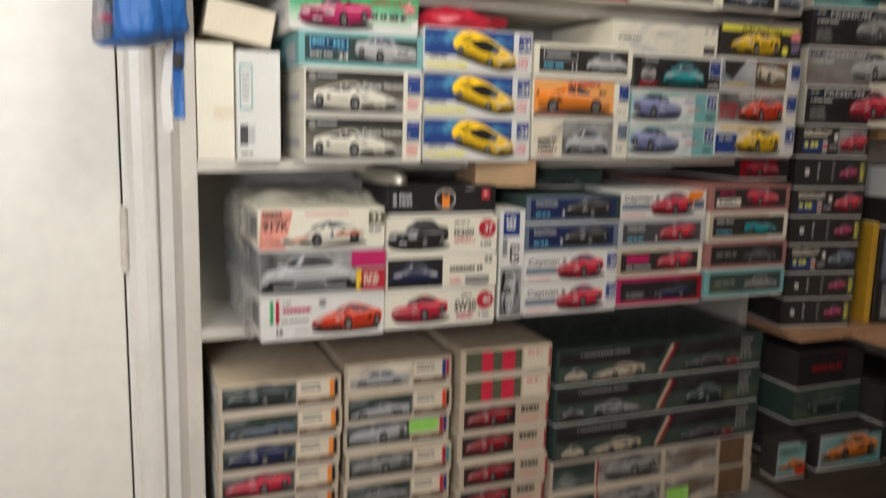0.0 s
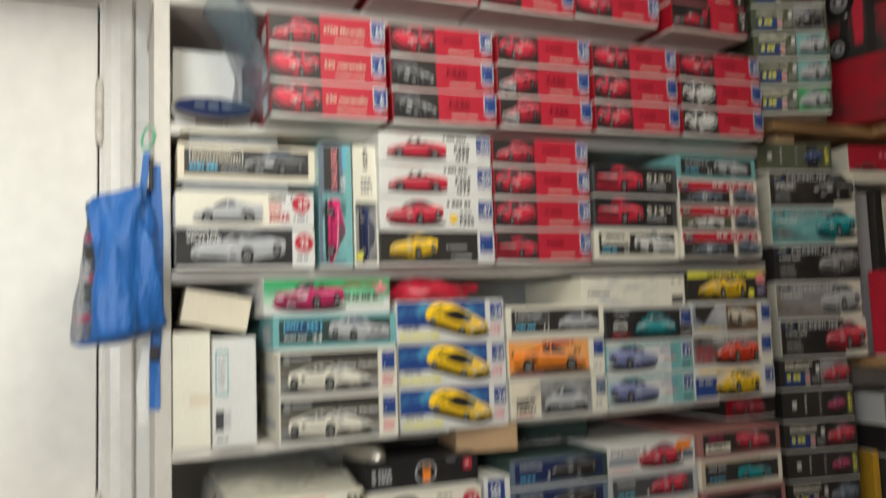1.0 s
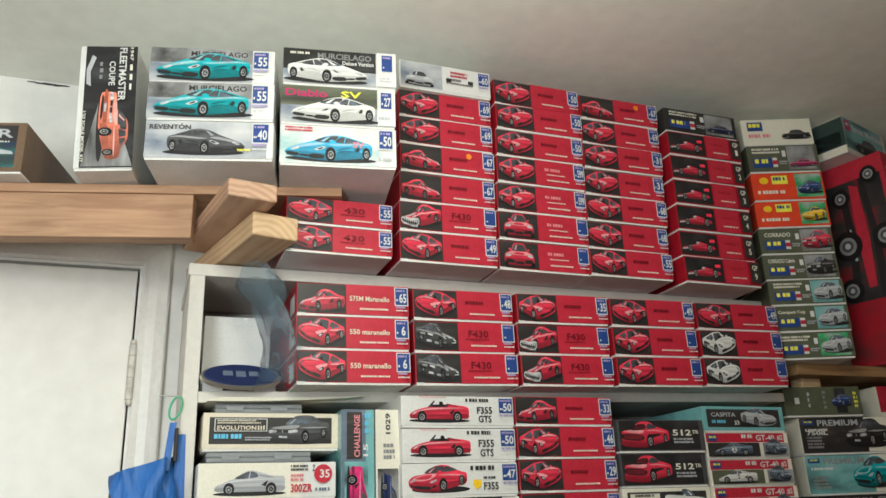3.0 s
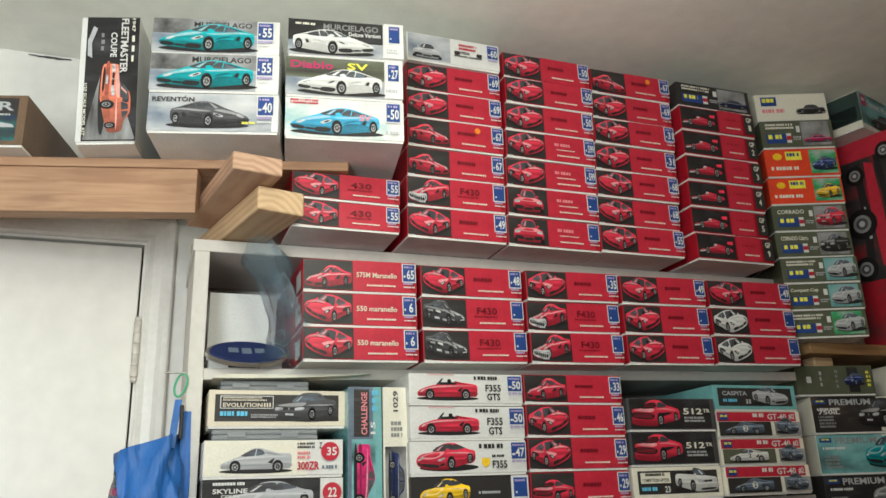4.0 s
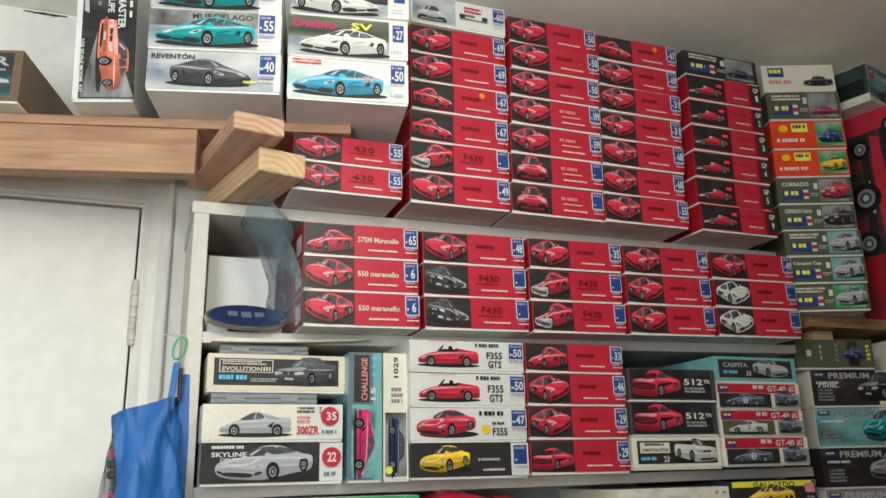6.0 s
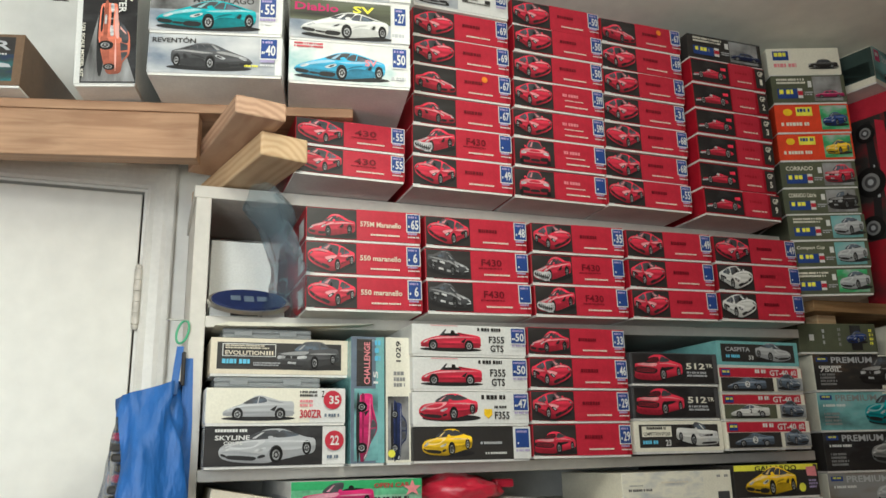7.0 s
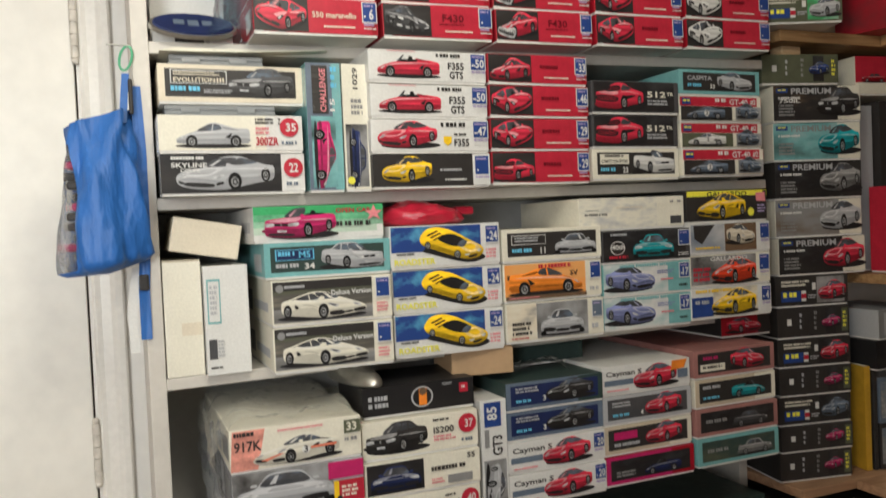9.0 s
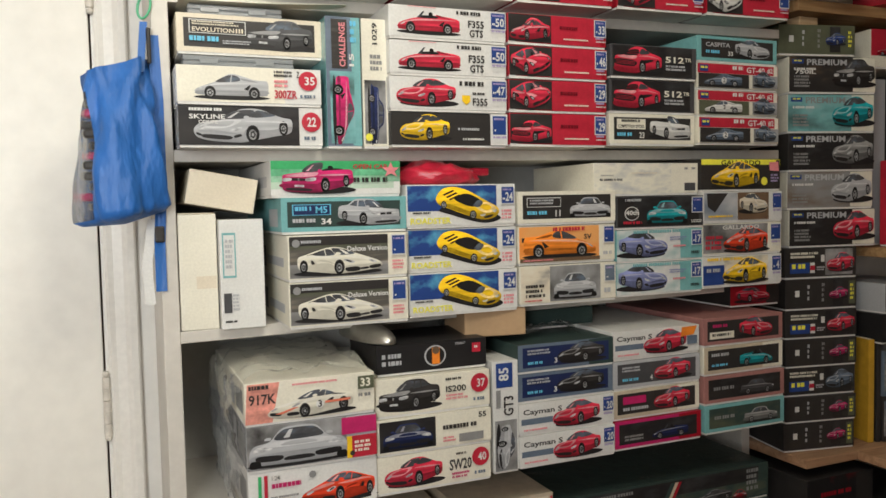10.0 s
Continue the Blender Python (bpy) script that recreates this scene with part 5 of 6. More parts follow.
SVO = [("r", 0, 0, 1, 1, "ivory"), ("r", .01, .10, .83, .97, photo("amber_wash", "orange", "apricot", "apricot", 6.0, (1, 1, 2)), "picture_panel"), ("poly", [(.035, .56), (.15, .56), (.15, .66), (.035, .68)], "charcoal"), ("car", .05, .12, .74, "side", "orange", True, .98), ("r", .01, .02, .83, .12, "brown"), ("bars", .34, .78, .76, .94, 1, "red"), ("t", .66, .60, .08, .14, "SV", "charcoal"), ("bars", .04, .03, .38, .09, 1, "pink"), ("bars", .86, .1, .98, .24, 1, "silver")] + badge(.87, .50, .97, .92, "", under=False)
SLV = [("r", 0, 0, 1, 1, "ivory"), ("r", .01, .03, .30, .97, photo("beige", "ivory", "cream", "grey"), "picture_panel"), ("r", .30, .03, .83, .97, BLURGREY, "picture_panel"), ("car", .34, .10, .44, "front", "silver", False, .56), ("bars", .05, .12, .26, .5, 3, "charcoal"), ("bars", .04, .04, .26, .1, 1, "red"), ("bars", .86, .1, .98, .3, 1, "silver")] + badge(.87, .50, .97, .92, "", "slate", under=False)
stack(.620, .842, -.08, Z3 + .009, [.079, .078, .067], [SLV, SVO, CNT], lid="ivory", wraps=(0,), labels=["film-wrapped kit box with a silver coupe pictured head-on", "cream kit box with an orange winged coupe pictured", "pale bordered kit box with a silver wedge car pictured"])
POL = [("r", 0, 0, 1, 1, BLURAQUA, "picture_panel"), ("car", .02, .10, .56, "quarter", "periwinkle", True, .62), ("bars", .18, .82, .78, .98, 1, "paleteal"), ("bars", .60, .60, .82, .74, 2, "periwinkle"), ("bars", .64, .36, .80, .46, 1, "pink"), ("bars", .85, .1, .97, .24, 1, "darkteal")] + badge(.86, .46, .97, .92, "17", under=False)
FORT = [("r", 0, 0, 1, 1, "darkgrey"), ("r", .01, .03, .99, .97, BLURDARK, "picture_panel"), ("car", .34, .10, .46, "front", "teal", False, .52), ("disc", .16, .45, .28, "white", .8), ("disc", .16, .45, .25, "charcoal", .8), ("t", .09, .40, .14, .16, "40th", "white"), ("bars", .06, .06, .28, .2, 1, "red"), ("bars", .08, .8, .3, .92, 1, "silver"), ("bars", .84, .08, .97, .2, 2, "white")] + badge(.85, .46, .97, .93, "", under=False)
stack(.846, 1.066, -.08, Z3 + .012, [.0695, .0690, .0690], [POL, POL, FORT], lid=["paleteal", "paleteal", "darkgrey"], wraps=(2,), labels=["white and aqua kit box with a lilac coupe pictured"] * 2 + ["dark kit box with a turquoise coupe pictured head-on"])
GY = [("r", 0, 0, 1, 1, "white"), ("r", .0, .03, .26, .70, "blue", "title_panel"), ("r", .26, .03, .82, .97, photo("beige", "ivory", "cream", "grey"), "picture_panel"), ("car", .24, .08, .56, "lambo", "yellow", False, 1.15), ("bars", .04, .8, .5, .95, 1, "yellow"), ("bars", .03, .4, .22, .6, 1, "silver")] + badge(.86, .42, .97, .92, "4")
GO = [("r", 0, 0, 1, 1, "ivory"), ("r", .01, .03, .82, .97, BLURGREY, "picture_panel"), ("car", .26, .06, .56, "lambo", "orangered", False, 1.15), ("t", .24, .80, .46, .14, "GALLARDO", "white"), ("bars", .03, .1, .24, .6, 3, "red")] + badge(.85, .42, .97, .92, "")
GW = [("r", 0, 0, 1, 1, "white"), ("r", .01, .03, .42, .97, BLURSKY, "picture_panel"), ("poly", [(.04, .95), (.30, .95), (.14, .3), (.05, .5)], "charcoal"), ("r", .42, .03, .82, .97, "brown", "picture_panel"), ("car", .44, .25, .36, "quarter", "cream", True, .6), ("bars", .05, .1, .4, .2, 1, "yellow")] + badge(.86, .42, .97, .92, "")
GB = [("r", 0, 0, 1, 1, "charcoal"), ("r", 0, .82, 1, 1, "lemon"), ("t", .24, .80, .50, .17, "GALLARDO", "black"), ("car", .12, .08, .60, "lambo", "yellow", False, 1.15), ("disc", .78, .26, .14, "lemon"), ("poly", [(.84, .9), (.96, .92), (.97, .6), (.85, .62)], "pink"), ("bars", .86, .2, .97, .5, 3, "lilac")]
stack(1.068, 1.290, -.08, Z3 + .017, [.0690, .0710, .0690, .0705], [GY, GO, GW, GB], lid=["white", "ivory", "white", "charcoal"], labels=["white and blue kit box with a yellow coupe pictured", "kit box with an orange coupe on grey pictured", "white kit box with two photographs of a coupe", "black and yellow kit box with a yellow coupe pictured"])
kit_box(.802, 1.064, -.07, Z3 + .2200, Z3 + .2875, [("r", 0, 0, 1, 1, photo("greycard", "silver", "ivory", "silver")), ("bars", .05, .38, .26, .50, 1, "darkgrey"), ("bars", .06, .56, .22, .62, 1, "grey"), ("r", .86, .08, .97, .34, "darkgrey", "barcode_label"), ("bars", .86, .74, .90, .86, 1, "grey"), ("bars", .93, .74, .97, .86, 1, "grey"), ("bars", .34, .62, .6, .7, 1, "cream")], "ivory", .25, "plain pale kit box lying with its printed back out")


def red_pouch():
    """A crumpled red plastic pouch, pinched at one end."""
    bm = bmesh.new()
    bmesh.ops.create_icosphere(bm, subdivisions=4, radius=1.0)
    for v in bm.verts:
        c = v.co
        n = noise.noise(c * 2.6) * .16 + noise.noise(c * 6.0) * .07
        k = 1.0 - .35 * max(0, c.x) ** 2
        v.co = Vector((c.x * (1 + n * .3) * .092, c.y * .08 * k * (1 + n), (max(-.55, c.z) + .55) * .029 * k * (1 + n * 1.6)))
    for f in bm.faces:
        f.smooth = True
    t = root("pouch", pose(.485, .01, Z3 + .2480), "crumpled red plastic pouch on top of boxes", "pouch")
    m, tree, bs = nodes_of("red_plastic")
    c, _ = wobble(tree, (0.55, 0.02, 0.05), 0.75, 1.15, 20.0)
    tree.links.new(c, bs.inputs["Base Color"])
    bs.inputs["Roughness"].default_value = .28
    bump(tree, bs, 30, .6, .006)
    part("body", bm, m, t)
    part("tail", brick(.075, .115, -.012, .012, .018, .034, .004, seg=2), m, t)


red_pouch()

# ---- fourth shelf ----
Z4 = .826
K917 = [("r", 0, 0, 1, 1, "ivory"), ("poly", [(.0, .0), (.20, .0), (.26, .98), (.02, .98)], ink((.72, .30, .24), "salmon")), ("t", .03, .46, .20, .26, "917K", "charcoal"), ("bars", .03, .78, .22, .94, 1, "charcoal"), ("car", .17, .06, .66, "wedge", "ivory", False, .85), ("poly", [(.22, .20), (.36, .32), (.40, .32), (.27, .18)], "coral"), ("poly", [(.60, .40), (.80, .42), (.80, .36), (.60, .34)], "coral"), ("disc", .56, .34, .10, "white"), ("t", .545, .26, .03, .18, "3", "charcoal"), ("bars", .35, .84, .8, .92, 1, "pink"), ("r", .86, .60, .99, .93, "olive"), ("t", .88, .66, .08, .22, "33", "ivory"), ("bars", .86, .36, .98, .5, 1, "grey")]
SIL = [("r", 0, 0, 1, 1, "silver"), ("r", 0, 0, .76, 1, BLURGREY, "picture_panel"), ("car", .02, .06, .74, "front", "silver", False, .52), ("r", .76, .0, 1, .52, "red"), ("r", .76, 0, .80, .52, "yellow"), ("r", .72, .58, 1, .98, "magenta"), ("bars", .82, .1, .96, .4, 3, "ivory"), ("disc", .80, .12, .06, "charcoal")]
F16 = [("r", 0, 0, 1, 1, "white"), ("car", .40, .10, .58, "lambo", "orangered", False, 1.0), ("r", .07, .36, .095, .92, "green"), ("r", .115, .36, .14, .92, "red"), ("t", .12, .10, .05, .16, "16", "charcoal"), ("bars", .17, .56, .40, .72, 1, "magenta"), ("bars", .16, .36, .40, .44, 1, "grey"), ("t", .17, .80, .06, .10, "1:24", "grey"), ("disc", .48, .82, .08, "grey"), ("bars", .26, .12, .38, .20, 1, "silver")]
FSLP = math.degrees(math.atan(.018 / 1.366))
stack(.086, .308, -.125, Z4 + .001, [.081, .078, .073], [F16, SIL, K917], lid=["white", "silver", "ivory"], wraps=(1,), side=[(.05, .25, .25, .8, "grey"), (.3, .2, .4, .9, "silver")], labels=["white kit box with a bright orange coupe pictured", "film-wrapped silver kit box with a racing prototype pictured", "cream kit box with a white racing coupe pictured"])
IS2 = white_side("charcoal", "saloon", [("bars", .60, .78, .78, .88, 1, "charcoal"), ("t", .60, .48, .18, .18, "IS200", "charcoal"), ("bars", .60, .24, .80, .42, 2, "pink")], "37", True, col="ivory", at=.03, wide=.52, tall=.60)
LX5 = [("r", 0, 0, 1, 1, "ivory"), ("r", .02, .06, .50, .94, BLURDARK, "picture_panel"), ("car", .05, .12, .42, "front", "navy", False, .52), ("bars", .56, .44, .94, .64, 1, "charcoal"), ("t", .88, .76, .07, .16, "55", "charcoal"), ("bars", .56, .12, .68, .3, 2, "pink"), ("r", .70, .10, .92, .34, "grey")]
SW = white_side("carred", "quarter", [("t", .62, .36, .20, .32, "SW20", "charcoal"), ("bars", .68, .76, .80, .86, 1, "charcoal"), ("bars", .64, .10, .82, .30, 2, "magenta")], "40", True, col="ivory", at=.06, wide=.50, tall=.50)
stack(.312, .535, -.12, Z4 + .004, [.070, .067, .071], [SW, LX5, IS2], lid="ivory", labels=["cream kit box with a red coupe pictured", "cream kit box with a dark blue saloon in a panel", "cream kit box with a black saloon pictured"])
kit_box(.322, .538, -.10, Z4 + .2128, Z4 + .2680, [("r", 0, 0, 1, 1, "black"), ("disc", .52, .50, .42, "silver", .9), ("disc", .52, .50, .36, "black", .9), ("r", .49, .2, .56, .8, "orange"), ("disc", .525, .7, .14, "brown"), ("r", .86, .50, .94, .84, "red", "maker_mark"), ("bars", .88, .6, .92, .74, 1, "white"), ("bars", .04, .2, .22, .7, 2, "silver"), ("bars", .70, .82, .80, .92, 2, "silver")], "black", .17, "black toy construction box lying upside down")
b = standing_box(.546, .599, -.11, Z4 + .006, Z4 + .221, [("r", 0, 0, 1, 1, "white"), ("r", .06, .0, .94, .46, BLURGREY, "picture_panel"), ("r", .12, .76, .78, .98, "blue", "number_badge"), ("t", .62, .82, .12, .40, "85", "white", -90), ("t", .80, .50, .18, .40, "GT3", "charcoal", -90), ("bars", .10, .48, .28, .74, 1, "grey")], "white", "white kit box stood on edge, silver coupe pictured")
up_picture(b, "quarter", "silver", .053, .215, .12, .03, .43, .08)
CAY = [("r", 0, 0, 1, 1, "white"), ("t", .04, .58, .40, .24, "Cayman S", "charcoal"), ("r", .02, .30, .34, .50, "slate"), ("car", .34, .08, .50, "quarter", "carred", False, .58), ("bars", .04, .06, .30, .16, 1, "pink")] + badge(.87, .44, .98, .93, "20")
CAYO = CAY[:5] + [("poly", [(.76, .6), (.92, .66), (.96, .98), (.78, .96)], "orange"), ("r", .84, .30, .96, .62, "slate")]
NVY = framed("slate", "charcoal", "quarter", [("bars", .09, .58, .36, .80, 2, "silver"), ("bars", .09, .2, .26, .36, 1, "sky"), ("t", .36, .24, .03, .2, "3", "white")], flip=False, bg="navy", at=.40, wide=.50, tall=.60)
stack(.600, .816, -.11, Z4 + .008, [.0625, .0625, .058, .057], [CAY, CAY, NVY, NVY], lid=["white", "white", "slate", "darkteal"], labels=["white kit box with a red coupe pictured"] * 2 + ["dark blue kit box with a black coupe pictured"] * 2)
R4 = framed("silver", "carred", "quarter", [("bars", .09, .56, .34, .78, 2, "silver"), ("bars", .09, .2, .30, .36, 1, "sky"), ("t", .40, .22, .03, .2, "4", "white")], flip=False, at=.46, tall=.58, bg="darkgrey")
R5 = framed("tan", "carred", "quarter", [("r", .10, .50, .36, .78, "magenta"), ("bars", .10, .2, .40, .38, 1, "silver")], flip=False, at=.46, tall=.58)
R6 = framed("magenta", "navy", "open", [("bars", .10, .22, .36, .46, 2, "grey")], flip=False, at=.42, tall=.9, bg=BLURDARK)
stack(.818, 1.036, -.11, Z4 + .011, [.061, .061, .061, .061], [R6, R5, R4, CAYO], lid=["deepred", "ivory", "silver", "white"], labels=["crimson bordered kit box with a blue open car pictured", "cream bordered kit box with a red coupe pictured", "silver bordered kit box with a red coupe pictured", "white kit box with a red coupe pictured"])
C1 = framed("paleteal", "grey", "sedan", [("bars", .10, .4, .40, .6, 1, "grey")], flip=True, bg=BLURGREEN, at=.48, tall=.9)
C2 = framed("dustypink", "darkgrey", "sedan", [("bars", .10, .4, .40, .6, 1, "grey")], flip=True, bg=BLURDARK, at=.44, tall=.9)
C3 = framed("tan", "teal", "open", [("bars", .08, .58, .36, .76, 1, "silver"), ("bars", .08, .22, .36, .36, 1, "sky")], flip=True, at=.44, tall=1.1)
C4 = framed("dustypink", "carred", "quarter", [("r", .06, .54, .36, .82, "charcoal"), ("bars", .10, .58, .32, .76, 1, "magenta"), ("r", .06, .22, .36, .48, "ivory"), ("bars", .09, .26, .32, .42, 1, "charcoal")], flip=True, at=.44, tall=.58)
stack(1.047, 1.268, -.11, Z4 + .015, [.0625] * 4, [C1, C2, C3, C4], lid=["paleteal", "dustypink", "ivory", "dustypink"], labels=["pale teal kit box with a grey saloon pictured", "dusty pink kit box with a dark saloon pictured", "cream kit box with a turquoise open car pictured", "pink bordered kit box with a red coupe pictured"])
t = root("carton", pose(.590, .03, Z4 + .262, 0, 0, -9), "small plain brown cardboard carton", "carton", "plain cartons")
part("body", brick(-.062, .062, -.10, .06, 0, .052, .0015, seg=2), KRAFT, t)
part("flap", brick(-.058, .058, -.098, -.02, .0522, .0536, .0005), KRAFT, t)


def film_sheet(name, m, w, d, label, seed, material, drape=0.0, cat="plastic bag"):
    """A loose crumpled sheet of clear film."""
    bm = bmesh.new()
    nx, ny = 40, 32
    g = [[None] * (ny + 1) for _ in range(nx + 1)]
    for i in range(nx + 1):
        for j in range(ny + 1):
            x, y = (i / nx - .5) * w, j / ny * d
            p = Vector((x * 14 + seed, y * 14, seed))
            z = .016 * noise.noise(p) + .010 * noise.noise(p * 2.7) + .004 * noise.noise(p * 6.5)
            edge = max(0, abs(x) / (w / 2) - .75) * 4
            g[i][j] = bm.verts.new((x, y, z + .012 - drape * edge * edge * .03))
    for i in range(nx):
        for j in range(ny):
            f = bm.faces.new((g[i][j], g[i + 1][j], g[i + 1][j + 1], g[i][j + 1]))
            f.smooth = True
    ob = part(name, bm, material)
    ob.matrix_basis = m
    return tagged(ob, label, cat)


FILM, ft, fb = nodes_of("clear_film")
fb.inputs["Base Color"].default_value = (.85, .87, .88, 1)
fb.inputs["Roughness"].default_value, fb.inputs["Transmission Weight"].default_value, fb.inputs["IOR"].default_value = .12, .92, 1.12
fb.inputs["Alpha"].default_value = .66
bump(ft, fb, 22, .8, .01)
BLUEFILM, bt, bb = nodes_of("blue_tinted_plastic")
bb.inputs["Base Color"].default_value = (.42, .62, .75, 1)
bb.inputs["Roughness"].default_value, bb.inputs["Transmission Weight"].default_value, bb.inputs["IOR"].default_value, bb.inputs["Alpha"].default_value = .12, .85, 1.12, .50
bump(bt, bb, 18, .5, .01)
film_sheet("film_bag", pose(.195, -.125, Z4 + .236), .235, .35, "crumpled clear film bag lying over kit boxes", 3.1, FILM, 1.0)
film_sheet("film_bag", pose(.082, -.118, Z4 + .118, 0, -90, 0), .225, .33, "crumpled clear film draped down the side of kit boxes", 5.7, FILM, 0.2)
film_sheet("film_bag", pose(.66, -.05, Z4 + .252), .24, .25, "crumpled clear film sheet on dark boxes", 8.3, FILM, 0.3)


def silver_lid():
    bm = bmesh.new()
    bmesh.ops.create_uvsphere(bm, u_segments=28, v_segments=14, radius=1.0)
    for v in bm.verts:
        v.co = Vector((v.co.x * .032, v.co.y * .10, max(-.1, v.co.z) * .030 + .003))
    for f in bm.faces:
        f.smooth = True
    ob = part("bottle_tin", bm, STEEL)
    ob.matrix_basis = pose(.332, -.01, Z4 + .270, 0, 0, 10)
    tagged(ob, "dull silver rounded tin lying between boxes", "tin")


silver_lid()
kit_box(.66, .86, .03, Z4 + .2495, Z4 + .290, [("r", 0, 0, 1, 1, "darkteal")], "darkteal", .24, "dark green flat box lying on other boxes")
kit_box(1.20, 1.345, -.02, Z4 + .2675, Z4 + .315, [("r", 0, 0, 1, 1, "deepred"), ("car", .1, .1, .7, "quarter", "carred", True, .5)], "charcoal", .25, "dark kit box with a red car pictured, lying back")

# ---- fifth shelf ----
Z5 = .325
PAN = photo("green_panel", "charcoal", "darkteal", "grey", 16.0, (0.7, 1, 2))


def ivory_end(car, style, strip=("orange", "charcoal"), flip=False, sticky=False, bg=PAN):
    e = [("r", 0, 0, 1, 1, "tan"), ("r", .03, .10, .62, .88, bg, "picture_panel"), ("car", .05, .14, .54, style, car, flip, .66), ("r", .63, .30, .94, .92, "cream"), ("bars", .66, .50, .84, .80, 2, "grey"), ("r", .63, .08, .94, .28, "brown"), ("bars", .70, .12, .86, .24, 1, "tan"), ("r", .90, .30, .935, .92, strip[0]), ("r", .94, .30, .965, .92, strip[1])]
    return e + ([("r", .60, .42, .88, .90, "lime", "sticky_note")] if sticky else [])


stack(.020, .244, -.06, Z5 + .004, [.0585] * 7, [ivory_end("navy", "quarter"), ivory_end("grey", "quarter"), ivory_end("slate", "sedan"), ivory_end("carred", "quarter"), ivory_end("navy", "quarter"), ivory_end("slate", "open"), ivory_end("darkteal", "quarter")], lid="tan", labels=["cream kit box with a dark car pictured, orange corner strip"] * 7, jit=.008, side=[(.05, .1, .9, .9, "white")])
stack(.254, .474, -.06, Z5 + .006, [.060] * 7, [ivory_end("silver", "quarter", ("red", "blue")), ivory_end("grey", "side", ("red", "blue")), ivory_end("grey", "sedan", ("red", "blue")), ivory_end("grey", "quarter", ("red", "teal")), ivory_end("silver", "quarter", ("red", "blue"), sticky=True), ivory_end("silver", "side", ("orangered", "charcoal")), ivory_end("silver", "sedan", ("blue", "red"), bg=photo("beige", "ivory", "cream", "grey"))], lid="tan", labels=["cream kit box with a silver car pictured on its end"] * 7, jit=.006)


def stripe_end():
    return [("r", 0, 0, 1, 1, "tan"), ("r", .05, .10, .66, .90, "olive", "picture_panel"), ("r", .22, .10, .34, .90, "carred"), ("r", .44, .10, .58, .90, "carred"), ("r", .68, .10, .95, .90, "cream"), ("bars", .72, .56, .92, .80, 1, "pink"), ("r", .965, .1, .985, .9, "red")]


def ruby_end():
    return [("r", 0, 0, 1, 1, "tan"), ("r", .05, .10, .62, .90, BLURDARK, "picture_panel"), ("car", .08, .18, .50, "quarter", "deepred", False, .5), ("bars", .68, .50, .92, .80, 1, "charcoal"), ("bars", .68, .2, .9, .36, 2, "pink"), ("r", .965, .1, .985, .9, "red")]


stack(.494, .700, -.06, Z5 + .008, [.061] * 7, [ruby_end(), ruby_end(), ruby_end(), ruby_end(), ruby_end(), stripe_end(), stripe_end()], lid="tan", labels=["cream kit box with a dark red car pictured"] * 5 + ["cream kit box with two bright red stripes"] * 2)


def long_end(white=True):
    e = [("r", 0, 0, 1, 1, "darkteal"), ("r", .01, .06, .99, .94, BLURDARK, "picture_panel"), ("r", .01, .06, .99, .52, BLURGREEN, "picture_panel"), ("poly", [(.445, .10), (.465, .10), (.525, .90), (.505, .90)], "darkteal"), ("poly", [(.465, .10), (.480, .10), (.540, .90), (.525, .90)], "tan"), ("poly", [(.480, .10), (.495, .10), (.555, .90), (.540, .90)], "deepred"), ("bars", .10, .74, .38, .88, 1, "grey"), ("bars", .88, .2, .95, .9, 4, "grey")]
    if not white:
        e += [("car", .03, .10, .10, "front", "darkgrey", False, .6), ("car", .17, .08, .22, "wedge", "grey", True, .8), ("car", .60, .10, .20, "quarter", "darkteal", False, .5)]
    if white:
        e += [("car", .16, .08, .24, "wedge", "tan", False, .66), ("car", .03, .08, .10, "front", "tan", False, .6), ("car", .58, .12, .22, "wedge", "darkgrey", False, .66), ("car", .80, .10, .07, "front", "deepred", False, .6)]
    return e


stack(.716, 1.272, -.06, Z5 + .010, [.074, .074, .086, .086, .082], [[("r", 0, 0, 1, 1, "tan"), ("r", .01, .08, .20, .92, PAN), ("r", .215, .08, .52, .92, photo("beige_dim", "brown", "grey", "cream", 14.0)), ("car", .24, .14, .26, "quarter", "grey", False, .5), ("r", .54, .08, .80, .92, photo("beige_dim", "brown", "grey", "cream", 14.0)), ("r", .82, .0, .95, 1, "brown"), ("r", .205, .0, .212, 1, "deepred"), ("bars", .56, .3, .78, .7, 3, "brown"), ("r", .55, .05, .66, .62, "lime", "sticky_note")], [("r", 0, 0, 1, 1, "tan"), ("r", .01, .08, .20, .92, PAN), ("r", .215, .08, .52, .92, photo("beige_dim", "brown", "grey", "cream", 14.0)), ("car", .24, .14, .26, "quarter", "grey", False, .5), ("r", .54, .08, .80, .92, photo("beige_dim", "brown", "grey", "cream", 14.0)), ("r", .82, .0, .95, 1, "brown"), ("r", .205, .0, .212, 1, "deepred"), ("bars", .56, .3, .78, .7, 3, "brown")], long_end(), long_end(False), long_end()], lid=["tan", "tan", "darkteal", "darkteal", "darkteal"], deep=.33, wraps=(2, 4), labels=["cream wide kit box with a green note stuck on", "cream wide kit box with dim photographs"] + ["dark green wide gift-set box with racing cars pictured"] * 3)

# bottom shelf, mostly unseen
for i, x in enumerate((.03, .28, .53, .78, 1.03)):
    stack(x, x + .22, -.05, .0815, [.065] * 3, [ivory_end("slate", "sedan")] * 3, lid="tan", labels=["cream kit box with a dark car pictured, orange corner strip"] * 3)

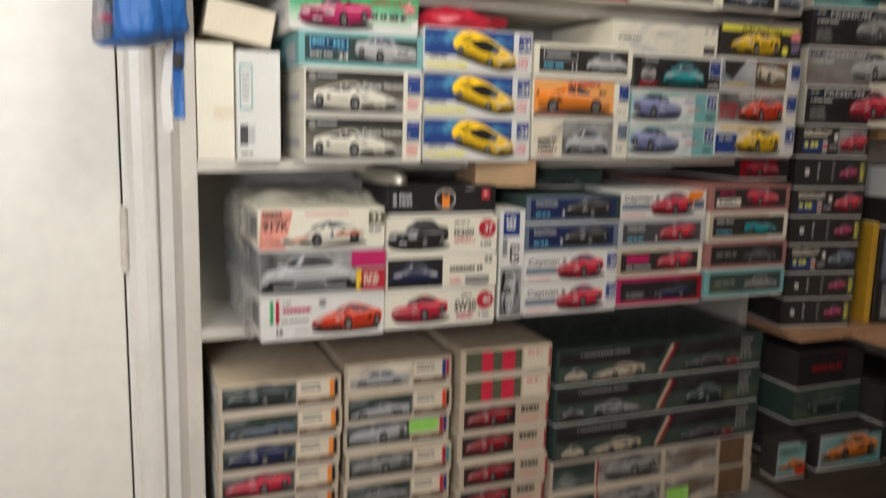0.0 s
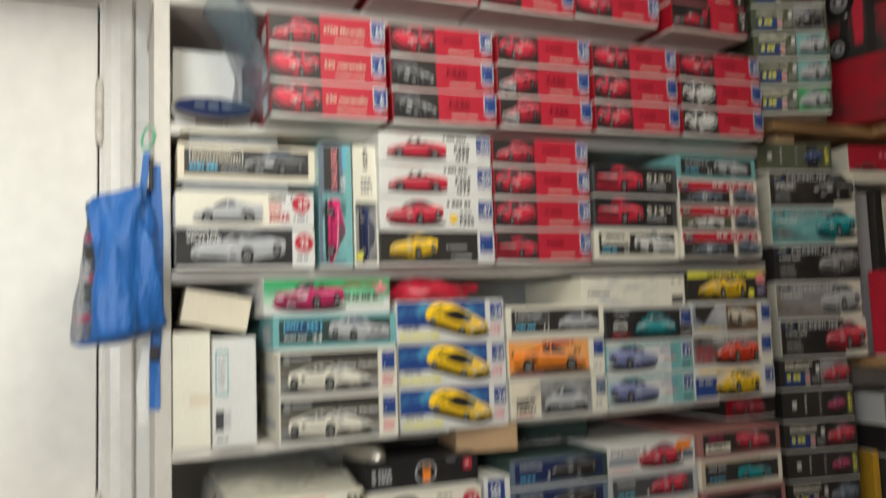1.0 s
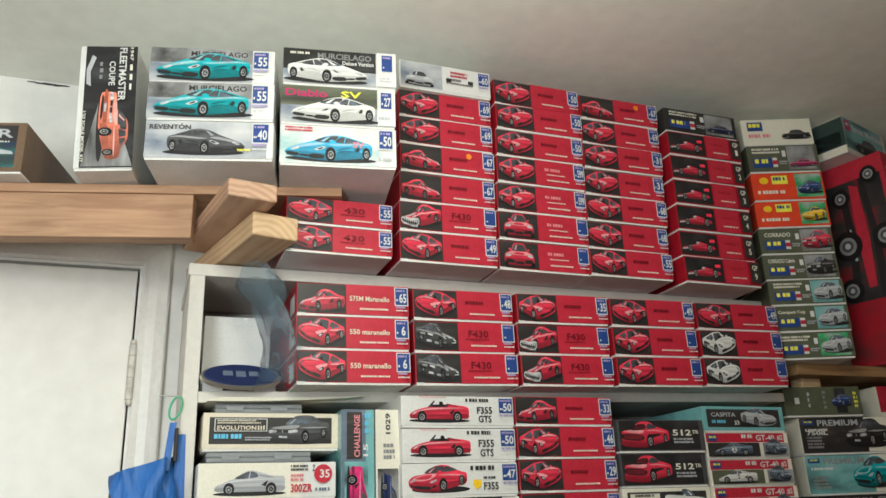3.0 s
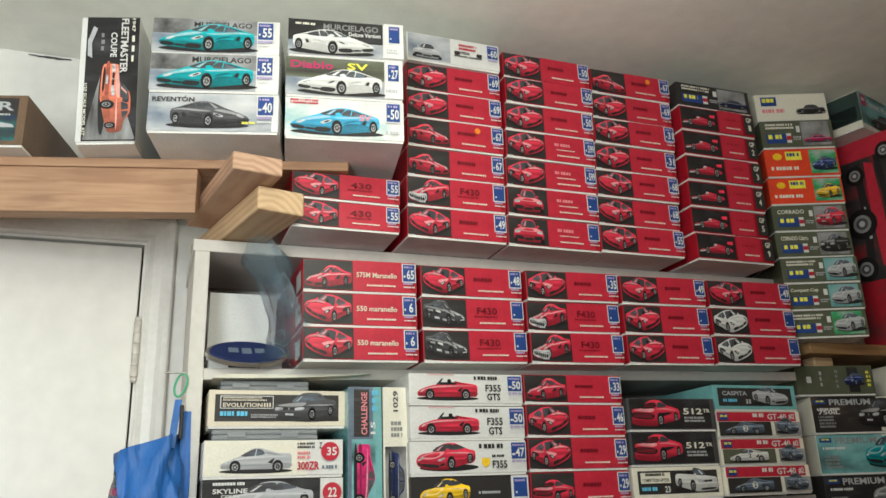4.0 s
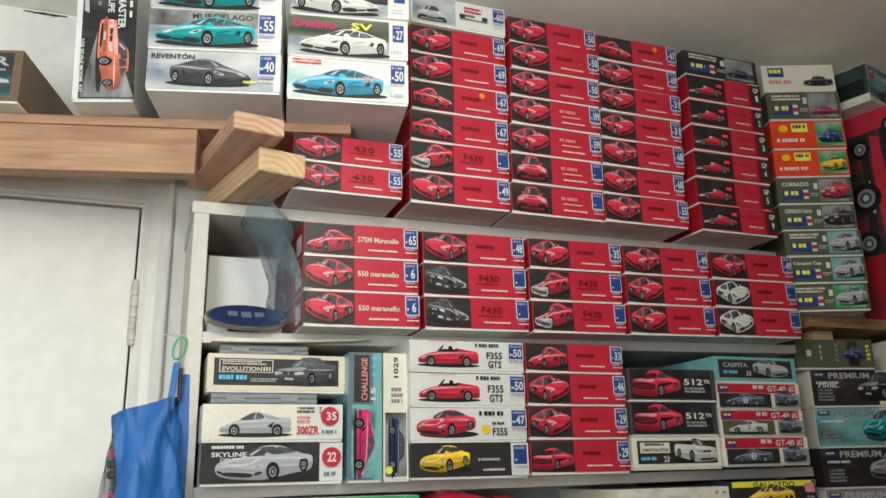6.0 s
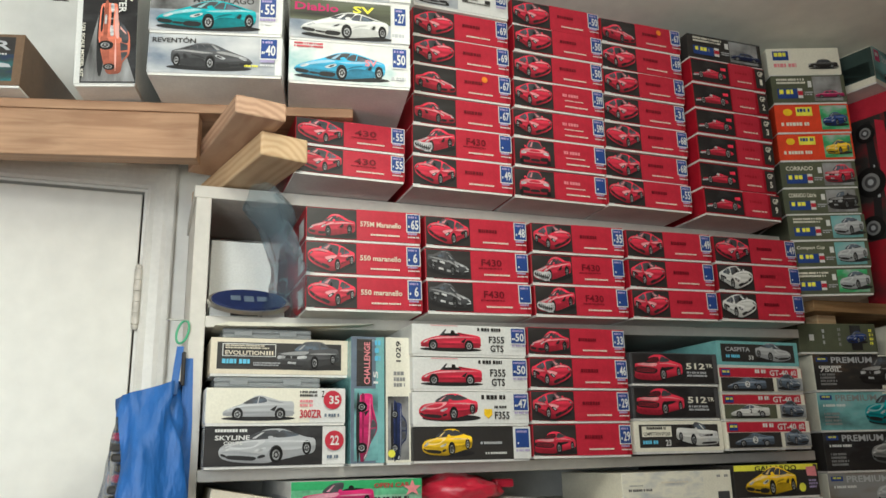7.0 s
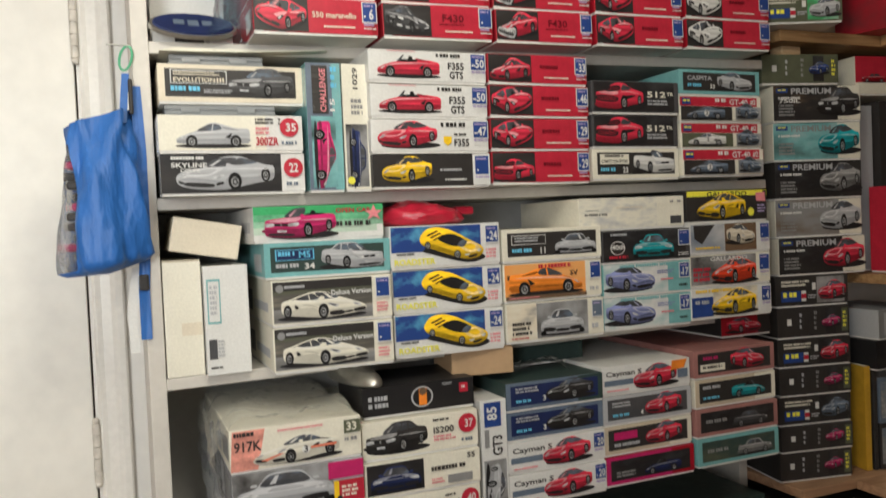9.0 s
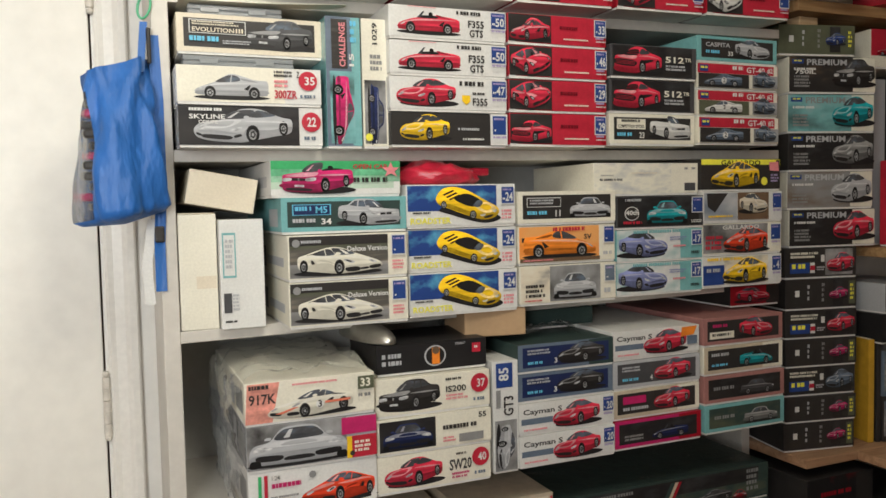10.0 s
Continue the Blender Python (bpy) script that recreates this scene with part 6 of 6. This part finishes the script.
# ---- left end of the first shelf: bag, card and oval badge ----
t = root("paper_pad", pose(.075, .105, 1.7195, 8, 0, 0), "blank white paper pad leaning on the shelf back", "paper pad")
part("sheet_block", brick(-.066, .066, 0, .008, .028, .165, .001), card("white"), t)
t = root("card_box", pose(.075, .02, 1.7192), "low grey card box under an oval badge", "box")
part("body", brick(-.068, .070, 0, .12, 0, .022, .001), GREYCARD, t)
part("label", brick(-.030, .020, -.001, .0, .004, .018), card("charcoal"), t)
t = root("oval_badge", pose(.075, -.008, 1.7445, 46, 0, 2), "dark blue oval badge with a bright metal rim", "badge")
bm = bmesh.new()
bmesh.ops.create_cone(bm, cap_ends=True, segments=48, radius1=.075, radius2=.073, depth=.007, matrix=Matrix.Diagonal((1, .48, 1, 1)))
part("rim", bm, STEEL, t)
bm = bmesh.new()
bmesh.ops.create_cone(bm, cap_ends=True, segments=48, radius1=.069, radius2=.066, depth=.004, matrix=Matrix.Translation((0, 0, .005)) @ Matrix.Diagonal((1, .46, 1, 1)))
part("face", bm, card("navy"), t)
bm = bmesh.new()
for k in range(3):
    brick(-.034 + k * .024, -.016 + k * .024, -.006 - .003 * (k % 2), .008, .0072, .0080, 0, bm)
part("mark", bm, card("slate"), t)


def blue_bag():
    """A clear blue-tinted bag standing pinched between pad and boxes."""
    bm = bmesh.new()
    nu, nv = 28, 22
    rows = []
    for j in range(nv + 1):
        v = j / nv
        r = []
        for i in range(nu):
            a = 2 * math.pi * i / nu
            wx = .018 + .020 * (1 - v) + .022 * math.exp(-((v - .85) / .16) ** 2)
            wy = .09 * (1 - .45 * v)
            p = Vector((math.cos(a) * 1.5, math.sin(a) * 1.5, v * 5))
            k = 1 + .35 * noise.noise(p) + .15 * noise.noise(p * 2.3)
            r.append(bm.verts.new((math.cos(a) * wx * k - .035 * v * v + .012 * math.sin(v * 5), math.sin(a) * wy * k, v * .238)))
        rows.append(r)
    for j in range(nv):
        for i in range(nu):
            f = bm.faces.new((rows[j][i], rows[j][(i + 1) % nu], rows[j + 1][(i + 1) % nu], rows[j + 1][i]))
            f.smooth = True
    ob = part("plastic_bag", bm, BLUEFILM)
    ob.matrix_basis = pose(.136, -.02, 1.7205)
    tagged(ob, "crumpled clear blue-tinted plastic bag standing on the shelf", "plastic bag")


blue_bag()

# ---- the blue bag on a hook on the unit's side ----
hang = root("hanging_bag", pose(-.034, .03, 1.69), "blue nylon drawstring bag with a clear side hung from a clip", "bag")
NYLON, nt, nb = nodes_of("blue_nylon")
c, _ = wobble(nt, (.020, .125, .42), .82, 1.12, 9.0)
nt.links.new(c, nb.inputs["Base Color"])
nb.inputs["Roughness"].default_value = .5
bump(nt, nb, 16, .85, .016, 3.0, (1.6, 1, .55))


def cloth_bag():
    bm = bmesh.new()
    nu, nv = 40, 30
    rows = []
    for j in range(nv + 1):
        v = j / nv
        r = []
        for i in range(nu):
            a = 2 * math.pi * i / nu
            wx = .045 + .017 * min(1, v * 1.5)
            wy = .030 + .045 * math.sin(min(1, v * 1.1) * math.pi * .55)
            fold = .012 * math.sin(a * 5 + v * 5 + 2 * math.sin(v * 4)) * (.5 + .5 * v) + .0035 * math.sin(a * 12 - v * 7) + .010 * noise.noise(Vector((math.cos(a) * 2, math.sin(a) * 2, v * 3)))
            close = 1.0 if v < .96 else max(.05, (1 - v) / .04)
            x = math.copysign(abs(math.cos(a)) ** .7, math.cos(a)) * (wx + fold) * close
            y = math.copysign(abs(math.sin(a)) ** .8, math.sin(a)) * (wy + fold) * close
            r.append(bm.verts.new((x - .054 + .006 * v, y - .03, -.105 - .262 * v + .018 * (x / .06) * (1 - v * .4))))
        rows.append(r)
    for j in range(nv):
        for i in range(nu):
            f = bm.faces.new((rows[j][i], rows[j][(i + 1) % nu], rows[j + 1][(i + 1) % nu], rows[j + 1][i]))
            f.smooth = True
            ang = 2 * math.pi * (i + .5) / nu
            f.material_index = 1 if (math.cos(ang) < -.72 and .12 < (j + .5) / nv < .93) else 0
    bmesh.ops.recalc_face_normals(bm, faces=bm.faces)
    return bm


part("pouch", cloth_bag(), [NYLON, FILM], hang)
for k in range(12):
    rr = random.Random(k)
    px, py, pz = -.112 + rr.uniform(0, .022), -.075 + rr.uniform(0, .06), -.345 + .017 * k
    part("packed_piece", brick(px, px + .022, py, py + .028, pz, pz + .013, .003), card("magenta" if k % 4 == 1 else "charcoal"), hang)


def ribbon(pts, wide, thick=.0012):
    bm = bmesh.new()
    prev = None
    for x, y, z in pts:
        row = [bm.verts.new((x - wide / 2, y, z)), bm.verts.new((x + wide / 2, y, z)), bm.verts.new((x + wide / 2, y + thick, z)), bm.verts.new((x - wide / 2, y + thick, z))]
        if prev:
            for k in range(4):
                bm.faces.new((prev[k], prev[(k + 1) % 4], row[(k + 1) % 4], row[k]))
        else:
            bm.faces.new(row)
        prev = row
    bm.faces.new(prev[::-1])
    bmesh.ops.recalc_face_normals(bm, faces=bm.faces)
    return bm


part("strap", ribbon([(-.006, -.036, -.03), (-.010, -.038, -.07), (-.014, -.05, -.115)], .012), NYLON, hang)
part("strap", ribbon([(.008, -.03, -.05), (.012, -.032, -.16), (.012, -.034, -.30), (.006, -.034, -.40), (.006, -.034, -.484)], .018), NYLON, hang)
part("buckle", brick(-.003, .004, -.044, -.038, -.100, -.040, .002), card("charcoal"), hang)
part("buckle", brick(-.002, .014, -.040, -.034, -.400, -.372, .003, seg=2), card("charcoal"), hang)
part("webbing", ribbon([(-.004, -.03, -.36), (-.016, -.03, -.44), (-.012, -.03, -.506)], .016), card("white"), hang, "white webbing tail of the bag")


def ring(rx, rz, tube, segs=30, sides=8):
    bm = bmesh.new()
    rows = []
    for i in range(segs):
        a = 2 * math.pi * i / segs
        c, n = Vector((math.cos(a) * rx, 0, math.sin(a) * rz)), Vector((math.cos(a), 0, math.sin(a)))
        rows.append([bm.verts.new(c + n * tube * math.cos(b_) + Vector((0, tube * math.sin(b_), 0))) for b_ in (2 * math.pi * k / sides for k in range(sides))])
    for i in range(segs):
        for k in range(sides):
            f = bm.faces.new((rows[i][k], rows[(i + 1) % segs][k], rows[(i + 1) % segs][(k + 1) % sides], rows[i][(k + 1) % sides]))
            f.smooth = True
    return bm


GREENMETAL = painted("green_anodised", (.08, .42, .22), .3, .9, 1.05, 30, 80, .05)
part("carabiner", ring(.0095, .021, .0022), GREENMETAL, hang, "green anodised carabiner", at=pose(-.004, -.035, -.004, 0, 14, 0))
nail = part("nail", brick(-.034, .004, -.0375, -.0345, .016, .019, .001), STEEL, hang)

# ---- the corner right of the unit ----
shelf_hi = root("corner_shelf", pose(0, 0, 0), "brown wooden corner shelf with kit boxes piled on it", "wall shelf")
part("plank", brick(1.394, EAST - .002, -.03, NORTH - .002, 1.779, 1.806, .002, seg=2), DARKWOOD, shelf_hi)
part("plank", brick(1.72, EAST - .002, -1.1, -.032, 1.779, 1.806, .002, seg=2), DARKWOOD, shelf_hi)
part("bracket", brick(1.44, 1.50, .01, .05, 1.738, 1.778, .003, seg=2), PINE, shelf_hi)
R1E = [maker_end("olive", "silver", "quarter", "", BLURMEADOW), maker_end("olive", "silver", "quarter", "Compact Cup", BLURTEAL), maker_end("olive", "silver", "quarter", "", BLURTEAL), maker_end("olive", "charcoal", "cabrio", "CORRADO Cabrio", BLURGREY), maker_end("olive", "carred", "saloon", "CORRADO", BLURGREY)]
ORG = [("r", 0, 0, 1, 1, "orangered"), ("disc", .17, .72, .16, "yellow", .8), ("r", .28, .58, .50, .9, "lemon"), ("bars", .30, .64, .48, .84, 1, "blue"), ("bars", .06, .14, .46, .34, 1, "ivory"), ("r", .60, .06, .97, .94, BLURMEADOW, "picture_panel")]
R1E += [ORG + [("car", .62, .18, .33, "quarter", "yellow", False, .66)], ORG + [("car", .62, .18, .33, "quarter", "blue", False, .66)], maker_end("olive", "magenta", "sedan", "", BLURGREY),
        [("r", 0, 0, 1, 1, "ivory"), ("r", .08, .55, .30, .9, "blue", "maker_mark"), ("bars", .1, .6, .28, .84, 1, "lemon"), ("bars", .08, .2, .4, .42, 1, "pink"), ("car", .56, .2, .40, "sedan", "charcoal", False, .9)]]
stack(1.3195, 1.5045, -.0815, 1.8068, [.066, .066, .066, .068, .070, .073, .079, .079, .079], R1E, lid=["olive"] * 5 + ["orangered"] * 2 + ["olive", "ivory"], deep=.29, lean=.0012, turn=-20, labels=["dark green kit box with a silver car photograph"] * 3 + ["dark green kit box with a dark car photograph", "dark green kit box with a red car photograph", "orange kit box with a yellow hatchback pictured", "orange kit box with a blue hatchback pictured", "dark green kit box with a crimson saloon pictured", "white kit box with a black saloon pictured"])


PREMGREY = photo("brown_haze", "black", "charcoal", "brown", 7.0)


def premium(body, style, bg, word="PREMIUM", tcol="silver"):
    return [("r", 0, 0, 1, 1, bg, "picture_panel"), ("t", .20, .76, .46, .17, word, tcol), ("r", .03, .80, .16, .92, "blue", "maker_mark"), ("bars", .05, .83, .15, .9, 1, "lemon"), ("bars", .05, .58, .32, .68, 1, "white"), ("bars", .05, .1, .26, .46, 4, "grey"), ("car", .50, .14, .48, style, body, False, .70)]


def spine_end(body, n=2, bg="charcoal"):
    """A box end printed to be read sideways."""
    e = [("r", 0, 0, 1, 1, bg, "end_panel"), ("r", .13, .40, .19, .62, "white", "price_label"), ("bars", .30, .2, .34, .8, 3, "silver"), ("bars", .50, .15, .54, .85, 4, "grey"), ("r", .66, .06, .80, .94, BLURDARK, "picture_panel"), ("r", .88, .1, .97, .9, "olive", "maker_mark"), ("bars", .90, .2, .95, .8, 4, "lemon")]
    return e + [("car", .60, .3, .26, "quarter", body, False, .6)]


stack(1.3935, 1.6285, -.022, 1.222, [.0915, .0915, .0920, .0930, .0885], [premium("carred", "quarter", BLURDARK), premium("silver", "quarter", photo("brown_mist", "brown", "grey", "grey", 6.0), "PREMIUM", "silver"), premium("grey", "quarter", BLURDARK), premium("teal", "quarter", BLURTEAL, "PREMIUM", "grey"), premium("charcoal", "saloon", PREMGREY) + [("t", .05, .50, .24, .12, "750iL", "white")]], lid=["ivory", "ivory", "charcoal", "ivory", "ivory"], deep=.26, turn=-11, wraps=(0, 1, 3), labels=["dark large kit box with a red sports car pictured", "grey film-wrapped large kit box with a grey car", "black large kit box with a black coupe pictured", "teal film-wrapped large kit box with a blue car", "dark large kit box with a black saloon pictured"])
stack(1.3650, 1.5700, -.021, 1.6795, [.0735], [spine_end("blue", 2, "olive")], lid="olive", deep=.26, turn=-11, labels=["dark green kit box lying on larger boxes"])
stack(1.3825, 1.5775, -.019, .722, [.0725, .0645, .0715, .070, .070, .0755, .0755], [spine_end("magenta"), spine_end("magenta"), maker_end("charcoal", "slate", "quarter", "", BLURDARK), spine_end("magenta"), maker_end("charcoal", "carred", "quarter", "", BLURDARK), spine_end("magenta"), maker_end("charcoal", "carred", "quarter", "", BLURGREY)], lid="charcoal", deep=.25, turn=-11, labels=["black kit box with small print on its end"] * 7)
# the lower corner shelf, carried on along the side wall
shelf_lo = root("corner_shelf", pose(0, 0, 0), "brown wooden corner shelf, low, with boxes on it", "wall shelf")
part("plank", brick(1.394, EAST - .002, -.06, NORTH - .002, .698, .720, .002, seg=2), WOOD, shelf_lo)
part("plank", brick(1.56, EAST - .002, -1.6, -.062, .698, .720, .002, seg=2), WOOD, shelf_lo)
# a middle plank on the side wall
shelf_mid = root("side_shelf", pose(0, 0, 0), "dark wooden plank on the side wall", "wall shelf")
part("plank", brick(1.632, EAST - .002, -1.1, .28, 1.192, 1.2155, .002, seg=2), DARKWOOD, shelf_mid)


def big_red_box():
    """The large red kit box stood on edge, its chassis picture turned to the door."""
    hi, wd, th = .550, .185, .11
    t = root("kit_box", pose(1.676, -.16, 1.8065, 0, 0, -74), "large red kit box stood on edge with a car chassis pictured", "model kit box", "model kit boxes on the shelves")
    part("lid", brick(-wd, 0, 0, th, 0, hi, .0015, seg=2), card("red"), t)
    face = new("picture_side")
    face.parent = t
    face.matrix_basis = pose(-wd / 2, 0, 0)
    els = [("r", .0, .0, 1, .30, photo("crimson_dark", "charcoal", "deepred", "black", 5.0, (1, 1, 1)), "picture_panel"), ("r", .06, .30, .94, .90, photo("chassis_dark", "black", "charcoal", "deepred", 9.0, (1, 1, 1)), "picture_panel"), ("poly", [(.47, .36), (.58, .36), (.62, .60), (.60, .86), (.48, .88), (.45, .60)], "red"), ("poly", [(.24, .30), (.34, .30), (.44, .60), (.42, .88), (.32, .88), (.32, .60)], "black"), ("poly", [(.62, .30), (.74, .30), (.76, .60), (.70, .90), (.62, .90), (.66, .60)], "black"), ("poly", [(.36, .50), (.40, .50), (.39, .66), (.37, .66)], "silver")]
    for u, v, r in ((.30, .58, .070), (.24, .36, .055), (.34, .82, .045), (.80, .90, .040), (.86, .58, .060)):
        els += [("disc", u, v, r, "tyre", 1.05), ("disc", u, v, r * .60, "grey", 1.05), ("disc", u, v, r * .40, "darkgrey", 1.05), ("disc", u, v, r * .2, "silver", 1.05)]
    printing(face, els, wd, hi, nest=False)
    side = new("title_side")
    side.parent = t
    side.matrix_basis = pose(0, th / 2, 0, 0, 0, 90)
    printing(side, [("r", .36, .03, .98, .97, "ivory", "picture_panel"), ("r", .42, .70, .94, .94, BLURGREY), ("r", .42, .46, .94, .68, BLURGREY), ("r", .42, .18, .94, .44, BLURDARK), ("t", .30, .22, .70, .20, "Phaeton Street Rod", "white", -90), ("r", .5, .04, .9, .14, "lemon")], th, hi, nest=False)
    return t


big_red_box()
kit_box(1.595, 1.825, -.099, 2.3570, 2.4620, [("r", 0, 0, 1, 1, "ivory"), ("r", .0, .08, 1, 1, BLURTEAL, "picture_panel"), ("r", .04, .62, .16, .94, "magenta", "maker_mark"), ("bars", .06, .70, .14, .86, 1, "white"), ("t", .19, .66, .74, .20, "Street Machines", "white"), ("car", .20, .08, .66, "sedan", "charcoal", False, .8)], "ivory", .22, "green and white kit box with a black saloon pictured", side=[(.0, .20, 1, .98, "darkteal"), (.05, .24, .7, .62, "black")], turn=17)
# the side wall's dim shelf: boxes and cases end on
kit_box(1.668, 1.86, -.01, 1.662, 1.760, [("r", 0, 0, 1, 1, "red"), ("r", 0, 0, 1, .30, "ivory"), ("car", .1, .3, .4, "sedan", "deepred", False, .8), ("bars", .5, .6, .9, .8, 1, "pink")], "ivory", .22, "red and white kit box under the corner plank", turn=-6)
kit_box(1.690, 1.745, .02, 1.2165, 1.64, [("r", 0, 0, 1, 1, "silver")], "silver", .2, "tall plain pale grey box stood upright")
kit_box(1.750, 1.775, .0, 1.2165, 1.65, [("r", 0, 0, 1, 1, "charcoal")], "charcoal", .2, "tall thin black case stood upright")
kit_box(1.780, 1.90, .0, 1.2165, 1.63, [("r", 0, 0, 1, 1, "ivory"), ("r", .1, .5, .9, .9, BLURGREY)], "ivory", .2, "tall white box stood upright with a grey picture")
kit_box(1.680, 1.86, -.12, 1.2165, 1.43, [("r", 0, 0, 1, 1, "ivory"), ("r", 0, 0, .10, 1, "red"), ("r", .16, .40, 1, .72, "blue"), ("r", .16, .74, 1, .96, "charcoal"), ("r", .16, .05, 1, .36, photo("beige", "ivory", "cream", "grey"))], "red", .10, "red edged box with a blue band stood upright")


def book(x, y, z, thick, high, deep, col, label):
    t = root("book", pose(x, y, z, 0, 0, -12), label, "book", "books on the corner shelf")
    part("cover", brick(0, thick, 0, deep, 0, high, .0015, seg=2), card(col), t)
    part("pages", brick(.003, thick - .003, .004, deep + .001, .003, high + .0005), card("ivory"), t)


book(1.634, -.03, .7215, .017, .262, .20, "mustard", "yellow spined book standing on the corner shelf")
book(1.657, -.035, .7215, .012, .270, .20, "charcoal", "thin black book standing on the corner shelf")
# dark film cases piled two deep, spines out
z = .7215
for k, (hh, c) in enumerate(((.115, "charcoal"), (.115, "slate"), (.02, "darkgrey"))):
    for m in range(5):
        x = 1.674 + m * .034
        t = root("film_case", pose(x, -.04 - .004 * m, z, 0, 0, -6), "dark plastic film case with a printed spine", "film case", "film cases on the corner shelf")
        part("cover", brick(0, .032, 0, .19, 0, hh, .0015), card(c if m != 1 else "darkgrey"), t)
        if hh > .05:
            part("spine_label", brick(.004, .028, -.0008, .001, hh * .12, hh * .9), photo("spine_grey", "slate", "grey", "silver", 30.0), t)
    z += hh + .0005
kit_box(1.655, 1.84, -.05, z, z + .075, [("r", 0, 0, 1, 1, BLURDARK)], "black", .2, "black box lying on film cases")
kit_box(1.665, 1.84, -.05, z + .0755, z + .150, [("r", 0, 0, 1, 1, "grey"), ("r", .10, .1, .2, .9, "silver"), ("r", .2, .1, .25, .9, "slate")], "silver", .2, "grey and white box lying on a black box")
t = root("carton", pose(1.66, -.26, .7215, 0, 0, -8), "plain cream carton on the corner shelf", "carton", "plain cartons")
part("body", brick(0, .24, 0, .18, 0, .115, .002, seg=2), card("ivory"), t)
part("flap", brick(.003, .237, .002, .176, .1153, .1170, .0005), card("cream"), t)

# under the low corner shelf
lower = root("corner_cabinet", pose(0, 0, 0), "dark low shelf below the corner plank", "wall shelf")
SHELFDARK = timber("near_black_board", (0.030, 0.022, 0.017), (0.055, 0.040, 0.030), (0.5, 6, 6))
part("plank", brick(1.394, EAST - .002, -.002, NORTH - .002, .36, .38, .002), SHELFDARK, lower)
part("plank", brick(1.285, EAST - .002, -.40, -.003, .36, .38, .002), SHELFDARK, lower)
stack(1.40, 1.62, -.055, .381, [.105, .090, .092], [[("r", 0, 0, 1, 1, BLURDARK), ("bars", .1, .3, .5, .6, 2, "grey")], [("r", 0, 0, 1, 1, BLURGREEN), ("car", .2, .2, .6, "sedan", "darkteal", False, .9)], [("r", 0, 0, 1, 1, photo("maroon_dark", "black", "black", "deepred", 6.0, (1, 1, 1))), ("bars", .2, .4, .7, .6, 1, "deepred")]], lid=["charcoal", "darkteal", "charcoal"], deep=.33, labels=["dark kit box below the corner shelf", "dark green kit box below the corner shelf", "dark crimson kit box below the corner shelf"])
stack(1.63, 1.86, -.12, .381, [.10, .10], [[("r", 0, 0, 1, 1, BLURDARK), ("car", .2, .2, .6, "quarter", "orange", False, .6)], [("r", 0, 0, 1, 1, BLURDARK)]], lid="charcoal", deep=.33, labels=["dark kit box with an orange car pictured", "plain dark kit box below the corner shelf"])

for x0, x1, mark in ((1.296, 1.386, "orangered"), (1.430, 1.640, "paleteal")):
    kit_box(x0, x1, -.118, .381, .478, [("r", .03, .06, .97, .94, "silver", "border_panel"), ("r", .06, .12, .94, .88, photo("orange_haze", "olive", "paleteal", "silver", 9.0)), ("r", .62, .08, .94, .40, mark), ("car", .08, .22, .80, "wedge", "orange", False, 1.0)],
            "charcoal", .055, "small dark box with an orange car on a pale panel", turn=-4)
